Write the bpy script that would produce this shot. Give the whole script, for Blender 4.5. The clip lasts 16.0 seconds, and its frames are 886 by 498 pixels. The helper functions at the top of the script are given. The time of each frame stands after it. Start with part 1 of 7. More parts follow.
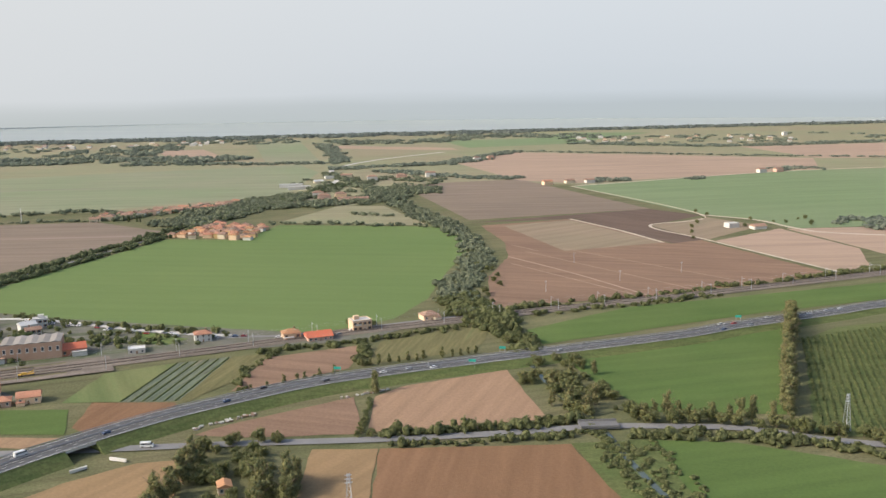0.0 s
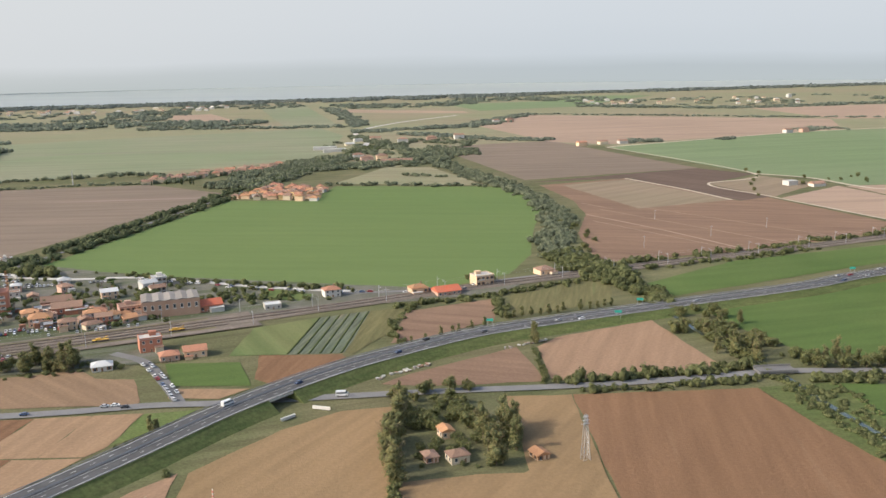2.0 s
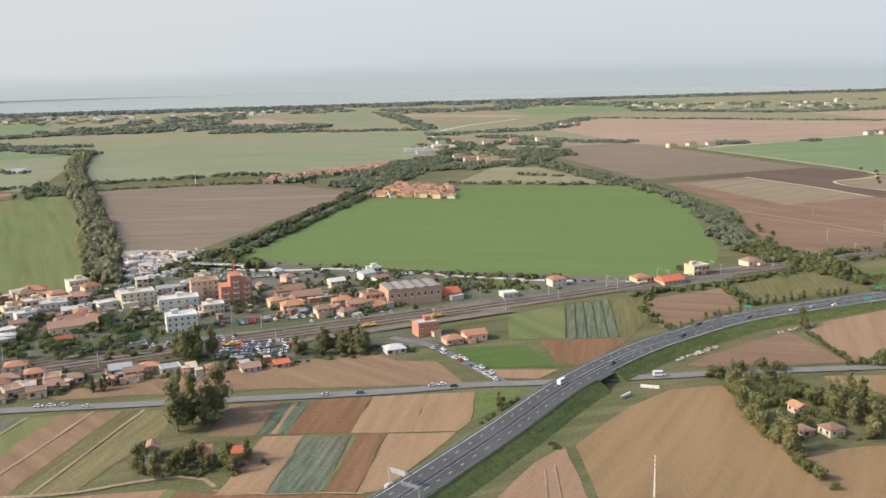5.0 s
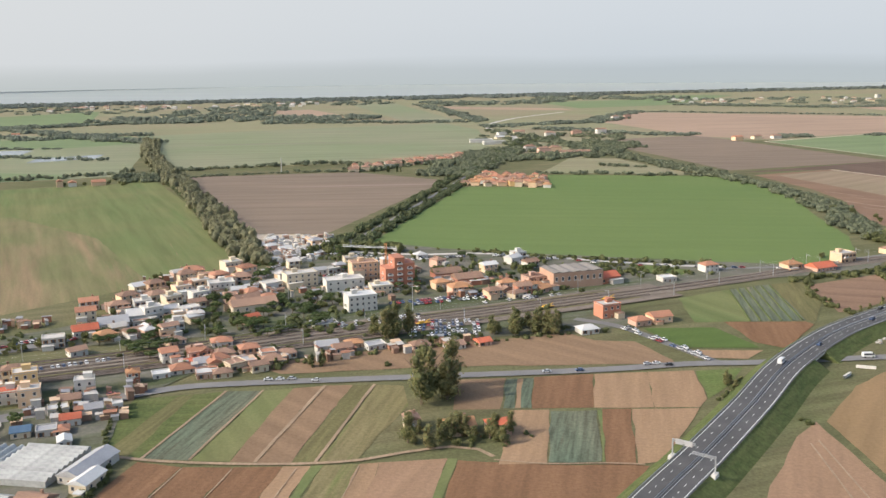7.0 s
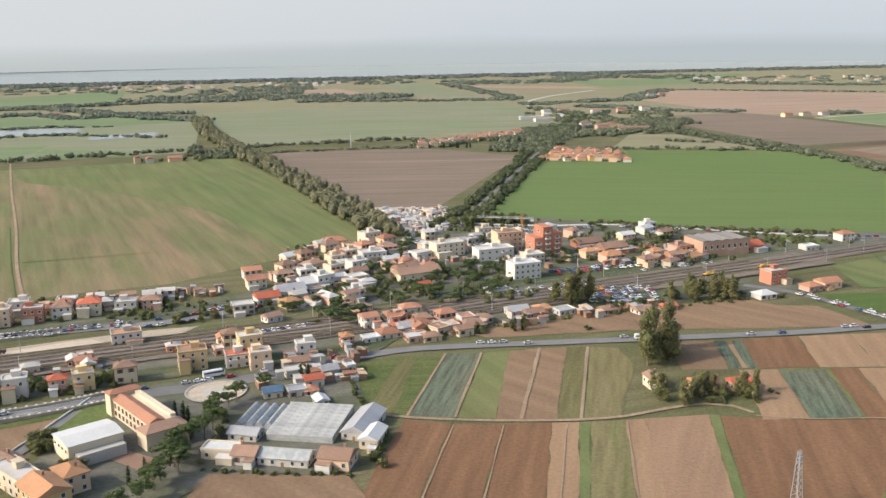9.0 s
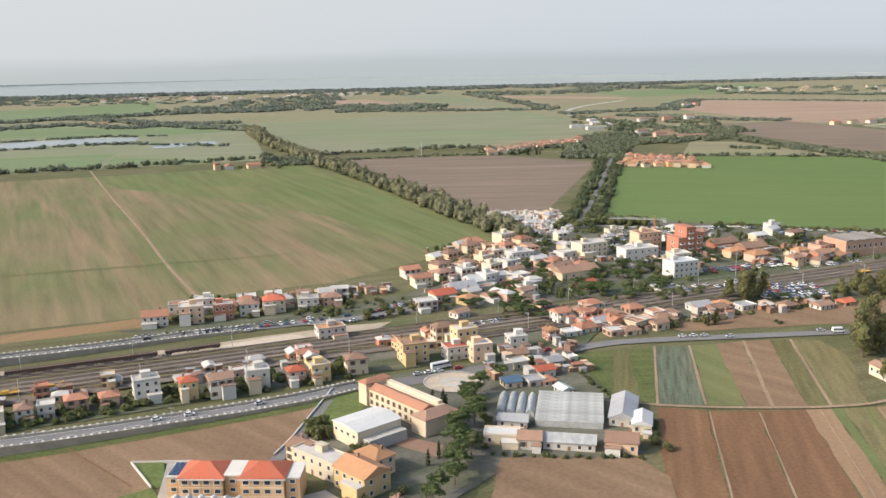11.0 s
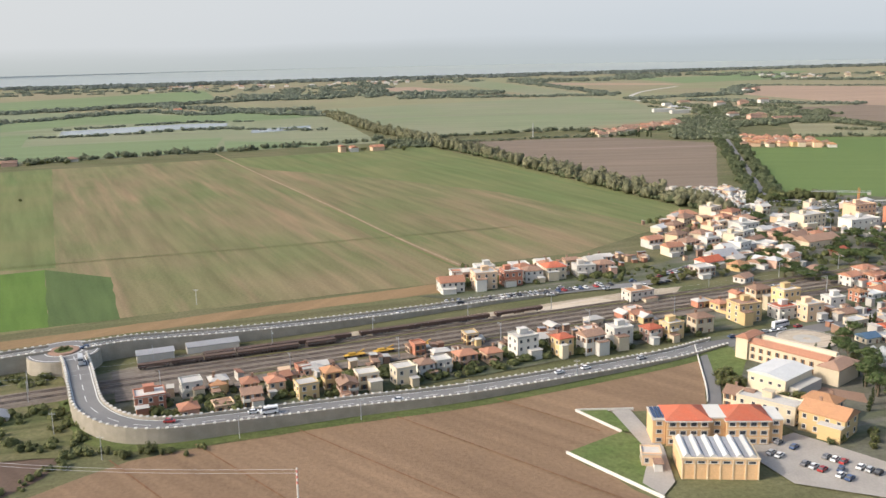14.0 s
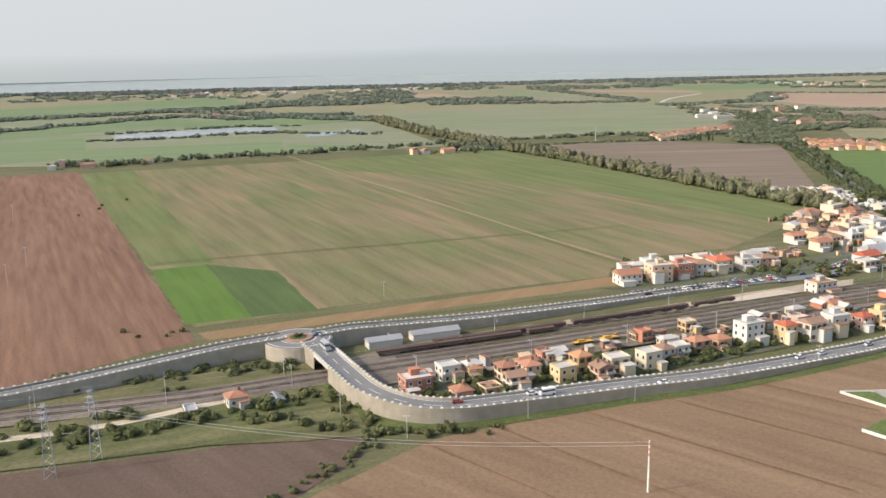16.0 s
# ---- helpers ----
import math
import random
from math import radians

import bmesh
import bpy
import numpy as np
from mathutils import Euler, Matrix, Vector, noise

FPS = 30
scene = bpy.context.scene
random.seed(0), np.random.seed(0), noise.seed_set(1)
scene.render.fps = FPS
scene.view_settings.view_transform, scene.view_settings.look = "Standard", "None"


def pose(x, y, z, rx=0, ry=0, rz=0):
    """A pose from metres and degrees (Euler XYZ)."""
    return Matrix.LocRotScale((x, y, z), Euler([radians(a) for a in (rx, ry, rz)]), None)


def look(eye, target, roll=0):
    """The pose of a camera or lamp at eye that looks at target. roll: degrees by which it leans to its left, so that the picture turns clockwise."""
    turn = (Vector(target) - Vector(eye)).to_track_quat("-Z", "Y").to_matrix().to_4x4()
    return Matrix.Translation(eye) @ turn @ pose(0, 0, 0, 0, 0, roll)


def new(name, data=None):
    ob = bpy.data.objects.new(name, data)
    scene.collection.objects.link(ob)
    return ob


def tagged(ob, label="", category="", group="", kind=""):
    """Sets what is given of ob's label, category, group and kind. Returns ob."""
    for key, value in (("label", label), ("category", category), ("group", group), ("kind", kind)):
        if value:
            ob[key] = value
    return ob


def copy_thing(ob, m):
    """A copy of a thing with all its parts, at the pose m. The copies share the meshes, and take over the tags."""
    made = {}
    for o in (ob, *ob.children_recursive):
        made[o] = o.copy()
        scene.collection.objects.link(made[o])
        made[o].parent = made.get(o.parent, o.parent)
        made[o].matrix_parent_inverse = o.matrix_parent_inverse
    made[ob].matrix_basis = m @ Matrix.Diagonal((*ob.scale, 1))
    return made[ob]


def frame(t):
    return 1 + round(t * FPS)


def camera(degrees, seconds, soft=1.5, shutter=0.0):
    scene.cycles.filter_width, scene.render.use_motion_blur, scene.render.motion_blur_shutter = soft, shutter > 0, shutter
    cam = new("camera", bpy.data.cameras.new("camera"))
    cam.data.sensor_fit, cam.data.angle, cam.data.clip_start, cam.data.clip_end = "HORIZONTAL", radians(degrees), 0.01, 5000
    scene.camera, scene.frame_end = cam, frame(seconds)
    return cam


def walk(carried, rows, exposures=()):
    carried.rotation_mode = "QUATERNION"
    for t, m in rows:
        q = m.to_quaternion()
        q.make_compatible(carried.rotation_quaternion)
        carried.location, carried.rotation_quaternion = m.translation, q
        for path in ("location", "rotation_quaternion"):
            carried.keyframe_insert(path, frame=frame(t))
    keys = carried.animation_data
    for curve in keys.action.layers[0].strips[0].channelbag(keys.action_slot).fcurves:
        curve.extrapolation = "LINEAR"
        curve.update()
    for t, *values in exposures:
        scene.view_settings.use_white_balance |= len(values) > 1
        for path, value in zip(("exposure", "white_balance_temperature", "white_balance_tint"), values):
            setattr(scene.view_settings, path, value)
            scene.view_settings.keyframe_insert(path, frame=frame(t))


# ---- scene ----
cam = camera(51.0, 16.0)
METRES, EYE, TILT, LEAN, TURN = 590.0, 118.5, -9.52, 0.8, 0.0
ROWS = [
    (0.0, 0.0, 0.0, 0.0, 0.0, 0.0, -0.0),
    (0.5, -0.03, -0.0012, -0.0019, -0.94, -1.5, -0.68),
    (1.0, -0.0623, -0.0028, -0.0037, -1.03, -1.84, -0.17),
    (1.5, -0.0919, -0.0041, -0.0065, -1.37, -2.43, 0.1),
    (2.0, -0.1241, -0.0058, -0.009, -1.32, -2.09, 0.43),
    (2.5, -0.1543, -0.0073, -0.0105, -1.13, -2.4, 0.54),
    (3.0, -0.1858, -0.0083, -0.0132, -1.49, -2.85, 0.28),
    (3.5, -0.2155, -0.0094, -0.0158, -1.68, -2.5, 0.57),
    (4.0, -0.2477, -0.0108, -0.0184, -1.59, -2.91, 0.38),
    (4.5, -0.2777, -0.0122, -0.0193, -1.45, -2.5, 0.37),
    (5.0, -0.3099, -0.0142, -0.0221, -0.93, -1.62, 0.42),
    (7.5, -0.4653, -0.0222, -0.0329, -0.34, -2.27, -0.13),
    (8.0, -0.4974, -0.0238, -0.0357, -0.51, -2.66, -0.11),
    (8.5, -0.5275, -0.0252, -0.038, -0.45, -2.59, 0.07),
    (9.0, -0.5597, -0.0268, -0.0402, -0.76, -3.09, 0.05),
    (11.5, -0.7139, -0.0374, -0.0517, -0.95, -2.24, 0.17),
    (12.0, -0.7464, -0.0392, -0.0538, -0.89, -2.78, 0.15),
    (12.5, -0.7762, -0.0412, -0.0564, -0.79, -2.26, 0.57),
    (13.0, -0.8083, -0.0431, -0.0594, -0.74, -2.34, 0.8),
    (13.5, -0.8386, -0.0445, -0.0615, -0.99, -3.33, 0.6),
    (14.0, -0.8713, -0.0464, -0.0639, -0.97, -2.88, 0.42),
    (14.5, -0.9011, -0.0482, -0.0658, -0.87, -2.38, 0.28),
    (15.0, -0.9336, -0.0503, -0.0682, -0.71, -1.74, 0.46),
    (15.5, -0.9632, -0.0517, -0.071, -1.65, -2.41, 0.25),
    (16.0, -0.9957, -0.0534, -0.0731, -1.57, -2.34, 0.34),
]
walk(cam, [(t, pose(0, 0, EYE, TILT, LEAN, TURN) @ pose(METRES * x, METRES * y, METRES * z, 90 + pitch, roll, yaw)) for t, x, y, z, yaw, pitch, roll in ROWS],
     exposures=[(0.0, 0.0), (16.0, 0.0)])

# ---- daylight: hazy afternoon sun from the left and a little behind, pale sky ----
SUN_TO = Vector((-0.80, -0.24, 0.545)).normalized()
world = bpy.data.worlds.new("sky")
scene.world = world
world.use_nodes = True
wn = world.node_tree
sky = wn.nodes.new("ShaderNodeTexSky")
sky.sky_type, sky.sun_disc = "NISHITA", False
sky.sun_elevation = math.asin(SUN_TO.z)
sky.sun_rotation = math.atan2(SUN_TO.x, SUN_TO.y)
sky.dust_density, sky.air_density = 4.0, 1.2
wn.links.new(sky.outputs[0], wn.nodes["Background"].inputs[0])
wn.nodes["Background"].inputs[1].default_value = 0.235
lamp = bpy.data.lights.new("sun", "SUN")
lamp.energy, lamp.angle, lamp.color = 3.3, radians(0.8), (1.0, 0.93, 0.83)
sun = new("sun", lamp)
sun.matrix_world = look(SUN_TO * 900, (0, 0, 0))


# ---- materials ----
class Graph:
    def __init__(self, name):
        self.m = bpy.data.materials.new(name)
        self.m.use_nodes = True
        self.t = self.m.node_tree
        self.p = self.t.nodes["Principled BSDF"]

    def node(self, kind, ins=(), **props):
        n = self.t.nodes.new("ShaderNode" + kind)
        if "blend_type" in props:
            n.blend_type = props["blend_type"]
        if "operation" in props:
            n.operation = props["operation"]
        if "bands_direction" in props:
            n.bands_direction = props["bands_direction"]
        for k, v in dict(ins).items():
            self.put(n.inputs[k], v)
        return n

    def put(self, socket, v):
        if isinstance(v, bpy.types.NodeSocket):
            self.t.links.new(v, socket)
        elif isinstance(v, (tuple, list)) and len(v) == 3 and socket.type == "RGBA":
            socket.default_value = (*v, 1)
        else:
            socket.default_value = v

    def coords(self, ang=0, scale=(1, 1, 1)):
        c = self.node("TexCoord").outputs["Object"]
        if ang:
            c = self.node("Mapping", {"Vector": c, "Rotation": (0, 0, radians(ang))}).outputs[0]
        return self.node("Mapping", {"Vector": c, "Scale": scale}).outputs[0]

    def noise(self, vec, scale, detail=4, rough=0.55):
        return self.node("TexNoise", {"Vector": vec, "Scale": scale, "Detail": detail, "Roughness": rough}).outputs[0]

    def level(self, v, lo, hi, a=0.0, b=1.0):
        return self.node("MapRange", {0: v, 1: lo, 2: hi, 3: a, 4: b}).outputs[0]

    def mix(self, f, a, b, blend="MIX"):
        n = self.node("MixRGB", {"Fac": f, "Color1": a, "Color2": b}, blend_type=blend)
        return n.outputs[0]

    def bump(self, h, strength, dist=0.1):
        self.put(self.p.inputs["Normal"], self.node("Bump", {"Height": h, "Strength": strength, "Distance": dist}).outputs[0])

    def done(self, color, rough=0.9, metal=0.0, spec=0.3):
        self.put(self.p.inputs["Base Color"], color)
        self.put(self.p.inputs["Roughness"], rough)
        self.p.inputs["Metallic"].default_value = metal
        self.p.inputs["Specular IOR Level"].default_value = spec
        return self.m


def earth(name, a, b, ang=0.0, gap=4.0, stripe=0.25, patch=70.0, fleck=None, fleck_at=0.62, grain=0.35, long=1.0):
    """Field surface: broad patches between two colours, tractor streaks along one direction, fine grain."""
    g = Graph(name)
    v = g.coords()
    r = g.coords(-ang, (1.0 / (gap * 14), 1.0 / gap, 1))
    big = g.level(g.noise(g.coords(-ang, (1.0 / (patch * long), 1.0 / patch, 1)), 1.0, 6), 0.32, 0.68)
    col = g.mix(big, a, b)
    if fleck:
        col = g.mix(g.level(g.noise(r, 0.35, 5, 0.6), fleck_at, fleck_at + 0.14, 0, 0.85), col, fleck)
    streak = g.noise(r, 1.0, 3)
    col = g.mix(1.0, col, g.node("CombineColor", {i: g.level(streak, 0.3, 0.7, 1 - stripe, 1 + stripe) for i in range(3)}).outputs[0], "MULTIPLY")
    fine = g.noise(v, 0.9, 5, 0.7)
    col = g.mix(1.0, col, g.node("CombineColor", {i: g.level(fine, 0.25, 0.75, 1 - grain, 1 + grain) for i in range(3)}).outputs[0], "MULTIPLY")
    g.bump(fine, 0.5, 0.35)
    return g.done(col, 0.95, spec=0.1)


def plain(name, a, b, scale=1.5, rough=0.8, bump=0.2, metal=0.0, spec=0.3, vary=0.12):
    """Painted, plastered or stony surface with two scales of staining, each object a little different."""
    g = Graph(name)
    v = g.coords()
    n1, n2 = g.noise(v, scale * 0.25, 4), g.noise(v, scale * 4, 5, 0.65)
    col = g.mix(g.level(n1, 0.3, 0.7), a, b)
    col = g.mix(1.0, col, g.node("CombineColor", {i: g.level(n2, 0.25, 0.75, 0.88, 1.1) for i in range(3)}).outputs[0], "MULTIPLY")
    rnd = g.node("ObjectInfo").outputs["Random"]
    col = g.mix(1.0, col, g.node("CombineColor", {i: g.level(rnd, 0, 1, 1 - vary, 1 + vary) for i in range(3)}).outputs[0], "MULTIPLY")
    if bump:
        g.bump(n2, bump, 0.05)
    return g.done(col, rough, metal, spec)


def foliage(name, a, b, c):
    g = Graph(name)
    isl = g.node("NewGeometry").outputs["Random Per Island"]
    rnd = g.node("ObjectInfo").outputs["Random"]
    col = g.mix(isl, a, b)
    col = g.mix(g.level(rnd, 0, 1, 0, 0.7), col, c)
    n = g.noise(g.coords(), 0.12, 3)
    col = g.mix(1.0, col, g.node("CombineColor", {i: g.level(n, 0.3, 0.7, 0.75, 1.25) for i in range(3)}).outputs[0], "MULTIPLY")
    glow = g.node("BsdfTranslucent", {"Color": col}).outputs[0]
    g.t.links.new(g.node("MixShader", {0: 0.42, 1: g.p.outputs[0], 2: glow}).outputs[0], g.t.nodes["Material Output"].inputs[0])
    return g.done(col, 0.75, spec=0.15)


def tiles(name, a, b):
    """Terracotta roof: rows of pantiles as ridges, mottled by weather."""
    g = Graph(name)
    v = g.coords()
    w = g.node("TexWave", {"Vector": v, "Scale": 1.6, "Distortion": 0.6, "Detail": 1.0}, bands_direction="X").outputs[1]
    n1, n2 = g.noise(v, 0.35, 4), g.noise(v, 5.0, 4)
    col = g.mix(g.level(n1, 0.3, 0.7), a, b)
    col = g.mix(1.0, col, g.node("CombineColor", {i: g.level(n2, 0.25, 0.75, 0.75, 1.2) for i in range(3)}).outputs[0], "MULTIPLY")
    rnd = g.node("ObjectInfo").outputs["Random"]
    col = g.mix(1.0, col, g.node("CombineColor", {i: g.level(rnd, 0, 1, 0.8, 1.15) for i in range(3)}).outputs[0], "MULTIPLY")
    g.bump(w, 0.6, 0.06)
    return g.done(col, 0.85)


def glassy(name, c, rough=0.15):
    g = Graph(name)
    n = g.noise(g.coords(), 0.6, 2)
    return g.done(g.mix(n, c, tuple(k * 1.6 for k in c)), rough, spec=0.5)


M_SCRUB = earth("rough_grass", (0.10, 0.108, 0.05), (0.145, 0.132, 0.073), 20, 6, 0.2, 40, (0.07, 0.085, 0.037))
M_VERGE = earth("verge_grass", (0.078, 0.103, 0.036), (0.115, 0.128, 0.05), 0, 3, 0.15, 14, (0.14, 0.128, 0.066))
M_MARGIN = earth("field_margin", (0.125, 0.155, 0.062), (0.165, 0.165, 0.075), 114, 7, 0.14, 70, (0.105, 0.145, 0.055), 0.55, 0.15)
M_WILD = earth("wild_scrub", (0.115, 0.118, 0.052), (0.165, 0.148, 0.08), 20, 4, 0.2, 12, (0.075, 0.09, 0.036), 0.5, 0.3)
M_SLEEPER = plain("sleeper", (0.20, 0.165, 0.14), (0.25, 0.21, 0.18), 1.0, 0.9, 0)
M_LAWN = earth("lawn", (0.10, 0.14, 0.045), (0.135, 0.16, 0.06), 0, 3, 0.1, 10)
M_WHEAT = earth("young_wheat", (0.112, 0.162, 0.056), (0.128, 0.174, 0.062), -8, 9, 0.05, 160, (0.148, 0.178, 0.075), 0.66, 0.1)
# close wheat: darker copy, its colour free of the far copy's haze
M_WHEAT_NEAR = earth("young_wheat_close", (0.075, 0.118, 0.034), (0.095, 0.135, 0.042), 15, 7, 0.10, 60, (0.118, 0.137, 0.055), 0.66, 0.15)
M_BRIGHT = earth("clover", (0.09, 0.15, 0.035), (0.108, 0.168, 0.042), 114, 4, 0.12, 50, None, 0.6, 0.15)
M_DKGREEN = earth("alfalfa", (0.075, 0.11, 0.042), (0.09, 0.125, 0.048), 114, 4, 0.1, 50, None, 0.6, 0.15)
# far meadow and wheat: aerial haze mixed into the base colours, paler and greyer
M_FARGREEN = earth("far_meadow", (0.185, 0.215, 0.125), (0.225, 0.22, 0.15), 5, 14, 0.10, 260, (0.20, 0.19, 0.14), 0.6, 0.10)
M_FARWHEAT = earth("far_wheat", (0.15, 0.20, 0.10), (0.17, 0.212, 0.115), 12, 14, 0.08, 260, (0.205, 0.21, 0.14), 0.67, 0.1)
M_STRIPED = earth("patchy_stubble", (0.135, 0.15, 0.066), (0.205, 0.165, 0.095), 114, 6, 0.16, 55, (0.245, 0.18, 0.11), 0.52, 0.25, 1.7)
M_PLOUGH = earth("ploughed_soil", (0.182, 0.118, 0.082), (0.22, 0.143, 0.098), -18, 5, 0.16, 60, (0.25, 0.17, 0.12), 0.62, 0.2, 3.0)
M_PLOUGHDK = earth("dark_plough", (0.108, 0.078, 0.06), (0.134, 0.094, 0.072), -50, 5, 0.14, 50, (0.158, 0.116, 0.09), 0.62, 0.18, 3.0)
M_FALLOW = earth("tan_fallow", (0.24, 0.185, 0.13), (0.215, 0.178, 0.118), 40, 9, 0.12, 120, (0.19, 0.175, 0.105), 0.6, 0.14)
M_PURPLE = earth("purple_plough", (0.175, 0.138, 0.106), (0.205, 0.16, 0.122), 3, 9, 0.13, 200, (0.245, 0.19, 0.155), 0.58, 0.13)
# farther fields: haze left in the colours, paler than the near ones
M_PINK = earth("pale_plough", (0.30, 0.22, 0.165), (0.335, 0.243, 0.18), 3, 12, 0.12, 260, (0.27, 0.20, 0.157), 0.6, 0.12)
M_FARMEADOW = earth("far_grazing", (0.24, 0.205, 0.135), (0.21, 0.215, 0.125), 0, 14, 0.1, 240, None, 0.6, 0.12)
M_RED = earth("red_soil", (0.178, 0.104, 0.072), (0.21, 0.125, 0.085), 113, 3.5, 0.22, 40, (0.25, 0.135, 0.08), 0.6, 0.2, 6.0)
M_BROWN = earth("brown_soil", (0.20, 0.134, 0.085), (0.235, 0.158, 0.10), -44, 5, 0.13, 30, (0.232, 0.15, 0.092), 0.62, 0.2, 3.0)
M_UMBER = earth("umber_soil", (0.168, 0.096, 0.055), (0.20, 0.116, 0.066), 78, 3, 0.15, 20, (0.222, 0.137, 0.082), 0.62, 0.22, 4.0)
M_TAN = earth("tan_soil", (0.228, 0.155, 0.084), (0.256, 0.172, 0.095), 60, 5, 0.10, 40, (0.21, 0.157, 0.077), 0.62, 0.14, 2.0)
M_REDBROWN = earth("red_brown_soil", (0.178, 0.103, 0.058), (0.21, 0.122, 0.07), 82, 4, 0.10, 40, (0.232, 0.145, 0.087), 0.64, 0.14, 3.0)
M_SANDY = earth("trampled_sand", (0.33, 0.275, 0.205), (0.42, 0.355, 0.27), 22, 5, 0.15, 9, (0.15, 0.14, 0.095), 0.52, 0.25, 3.0)
M_LIGHT = earth("light_soil", (0.265, 0.177, 0.108), (0.30, 0.20, 0.124), 78, 3, 0.13, 25, (0.24, 0.15, 0.09), 0.6, 0.18, 3.0)
M_SALMON = earth("salmon_soil", (0.285, 0.187, 0.122), (0.26, 0.168, 0.108), 70, 4, 0.12, 40, None, 0.6, 0.18, 3.0)
M_KALE = earth("blue_kale", (0.10, 0.128, 0.09), (0.135, 0.138, 0.095), 78, 1.4, 0.35, 20, (0.19, 0.15, 0.10), 0.62, 0.3, 3.0)
M_OLIVE = earth("olive_stubble", (0.125, 0.118, 0.055), (0.15, 0.135, 0.064), 78, 2, 0.2, 18, (0.10, 0.115, 0.048), 0.6, 0.25, 4.0)
M_MEADOW = earth("mown_strip", (0.165, 0.148, 0.072), (0.195, 0.165, 0.088), 78, 2.2, 0.2, 14, (0.12, 0.15, 0.05), 0.56, 0.25, 4.0)
M_DIRT = earth("dirt_track", (0.27, 0.20, 0.135), (0.32, 0.24, 0.165), 78, 1.2, 0.15, 12, None, 0.6, 0.2)
M_GRAVEL = earth("pale_gravel", (0.42, 0.36, 0.28), (0.50, 0.42, 0.33), 20, 3, 0.15, 20, (0.24, 0.21, 0.15), 0.62, 0.2)
M_YARD = earth("yard_ground", (0.15, 0.135, 0.09), (0.20, 0.172, 0.125), 24, 3, 0.2, 18, (0.10, 0.11, 0.055), 0.58, 0.25)
M_TOWN = earth("town_ground", (0.165, 0.155, 0.135), (0.115, 0.118, 0.08), 20, 5, 0.15, 12, (0.07, 0.088, 0.038), 0.5, 0.25)
M_BALLAST = earth("ballast", (0.16, 0.135, 0.112), (0.205, 0.172, 0.142), 23, 1.6, 0.25, 12, (0.26, 0.225, 0.185), 0.6, 0.3, 8.0)
M_SAND = earth("beach_sand", (0.60, 0.56, 0.48), (0.66, 0.62, 0.54), 14, 8, 0.1, 60)
M_ASPHALT = plain("asphalt", (0.07, 0.069, 0.07), (0.095, 0.094, 0.095), 0.6, 0.85, 0.1)
M_ROAD = plain("worn_asphalt", (0.155, 0.152, 0.15), (0.195, 0.19, 0.185), 0.5, 0.85, 0.1)
M_GUARD = plain("dull_guard_rail", (0.22, 0.22, 0.225), (0.28, 0.28, 0.285), 1.0, 0.6, 0.1, 0.3)
M_PALEROAD = plain("bleached_road", (0.40, 0.38, 0.35), (0.48, 0.46, 0.42), 0.5, 0.85, 0.1)
M_LOT = plain("worn_paving", (0.30, 0.275, 0.245), (0.36, 0.33, 0.295), 0.5, 0.9, 0.1)
R_DULL = plain("weathered_sheet", (0.21, 0.19, 0.17), (0.27, 0.245, 0.22), 0.5, 0.8, 0.2)
M_LINE = plain("road_paint", (0.58, 0.58, 0.56), (0.66, 0.66, 0.64), 2.0, 0.7, 0)
M_CONCRETE = plain("concrete", (0.42, 0.40, 0.36), (0.52, 0.49, 0.44), 0.5, 0.9, 0.3)
M_STONE = plain("stone_wall", (0.29, 0.26, 0.21), (0.38, 0.34, 0.28), 1.2, 0.9, 0.8)
M_BARRIER = plain("barrier_concrete", (0.55, 0.53, 0.49), (0.62, 0.60, 0.56), 0.8, 0.85, 0.2)
M_STEEL = plain("galvanised_steel", (0.45, 0.46, 0.47), (0.52, 0.53, 0.54), 1.0, 0.5, 0.1, 0.6)
M_RAIL = plain("rail_steel", (0.12, 0.09, 0.075), (0.17, 0.13, 0.11), 1.0, 0.5, 0, 0.4)
M_RUST = plain("rusty_wagon", (0.09, 0.058, 0.045), (0.13, 0.085, 0.065), 0.8, 0.8, 0.3)
M_YELLOW = plain("machine_yellow", (0.60, 0.37, 0.05), (0.55, 0.30, 0.06), 1.0, 0.6, 0.1)
M_BARK = plain("bark", (0.14, 0.105, 0.075), (0.20, 0.155, 0.115), 2.0, 0.95, 0.8)
M_OAK = foliage("broad_leaves", (0.108, 0.132, 0.046), (0.198, 0.202, 0.084), (0.210, 0.192, 0.078))
M_POPLAR = foliage("poplar_leaves", (0.149, 0.161, 0.063), (0.236, 0.224, 0.103), (0.241, 0.207, 0.098))
M_PINE = foliage("pine_needles", (0.065, 0.102, 0.041), (0.123, 0.160, 0.061), (0.102, 0.138, 0.051))
M_CYPRESS = foliage("cypress_leaves", (0.025, 0.042, 0.018), (0.05, 0.065, 0.028), (0.045, 0.06, 0.025))
M_BUSH = foliage("bush_leaves", (0.086, 0.115, 0.044), (0.161, 0.178, 0.075), (0.172, 0.172, 0.081))
# far and village leaves: distance haze put into the colour, paler and bluer
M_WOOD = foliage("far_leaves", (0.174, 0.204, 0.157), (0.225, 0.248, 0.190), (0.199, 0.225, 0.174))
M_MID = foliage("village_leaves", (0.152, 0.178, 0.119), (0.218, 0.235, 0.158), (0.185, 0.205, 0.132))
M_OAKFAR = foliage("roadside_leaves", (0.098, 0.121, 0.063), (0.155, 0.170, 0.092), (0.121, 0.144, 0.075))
# belt and coast leaves: greyed as well, haze standing in their colour
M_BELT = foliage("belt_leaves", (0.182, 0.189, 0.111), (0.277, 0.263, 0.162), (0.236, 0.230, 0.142))
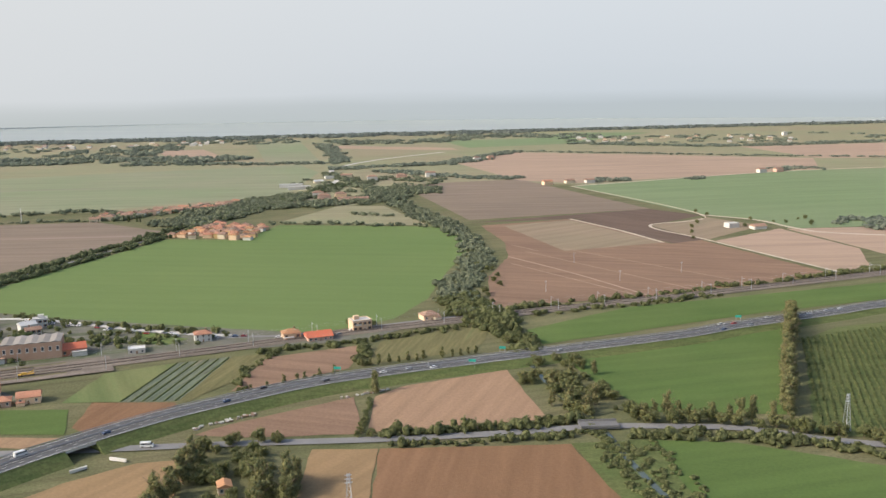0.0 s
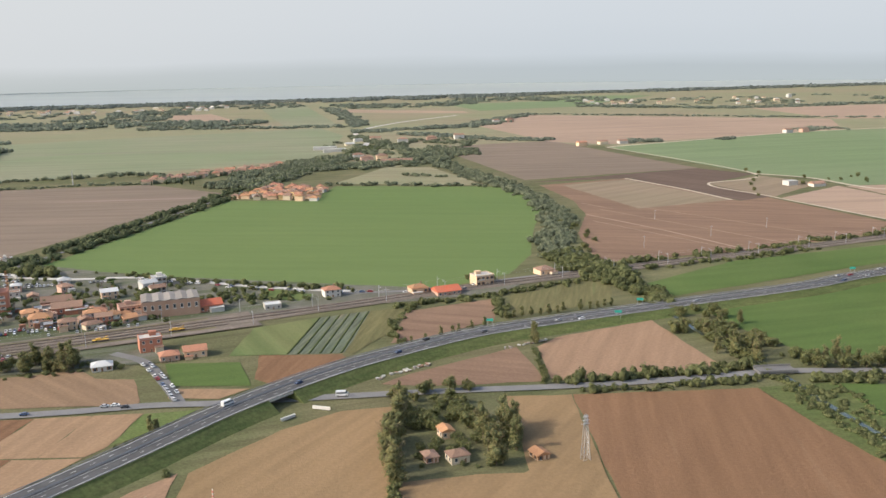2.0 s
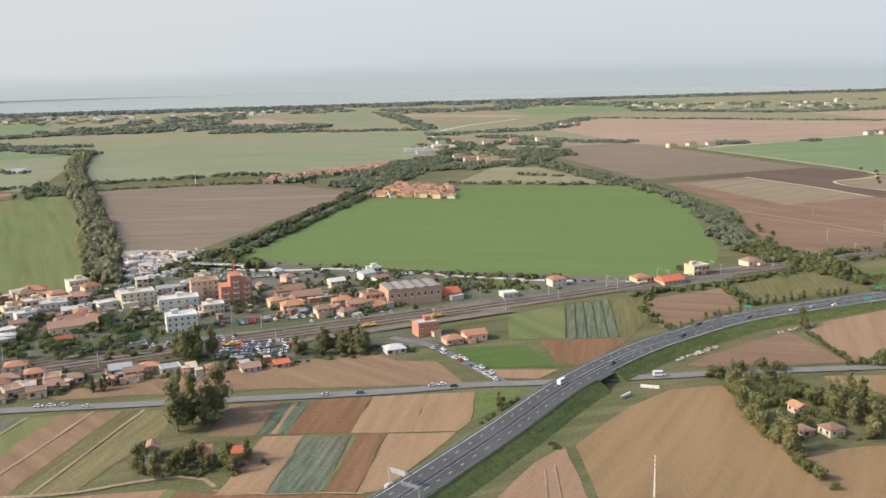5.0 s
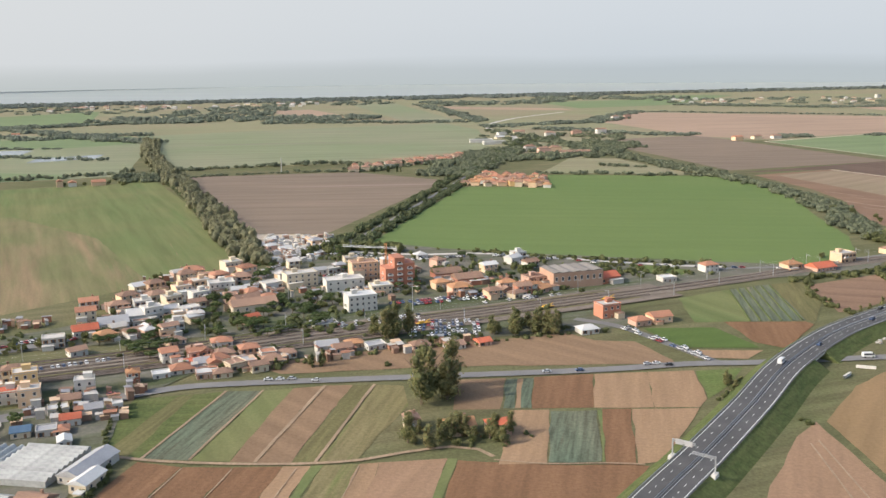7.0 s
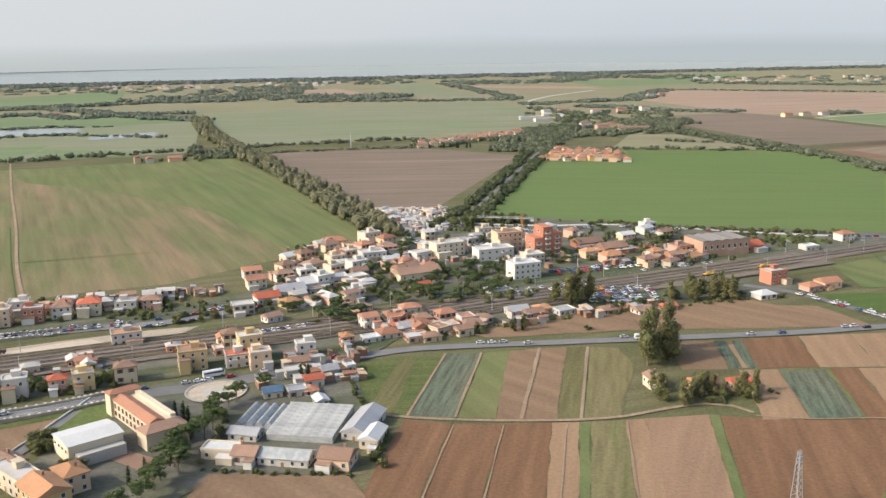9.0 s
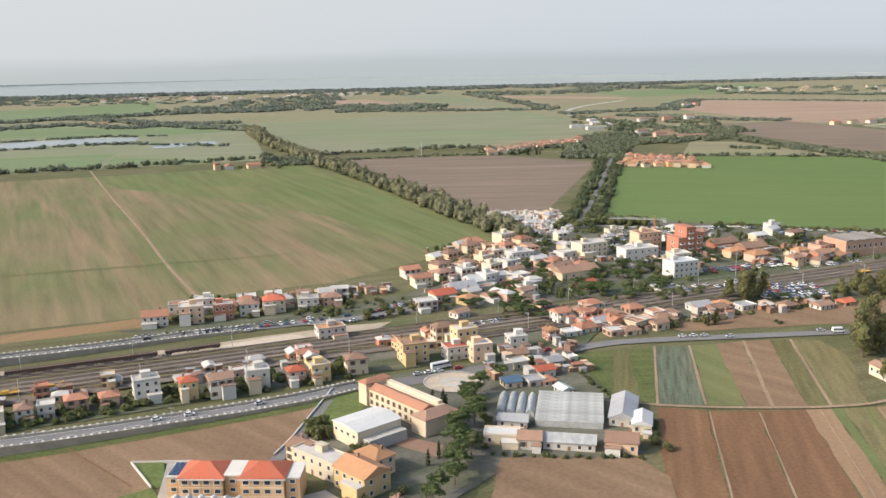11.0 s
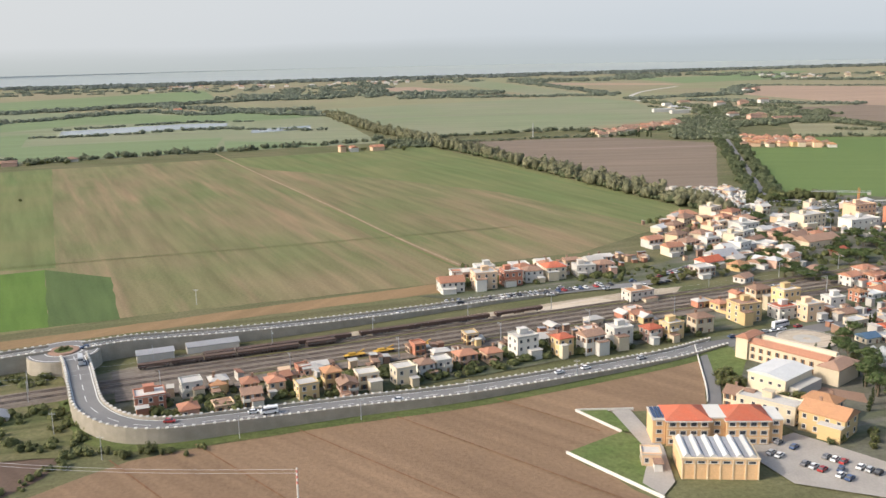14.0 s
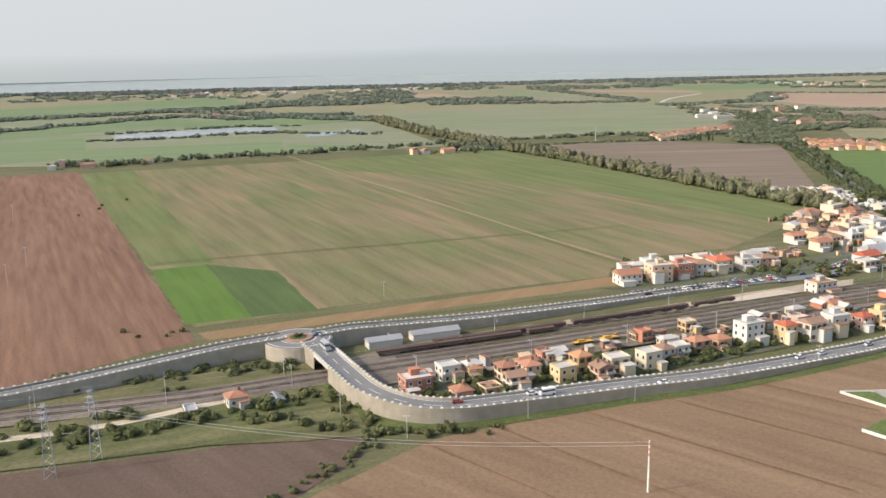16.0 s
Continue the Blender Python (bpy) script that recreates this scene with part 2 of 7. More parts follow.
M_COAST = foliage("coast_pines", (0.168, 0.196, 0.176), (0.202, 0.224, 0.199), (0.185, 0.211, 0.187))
# dark filler added inside crowns to block light, inner shade in its colour
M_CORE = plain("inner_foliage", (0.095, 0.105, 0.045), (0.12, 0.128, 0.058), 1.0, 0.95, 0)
WALLS = [plain(n, a, tuple(k * 0.9 for k in a), 0.8, 0.9, 0.1) for n, a in (
    ("cream_plaster", (0.62, 0.53, 0.39)), ("white_plaster", (0.58, 0.56, 0.515)), ("pink_plaster", (0.55, 0.36, 0.28)),
    ("ochre_plaster", (0.62, 0.45, 0.23)), ("brick_red", (0.46, 0.20, 0.13)), ("grey_plaster", (0.52, 0.49, 0.44)), ("apricot_plaster", (0.68, 0.49, 0.33)))]
CREAM, WHITE, PINK, OCHRE, BRICK, GREY, APRICOT = WALLS
R_TERRA = tiles("terracotta", (0.42, 0.20, 0.125), (0.36, 0.185, 0.12))
R_OLD = tiles("old_terracotta", (0.33, 0.205, 0.145), (0.28, 0.18, 0.13))
R_RED = tiles("red_tile", (0.52, 0.13, 0.07), (0.46, 0.15, 0.09))
R_ORANGE = tiles("orange_tile", (0.47, 0.25, 0.13), (0.41, 0.22, 0.12))
R_FLAT = plain("roof_felt", (0.42, 0.40, 0.37), (0.55, 0.52, 0.48), 0.8, 0.9, 0.2)
R_WHITE = plain("white_roof", (0.53, 0.53, 0.52), (0.46, 0.46, 0.45), 0.5, 0.7, 0.1)
R_METAL = plain("ribbed_sheet", (0.30, 0.30, 0.31), (0.38, 0.38, 0.385), 0.6, 0.6, 0.2, 0.1)
M_GLASS = glassy("window_glass", (0.045, 0.05, 0.06))
M_HOUSEGLASS = plain("greenhouse_film", (0.25, 0.26, 0.255), (0.42, 0.43, 0.42), 2.2, 0.35, 0.2, 0, 0.5)
M_FRAME = plain("window_frame", (0.55, 0.50, 0.44), (0.62, 0.57, 0.50), 2.0, 0.7, 0)
M_SHUTTER = plain("wood_shutter", (0.20, 0.11, 0.06), (0.26, 0.15, 0.08), 2.0, 0.8, 0.1)
M_DOOR = plain("door_wood", (0.22, 0.13, 0.08), (0.28, 0.17, 0.10), 2.0, 0.7, 0.1)
M_TYRE = plain("tyre_rubber", (0.03, 0.03, 0.03), (0.05, 0.05, 0.05), 4.0, 0.9, 0)
PAINTS = [plain(n, c, tuple(k * 0.93 for k in c), 0.5, 0.3, 0, 0.1, 0.5) for n, c in (
    ("car_white", (0.78, 0.78, 0.77)), ("car_silver", (0.48, 0.49, 0.50)), ("car_black", (0.04, 0.04, 0.045)),
    ("car_blue", (0.06, 0.10, 0.20)), ("car_red", (0.38, 0.04, 0.04)), ("car_grey", (0.17, 0.17, 0.18)))]
M_PANEL = glassy("solar_panel", (0.03, 0.045, 0.09), 0.2)
M_SIGN = plain("green_sign", (0.03, 0.30, 0.24), (0.04, 0.34, 0.27), 2.0, 0.5, 0)
M_BLUE = plain("blue_tarp", (0.07, 0.12, 0.19), (0.09, 0.15, 0.22), 2.0, 0.6, 0)
M_WATER = glassy("pond_water", (0.20, 0.22, 0.22), 0.25)
M_CANAL = glassy("canal_water", (0.05, 0.06, 0.045), 0.1)


def sea_surface():
    g = Graph("sea_water")
    n = g.noise(g.coords(14, (0.0007, 0.006, 1)), 1.0, 5)
    g.bump(g.noise(g.coords(14, (0.02, 0.08, 1)), 1.0, 4), 0.05, 0.3)
    return g.done(g.mix(g.level(n, 0.3, 0.7), (0.30, 0.335, 0.335), (0.325, 0.36, 0.355)), 0.7, spec=0.08)


def haze_sky():
    """Plain glowing distance: far sea under haze painted low down, pale sky above."""
    g = Graph("distant_haze")
    v = g.node("TexCoord").outputs["Object"]
    sep = g.node("SeparateXYZ", {0: v}).outputs
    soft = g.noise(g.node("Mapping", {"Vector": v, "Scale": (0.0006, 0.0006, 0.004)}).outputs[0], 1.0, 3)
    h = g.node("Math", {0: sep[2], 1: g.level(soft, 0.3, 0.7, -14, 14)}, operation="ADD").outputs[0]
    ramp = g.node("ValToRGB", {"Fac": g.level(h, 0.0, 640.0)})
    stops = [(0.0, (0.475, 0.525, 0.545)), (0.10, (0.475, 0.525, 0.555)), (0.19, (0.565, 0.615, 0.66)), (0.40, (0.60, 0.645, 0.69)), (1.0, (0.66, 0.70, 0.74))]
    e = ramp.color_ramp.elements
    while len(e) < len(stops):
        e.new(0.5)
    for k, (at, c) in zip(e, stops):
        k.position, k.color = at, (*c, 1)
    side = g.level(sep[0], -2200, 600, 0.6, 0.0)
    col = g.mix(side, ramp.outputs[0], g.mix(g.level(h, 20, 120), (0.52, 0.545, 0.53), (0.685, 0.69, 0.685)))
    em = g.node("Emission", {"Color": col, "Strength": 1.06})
    g.t.links.new(em.outputs[0], g.t.nodes["Material Output"].inputs[0])
    return g.m


# ---- mesh helpers ----
def mesh(name, verts, faces, *mats, which=None):
    me = bpy.data.meshes.new(name)
    me.from_pydata([tuple(v) for v in verts], [], faces)
    for m in mats:
        me.materials.append(m)
    if which is not None:
        me.polygons.foreach_set("material_index", which)
    me.update()
    return me


def part(name, data, parent, label="", at=None):
    ob = new(name, data)
    ob.parent = parent
    if at is not None:
        ob.matrix_basis = at
    if label:
        ob["label"] = label
    return ob


class Shape:
    """Collects boxes and faces into one mesh."""

    def __init__(self):
        self.v, self.f, self.k = [], [], []

    def add(self, verts, faces, slot=0):
        n = len(self.v)
        self.v += [tuple(v) for v in verts]
        self.f += [tuple(i + n for i in f) for f in faces]
        self.k += [slot] * len(faces)

    def box(self, x0, y0, z0, x1, y1, z1, slot=0, taper=0.0):
        t = taper
        self.add([(x0, y0, z0), (x1, y0, z0), (x1, y1, z0), (x0, y1, z0), (x0 + t, y0 + t, z1), (x1 - t, y0 + t, z1), (x1 - t, y1 - t, z1), (x0 + t, y1 - t, z1)],
                 [(3, 2, 1, 0), (4, 5, 6, 7), (0, 1, 5, 4), (1, 2, 6, 5), (2, 3, 7, 6), (3, 0, 4, 7)], slot)

    def tube(self, a, b, r0, r1=None, n=6, slot=0):
        a, b = Vector(a), Vector(b)
        r1 = r0 if r1 is None else r1
        q = (b - a).to_track_quat("Z", "Y")
        ring = [Vector((math.cos(i * math.tau / n), math.sin(i * math.tau / n), 0)) for i in range(n)]
        self.add([a + q @ (p * r0) for p in ring] + [b + q @ (p * r1) for p in ring],
                 [(i, (i + 1) % n, n + (i + 1) % n, n + i) for i in range(n)] + [tuple(range(n - 1, -1, -1)), tuple(range(n, 2 * n))], slot)

    def mesh(self, name, *mats):
        return mesh(name, self.v, self.f, *mats, which=self.k)


def smooth(pts, step=4.0):
    """Even points along a soft line through the given ones; z is carried along."""
    p = [Vector(q if len(q) == 3 else (*q, 0)) for q in pts]
    p = [2 * p[0] - p[1], *p, 2 * p[-1] - p[-2]]
    out = []
    for a, b, c, d in zip(p, p[1:], p[2:], p[3:]):
        n = max(1, int((c - b).length / step))
        for i in range(n):
            t = i / n
            out.append(0.5 * (2 * b + (c - a) * t + (2 * a - 5 * b + 4 * c - d) * t * t + (3 * b - 3 * c + d - a) * t ** 3))
    return out + [p[-2]]


def sides(line):
    out = []
    for i in range(len(line)):
        d = line[min(i + 1, len(line) - 1)] - line[max(i - 1, 0)]
        d.z = 0
        out.append(Vector((d.y, -d.x, 0)).normalized())
    return out


def strip_mesh(name, line, a, b, za, zb, mat, every=None):
    """A band between two offsets to the right of a line; every=(on, off): broken into dashes counted in points."""
    s, v, f = sides(line), [], []
    for p, r in zip(line, s):
        v += [p + r * a + Vector((0, 0, za)), p + r * b + Vector((0, 0, zb))]
    for i in range(len(line) - 1):
        if every and i % sum(every) >= every[0]:
            continue
        f.append((2 * i, 2 * i + 1, 2 * i + 3, 2 * i + 2))
    return mesh(name, v, f, mat)


def profile_mesh(name, line, prof, mat, gap=None):
    """Sweeps a cross-section, offset and height pairs, along a line; a height of 999 means down to the ground.
    gap=(x, y, reach): an opening to pass through, with its ends closed."""
    s, v, f, n = sides(line), [], [], len(prof)
    for p, r in zip(line, s):
        v += [Vector((p.x + r.x * a, p.y + r.y * a, p.z + z if z < 900 else 0)) for a, z in prof]
    near = [gap is not None and (q.xy - Vector(gap[:2])).length < gap[2] for q in line]
    for i in range(len(line) - 1):
        if near[i] or near[i + 1]:
            if near[i] != near[i + 1]:
                j = i if not near[i] else i + 1
                f.append(tuple(j * n + k for k in range(n)))
            continue
        f += [(i * n + k, i * n + k + 1, (i + 1) * n + k + 1, (i + 1) * n + k) for k in range(n - 1)]
    return mesh(name, v, f, mat)


rng = random.Random(7)
LAYER = [0]


def field(mat, pts, label, name="field", jitter=0.5):
    """One field lying on the ground sheet, with slightly uneven edges."""
    LAYER[0] += 1
    z = 0.05 + 0.002 * LAYER[0]
    out = []
    for a, b in zip(pts, pts[1:] + pts[:1]):
        a, b = Vector(a), Vector(b)
        n = max(1, min(40, int((b - a).length / 7)))
        for i in range(n):
            q = a.lerp(b, i / n)
            k = 0 if i == 0 else jitter
            out.append((q.x + rng.uniform(-k, k), q.y + rng.uniform(-k, k), z))
    me = mesh(name, out, [tuple(range(len(out)))], mat)
    if me.polygons[0].normal.z < 0:
        me.flip_normals()
    return tagged(new(name, me), label, "field", "fields of the plain", "structure")


# ---- ground, sea and distance ----
def coast(x):
    return 2840 + 0.25 * x


land = [(-4200, -1500, 0), (4200, -1500, 0), (4200, coast(4200), 0), (-4200, coast(-4200), 0)]
tagged(new("ground", mesh("ground", land, [(0, 1, 2, 3)], M_SCRUB)), "flat grassy coastal plain with rough verges", "ground", kind="structure")
tagged(new("water", mesh("water", [(-5000, -1600, -2), (5000, -1600, -2), (5000, 5000, -2), (-5000, 5000, -2)], [(0, 1, 2, 3)], sea_surface())),
       "calm grey-green sea under haze", "sea", kind="structure")
tagged(new("beach", mesh("beach", [(-3000, coast(-3000) - 6, 0.04), (3500, coast(3500) - 6, 0.04), (3500, coast(3500) + 9, -1.5), (-3000, coast(-3000) + 9, -1.5)], [(0, 1, 2, 3)], M_SAND)),
       "thin pale sandy beach along the coast", "beach", kind="structure")
N = 72
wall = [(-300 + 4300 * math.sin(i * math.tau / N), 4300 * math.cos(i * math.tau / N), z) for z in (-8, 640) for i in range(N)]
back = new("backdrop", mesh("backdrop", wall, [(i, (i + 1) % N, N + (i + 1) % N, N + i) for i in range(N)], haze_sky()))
tagged(back, "glowing pale sky with hazy far sea painted below the horizon", "sky", kind="structure")

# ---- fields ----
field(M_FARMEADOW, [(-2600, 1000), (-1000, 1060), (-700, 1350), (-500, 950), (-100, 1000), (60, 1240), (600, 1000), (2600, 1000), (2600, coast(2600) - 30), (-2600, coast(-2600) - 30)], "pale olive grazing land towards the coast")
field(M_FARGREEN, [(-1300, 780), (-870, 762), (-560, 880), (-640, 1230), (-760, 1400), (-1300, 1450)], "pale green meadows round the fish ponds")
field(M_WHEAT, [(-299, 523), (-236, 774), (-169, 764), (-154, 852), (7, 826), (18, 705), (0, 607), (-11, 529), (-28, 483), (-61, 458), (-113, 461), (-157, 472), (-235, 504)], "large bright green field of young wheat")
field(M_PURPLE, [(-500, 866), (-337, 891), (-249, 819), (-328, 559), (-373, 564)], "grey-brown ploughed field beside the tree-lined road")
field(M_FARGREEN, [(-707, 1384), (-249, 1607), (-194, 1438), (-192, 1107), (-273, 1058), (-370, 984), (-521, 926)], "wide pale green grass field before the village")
field(M_STRIPED, [(-859, 707), (-536, 826), (-382, 445), (-447, 375), (-487, 360), (-508, 340), (-512, 326), (-626, 286), (-665, 266)], "patchy green and brown stubble field")
field(M_MARGIN, [(-536, 826), (-700, 765), (-640, 690), (-560, 640), (-470, 555), (-404, 440), (-382, 445)], "dark green margin of the stubble field")
field(M_MARGIN, [(-859, 707), (-820, 722), (-680, 368), (-707, 362)], "dark green strip along the stubble field")
field(M_MARGIN, [(-382, 445), (-536, 826), (-566, 890), (-548, 905), (-455, 705), (-396, 552), (-364, 470)], "green margin under the tree belt")
field(M_BRIGHT, [(-704, 355), (-683, 364), (-647, 277), (-669, 270)], "bright green clover plot")
field(M_DKGREEN, [(-683, 364), (-649, 348), (-625, 285), (-647, 277)], "dark green alfalfa plot")
field(M_TAN, [(-662, 259), (-512, 325), (-505, 314), (-600, 275), (-657, 251)], "narrow tan strip beside the ramp road")
field(M_RED, [(-1050, 640), (-863, 718), (-661, 250), (-705, 209), (-900, 300)], "reddish-brown ploughed field with long furrows")
field(M_BROWN, [(-640, 100), (-610, 142), (-585, 168), (-566, 176), (-524, 190), (-477, 214), (-433, 236), (-444, 191), (-464, 190), (-478, 191), (-469, 177), (-484, 166), (-440, 100)], "bare brown field below the ramp road")
field(M_PLOUGHDK, [(-720, 120), (-700, 150), (-643, 164), (-611, 176), (-602, 170), (-602, 160), (-620, 130), (-640, 100)], "dark bare field split by a ditch")
field(M_VERGE, [(-355, 270), (-327.4, 276.2), (-339, 224.2), (-359, 229.5)], "dark green vegetable strip")
field(M_OLIVE, [(-342, 272), (-337, 273.5), (-343, 225), (-350, 227)], "worn olive strip in the vegetable field")
field(M_KALE, [(-326.6, 276.4), (-315.3, 276.6), (-325.4, 222.3), (-338, 224)], "blue-grey kale strip")
field(M_MARGIN, [(-314.6, 276.7), (-305.3, 278.4), (-313.9, 221.2), (-324.6, 222.3)], "green vegetable strip")
field(M_BROWN, [(-305.2, 278.5), (-295.5, 280.5), (-307.4, 220.4), (-313.8, 221.1)], "brown strip field")
field(M_BROWN, [(-294.5, 280.8), (-285.8, 281.1), (-297, 219.6), (-306.4, 220.2)], "brown strip field")
field(M_OLIVE, [(-285.7, 281.2), (-278.8, 281.3), (-290.8, 219.6), (-296.9, 219.6)], "olive strip field")
field(M_MEADOW, [(-277.8, 281.3), (-268.7, 279.8), (-266.5, 262), (-279.1, 222), (-289.9, 219.9)], "pale green mown strip")
field(M_UMBER, [(-339, 221.8), (-326.2, 218), (-340, 150), (-354, 150)], "dark bare strip field")
field(M_UMBER, [(-325.8, 218), (-312.4, 217.5), (-325, 150), (-339, 150)], "dark bare strip field")
field(M_UMBER, [(-312, 217.5), (-298.9, 217.6), (-309.5, 150), (-324, 150)], "dark bare strip field")
field(M_LIGHT, [(-298.8, 217.6), (-291.3, 217.8), (-302, 150), (-309.4, 150)], "light bare strip field")
field(M_MARGIN, [(-291.2, 217.8), (-288, 218), (-299.5, 150), (-301.9, 150)], "narrow bright green strip")
field(M_MEADOW, [(-287.9, 218), (-278.5, 218.6), (-288.5, 150), (-299.4, 150)], "patchy green strip field")
field(M_LIGHT, [(-278.4, 218.6), (-273.1, 219.4), (-280.8, 150), (-288.4, 150)], "light bare strip field")
field(M_SALMON, [(-273, 219.4), (-254.6, 221.5), (-267, 150), (-280.7, 150)], "pale plot with thin crop rows")
field(M_MARGIN, [(-254.5, 221.5), (-251.9, 221.2), (-264, 150), (-266.9, 150)], "narrow bright green strip")
field(M_UMBER, [(-251.8, 220.2), (-228, 216.6), (-203.7, 215.6), (-201, 215), (-238, 150), (-263.9, 150)], "wide dark bare field")
field(M_BROWN, [(-251, 285), (-234, 286), (-238, 257.4), (-252.5, 257.4)], "small brown plot")
field(M_KALE, [(-234, 285), (-230.2, 285), (-233.4, 258), (-236.9, 258)], "narrow strip of dark kale")
field(M_LIGHT, [(-230.1, 285.2), (-228.2, 285.3), (-231.5, 258), (-233.3, 258)], "sandy gap between kale strips")
field(M_KALE, [(-228.1, 285.3), (-224.6, 285.6), (-228.1, 258.3), (-231.4, 258.3)], "narrow strip of dark kale")
field(M_UMBER, [(-224.4, 286.6), (-203.6, 289), (-208.8, 257.6), (-227.9, 257.4)], "dark brown plot")
field(M_LIGHT, [(-203.4, 289), (-185, 290.4), (-190, 257.2), (-208.6, 257.6)], "light sandy plot")
field(M_LIGHT, [(-184.8, 290.5), (-168.6, 291.4), (-171.8, 264), (-175.9, 257), (-189.8, 257.1)], "light sandy plot")
field(M_LIGHT, [(-235, 256.4), (-222.7, 256.4), (-228, 217.2), (-241, 217.2)], "light sandy strip")
field(M_KALE, [(-222.5, 255), (-208.2, 255.4), (-213.2, 218.3), (-227.5, 218)], "grey-green vegetable plot")
field(M_MARGIN, [(-208, 255.4), (-206.6, 255.4), (-212.2, 218.2), (-213, 218.2)], "narrow green edge of the vegetable plot")
field(M_UMBER, [(-206.4, 256.4), (-197.3, 256.4), (-204.3, 215.8), (-212.2, 216.6)], "dark brown strip")
field(M_LIGHT, [(-197.1, 256.2), (-176.3, 256.2), (-188.1, 233.8), (-198, 217.5), (-203.9, 216.2)], "light sandy plot below the motorway")
field(M_LAWN, [(-168, 291), (-151, 293.5), (-159, 279), (-171.3, 264)], "bright green grass triangle beside the motorway", "verge")
field(M_BROWN, [(-324, 304), (-269, 322), (-236, 330), (-206, 338), (-197, 328), (-182, 326), (-173, 303), (-173, 299), (-256, 299), (-312, 293)], "long brown field above the country road")
field(M_SALMON, [(-195, 165), (-155, 233), (-145, 244), (-143, 190), (-160, 150)], "pale wedge-shaped field with tractor lines")
field(M_TAN, [(-142, 244), (-120, 274), (-102, 289), (-84, 292), (-83, 269), (-82, 236), (-78, 160), (-140, 160)], "large tan field beside the motorway")
field(M_PLOUGH, [(-90, 314), (-79, 325), (-37, 354), (-30, 313), (-73, 311)], "brown field between motorway and road")
field(M_SALMON, [(-28.5, 354), (-19, 366), (26, 388), (37, 326), (12, 318), (-28, 313)], "pale brown field between two hedges")
field(M_TAN, [(-46, 299), (-23.5, 299), (-24, 190), (-60, 190), (-60, 225), (-45, 240)], "tan field beside the farm copse")
field(M_REDBROWN, [(-23, 299), (42, 301), (47, 275), (51, 258), (70, 190), (-23, 190)], "red-brown ploughed field")
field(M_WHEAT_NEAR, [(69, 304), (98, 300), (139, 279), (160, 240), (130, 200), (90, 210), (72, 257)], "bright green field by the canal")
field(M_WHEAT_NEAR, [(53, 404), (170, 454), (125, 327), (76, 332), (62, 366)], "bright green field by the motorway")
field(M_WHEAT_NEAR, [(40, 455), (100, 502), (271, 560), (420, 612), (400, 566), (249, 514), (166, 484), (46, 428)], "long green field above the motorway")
field(M_VERGE, [(171, 432), (195, 452), (300, 490), (260, 300), (151, 300), (128, 309)], "vineyard ground with grassy rows")
field(M_MARGIN, [(-149, 390), (-121, 405), (-129, 351), (-152, 351)], "green vegetable plot")
field(M_KALE, [(-121, 405), (-99, 414), (-106, 352), (-129, 351)], "blue-green cabbage plot in broad beds")
field(M_OLIVE, [(-99, 414), (-82, 418), (-87, 383), (-102, 351), (-106, 352)], "olive fallow plot")
field(M_UMBER, [(-140, 351), (-107, 350), (-105, 346), (-128, 315), (-137, 323)], "dark brown plot by the motorway")
field(M_WHEAT_NEAR, [(-175, 343), (-146, 343), (-139, 323), (-137, 316), (-166, 318)], "green garden plot")
field(M_LIGHT, [(-166, 315), (-137, 313), (-146, 303), (-164, 305)], "sandy bare plot at the crossroads")
field(M_PLOUGH, [(-82, 412), (-40, 431), (-43, 393), (-79, 366), (-88, 363)], "brown plot between railway and motorway")
field(M_OLIVE, [(-32, 436), (24, 477), (19, 438), (14, 420), (-35, 398)], "olive-green rough meadow")
field(M_PLOUGH, [(25, 506), (28, 595), (46, 668), (48, 733), (32, 830), (119, 867), (177, 716), (204, 733), (251, 585), (119, 529)], "big brown ploughed field beyond the railway")
field(M_FALLOW, [(52, 828), (118, 859), (172, 722), (90, 689)], "tan-green fallow field")
field(M_PLOUGHDK, [(22, 850), (208, 935), (225, 889), (119, 867)], "dark ploughed strip")
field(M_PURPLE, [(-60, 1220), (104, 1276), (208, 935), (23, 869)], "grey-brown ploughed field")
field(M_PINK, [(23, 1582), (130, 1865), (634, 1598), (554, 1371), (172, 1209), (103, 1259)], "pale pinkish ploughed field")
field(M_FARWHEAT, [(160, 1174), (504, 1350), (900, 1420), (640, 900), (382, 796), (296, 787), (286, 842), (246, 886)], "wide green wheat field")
field(M_PLOUGHDK, [(120, 860), (208, 930), (246, 880), (180, 816), (209, 733), (178, 718)], "dark brown field by a farm track")
field(M_FALLOW, [(182, 816), (246, 866), (279, 806), (209, 733)], "olive fallow plot by the white farm")
field(M_PINK, [(214, 727), (287, 788), (309, 683), (286, 616), (257, 592)], "pale brown field")
field(M_PINK, [(292, 786), (390, 792), (480, 800), (430, 690), (320, 640)], "brown field past the white farm")
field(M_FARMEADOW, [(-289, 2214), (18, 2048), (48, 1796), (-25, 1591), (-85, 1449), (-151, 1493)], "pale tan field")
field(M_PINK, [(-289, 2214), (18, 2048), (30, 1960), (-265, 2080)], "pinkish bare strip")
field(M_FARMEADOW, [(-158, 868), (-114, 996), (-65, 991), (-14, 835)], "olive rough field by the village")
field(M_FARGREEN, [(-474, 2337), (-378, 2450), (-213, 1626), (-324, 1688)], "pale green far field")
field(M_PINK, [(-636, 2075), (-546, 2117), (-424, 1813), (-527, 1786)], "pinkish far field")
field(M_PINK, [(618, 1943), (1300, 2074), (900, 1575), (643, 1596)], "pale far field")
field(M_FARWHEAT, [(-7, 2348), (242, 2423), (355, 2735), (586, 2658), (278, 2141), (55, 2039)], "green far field")
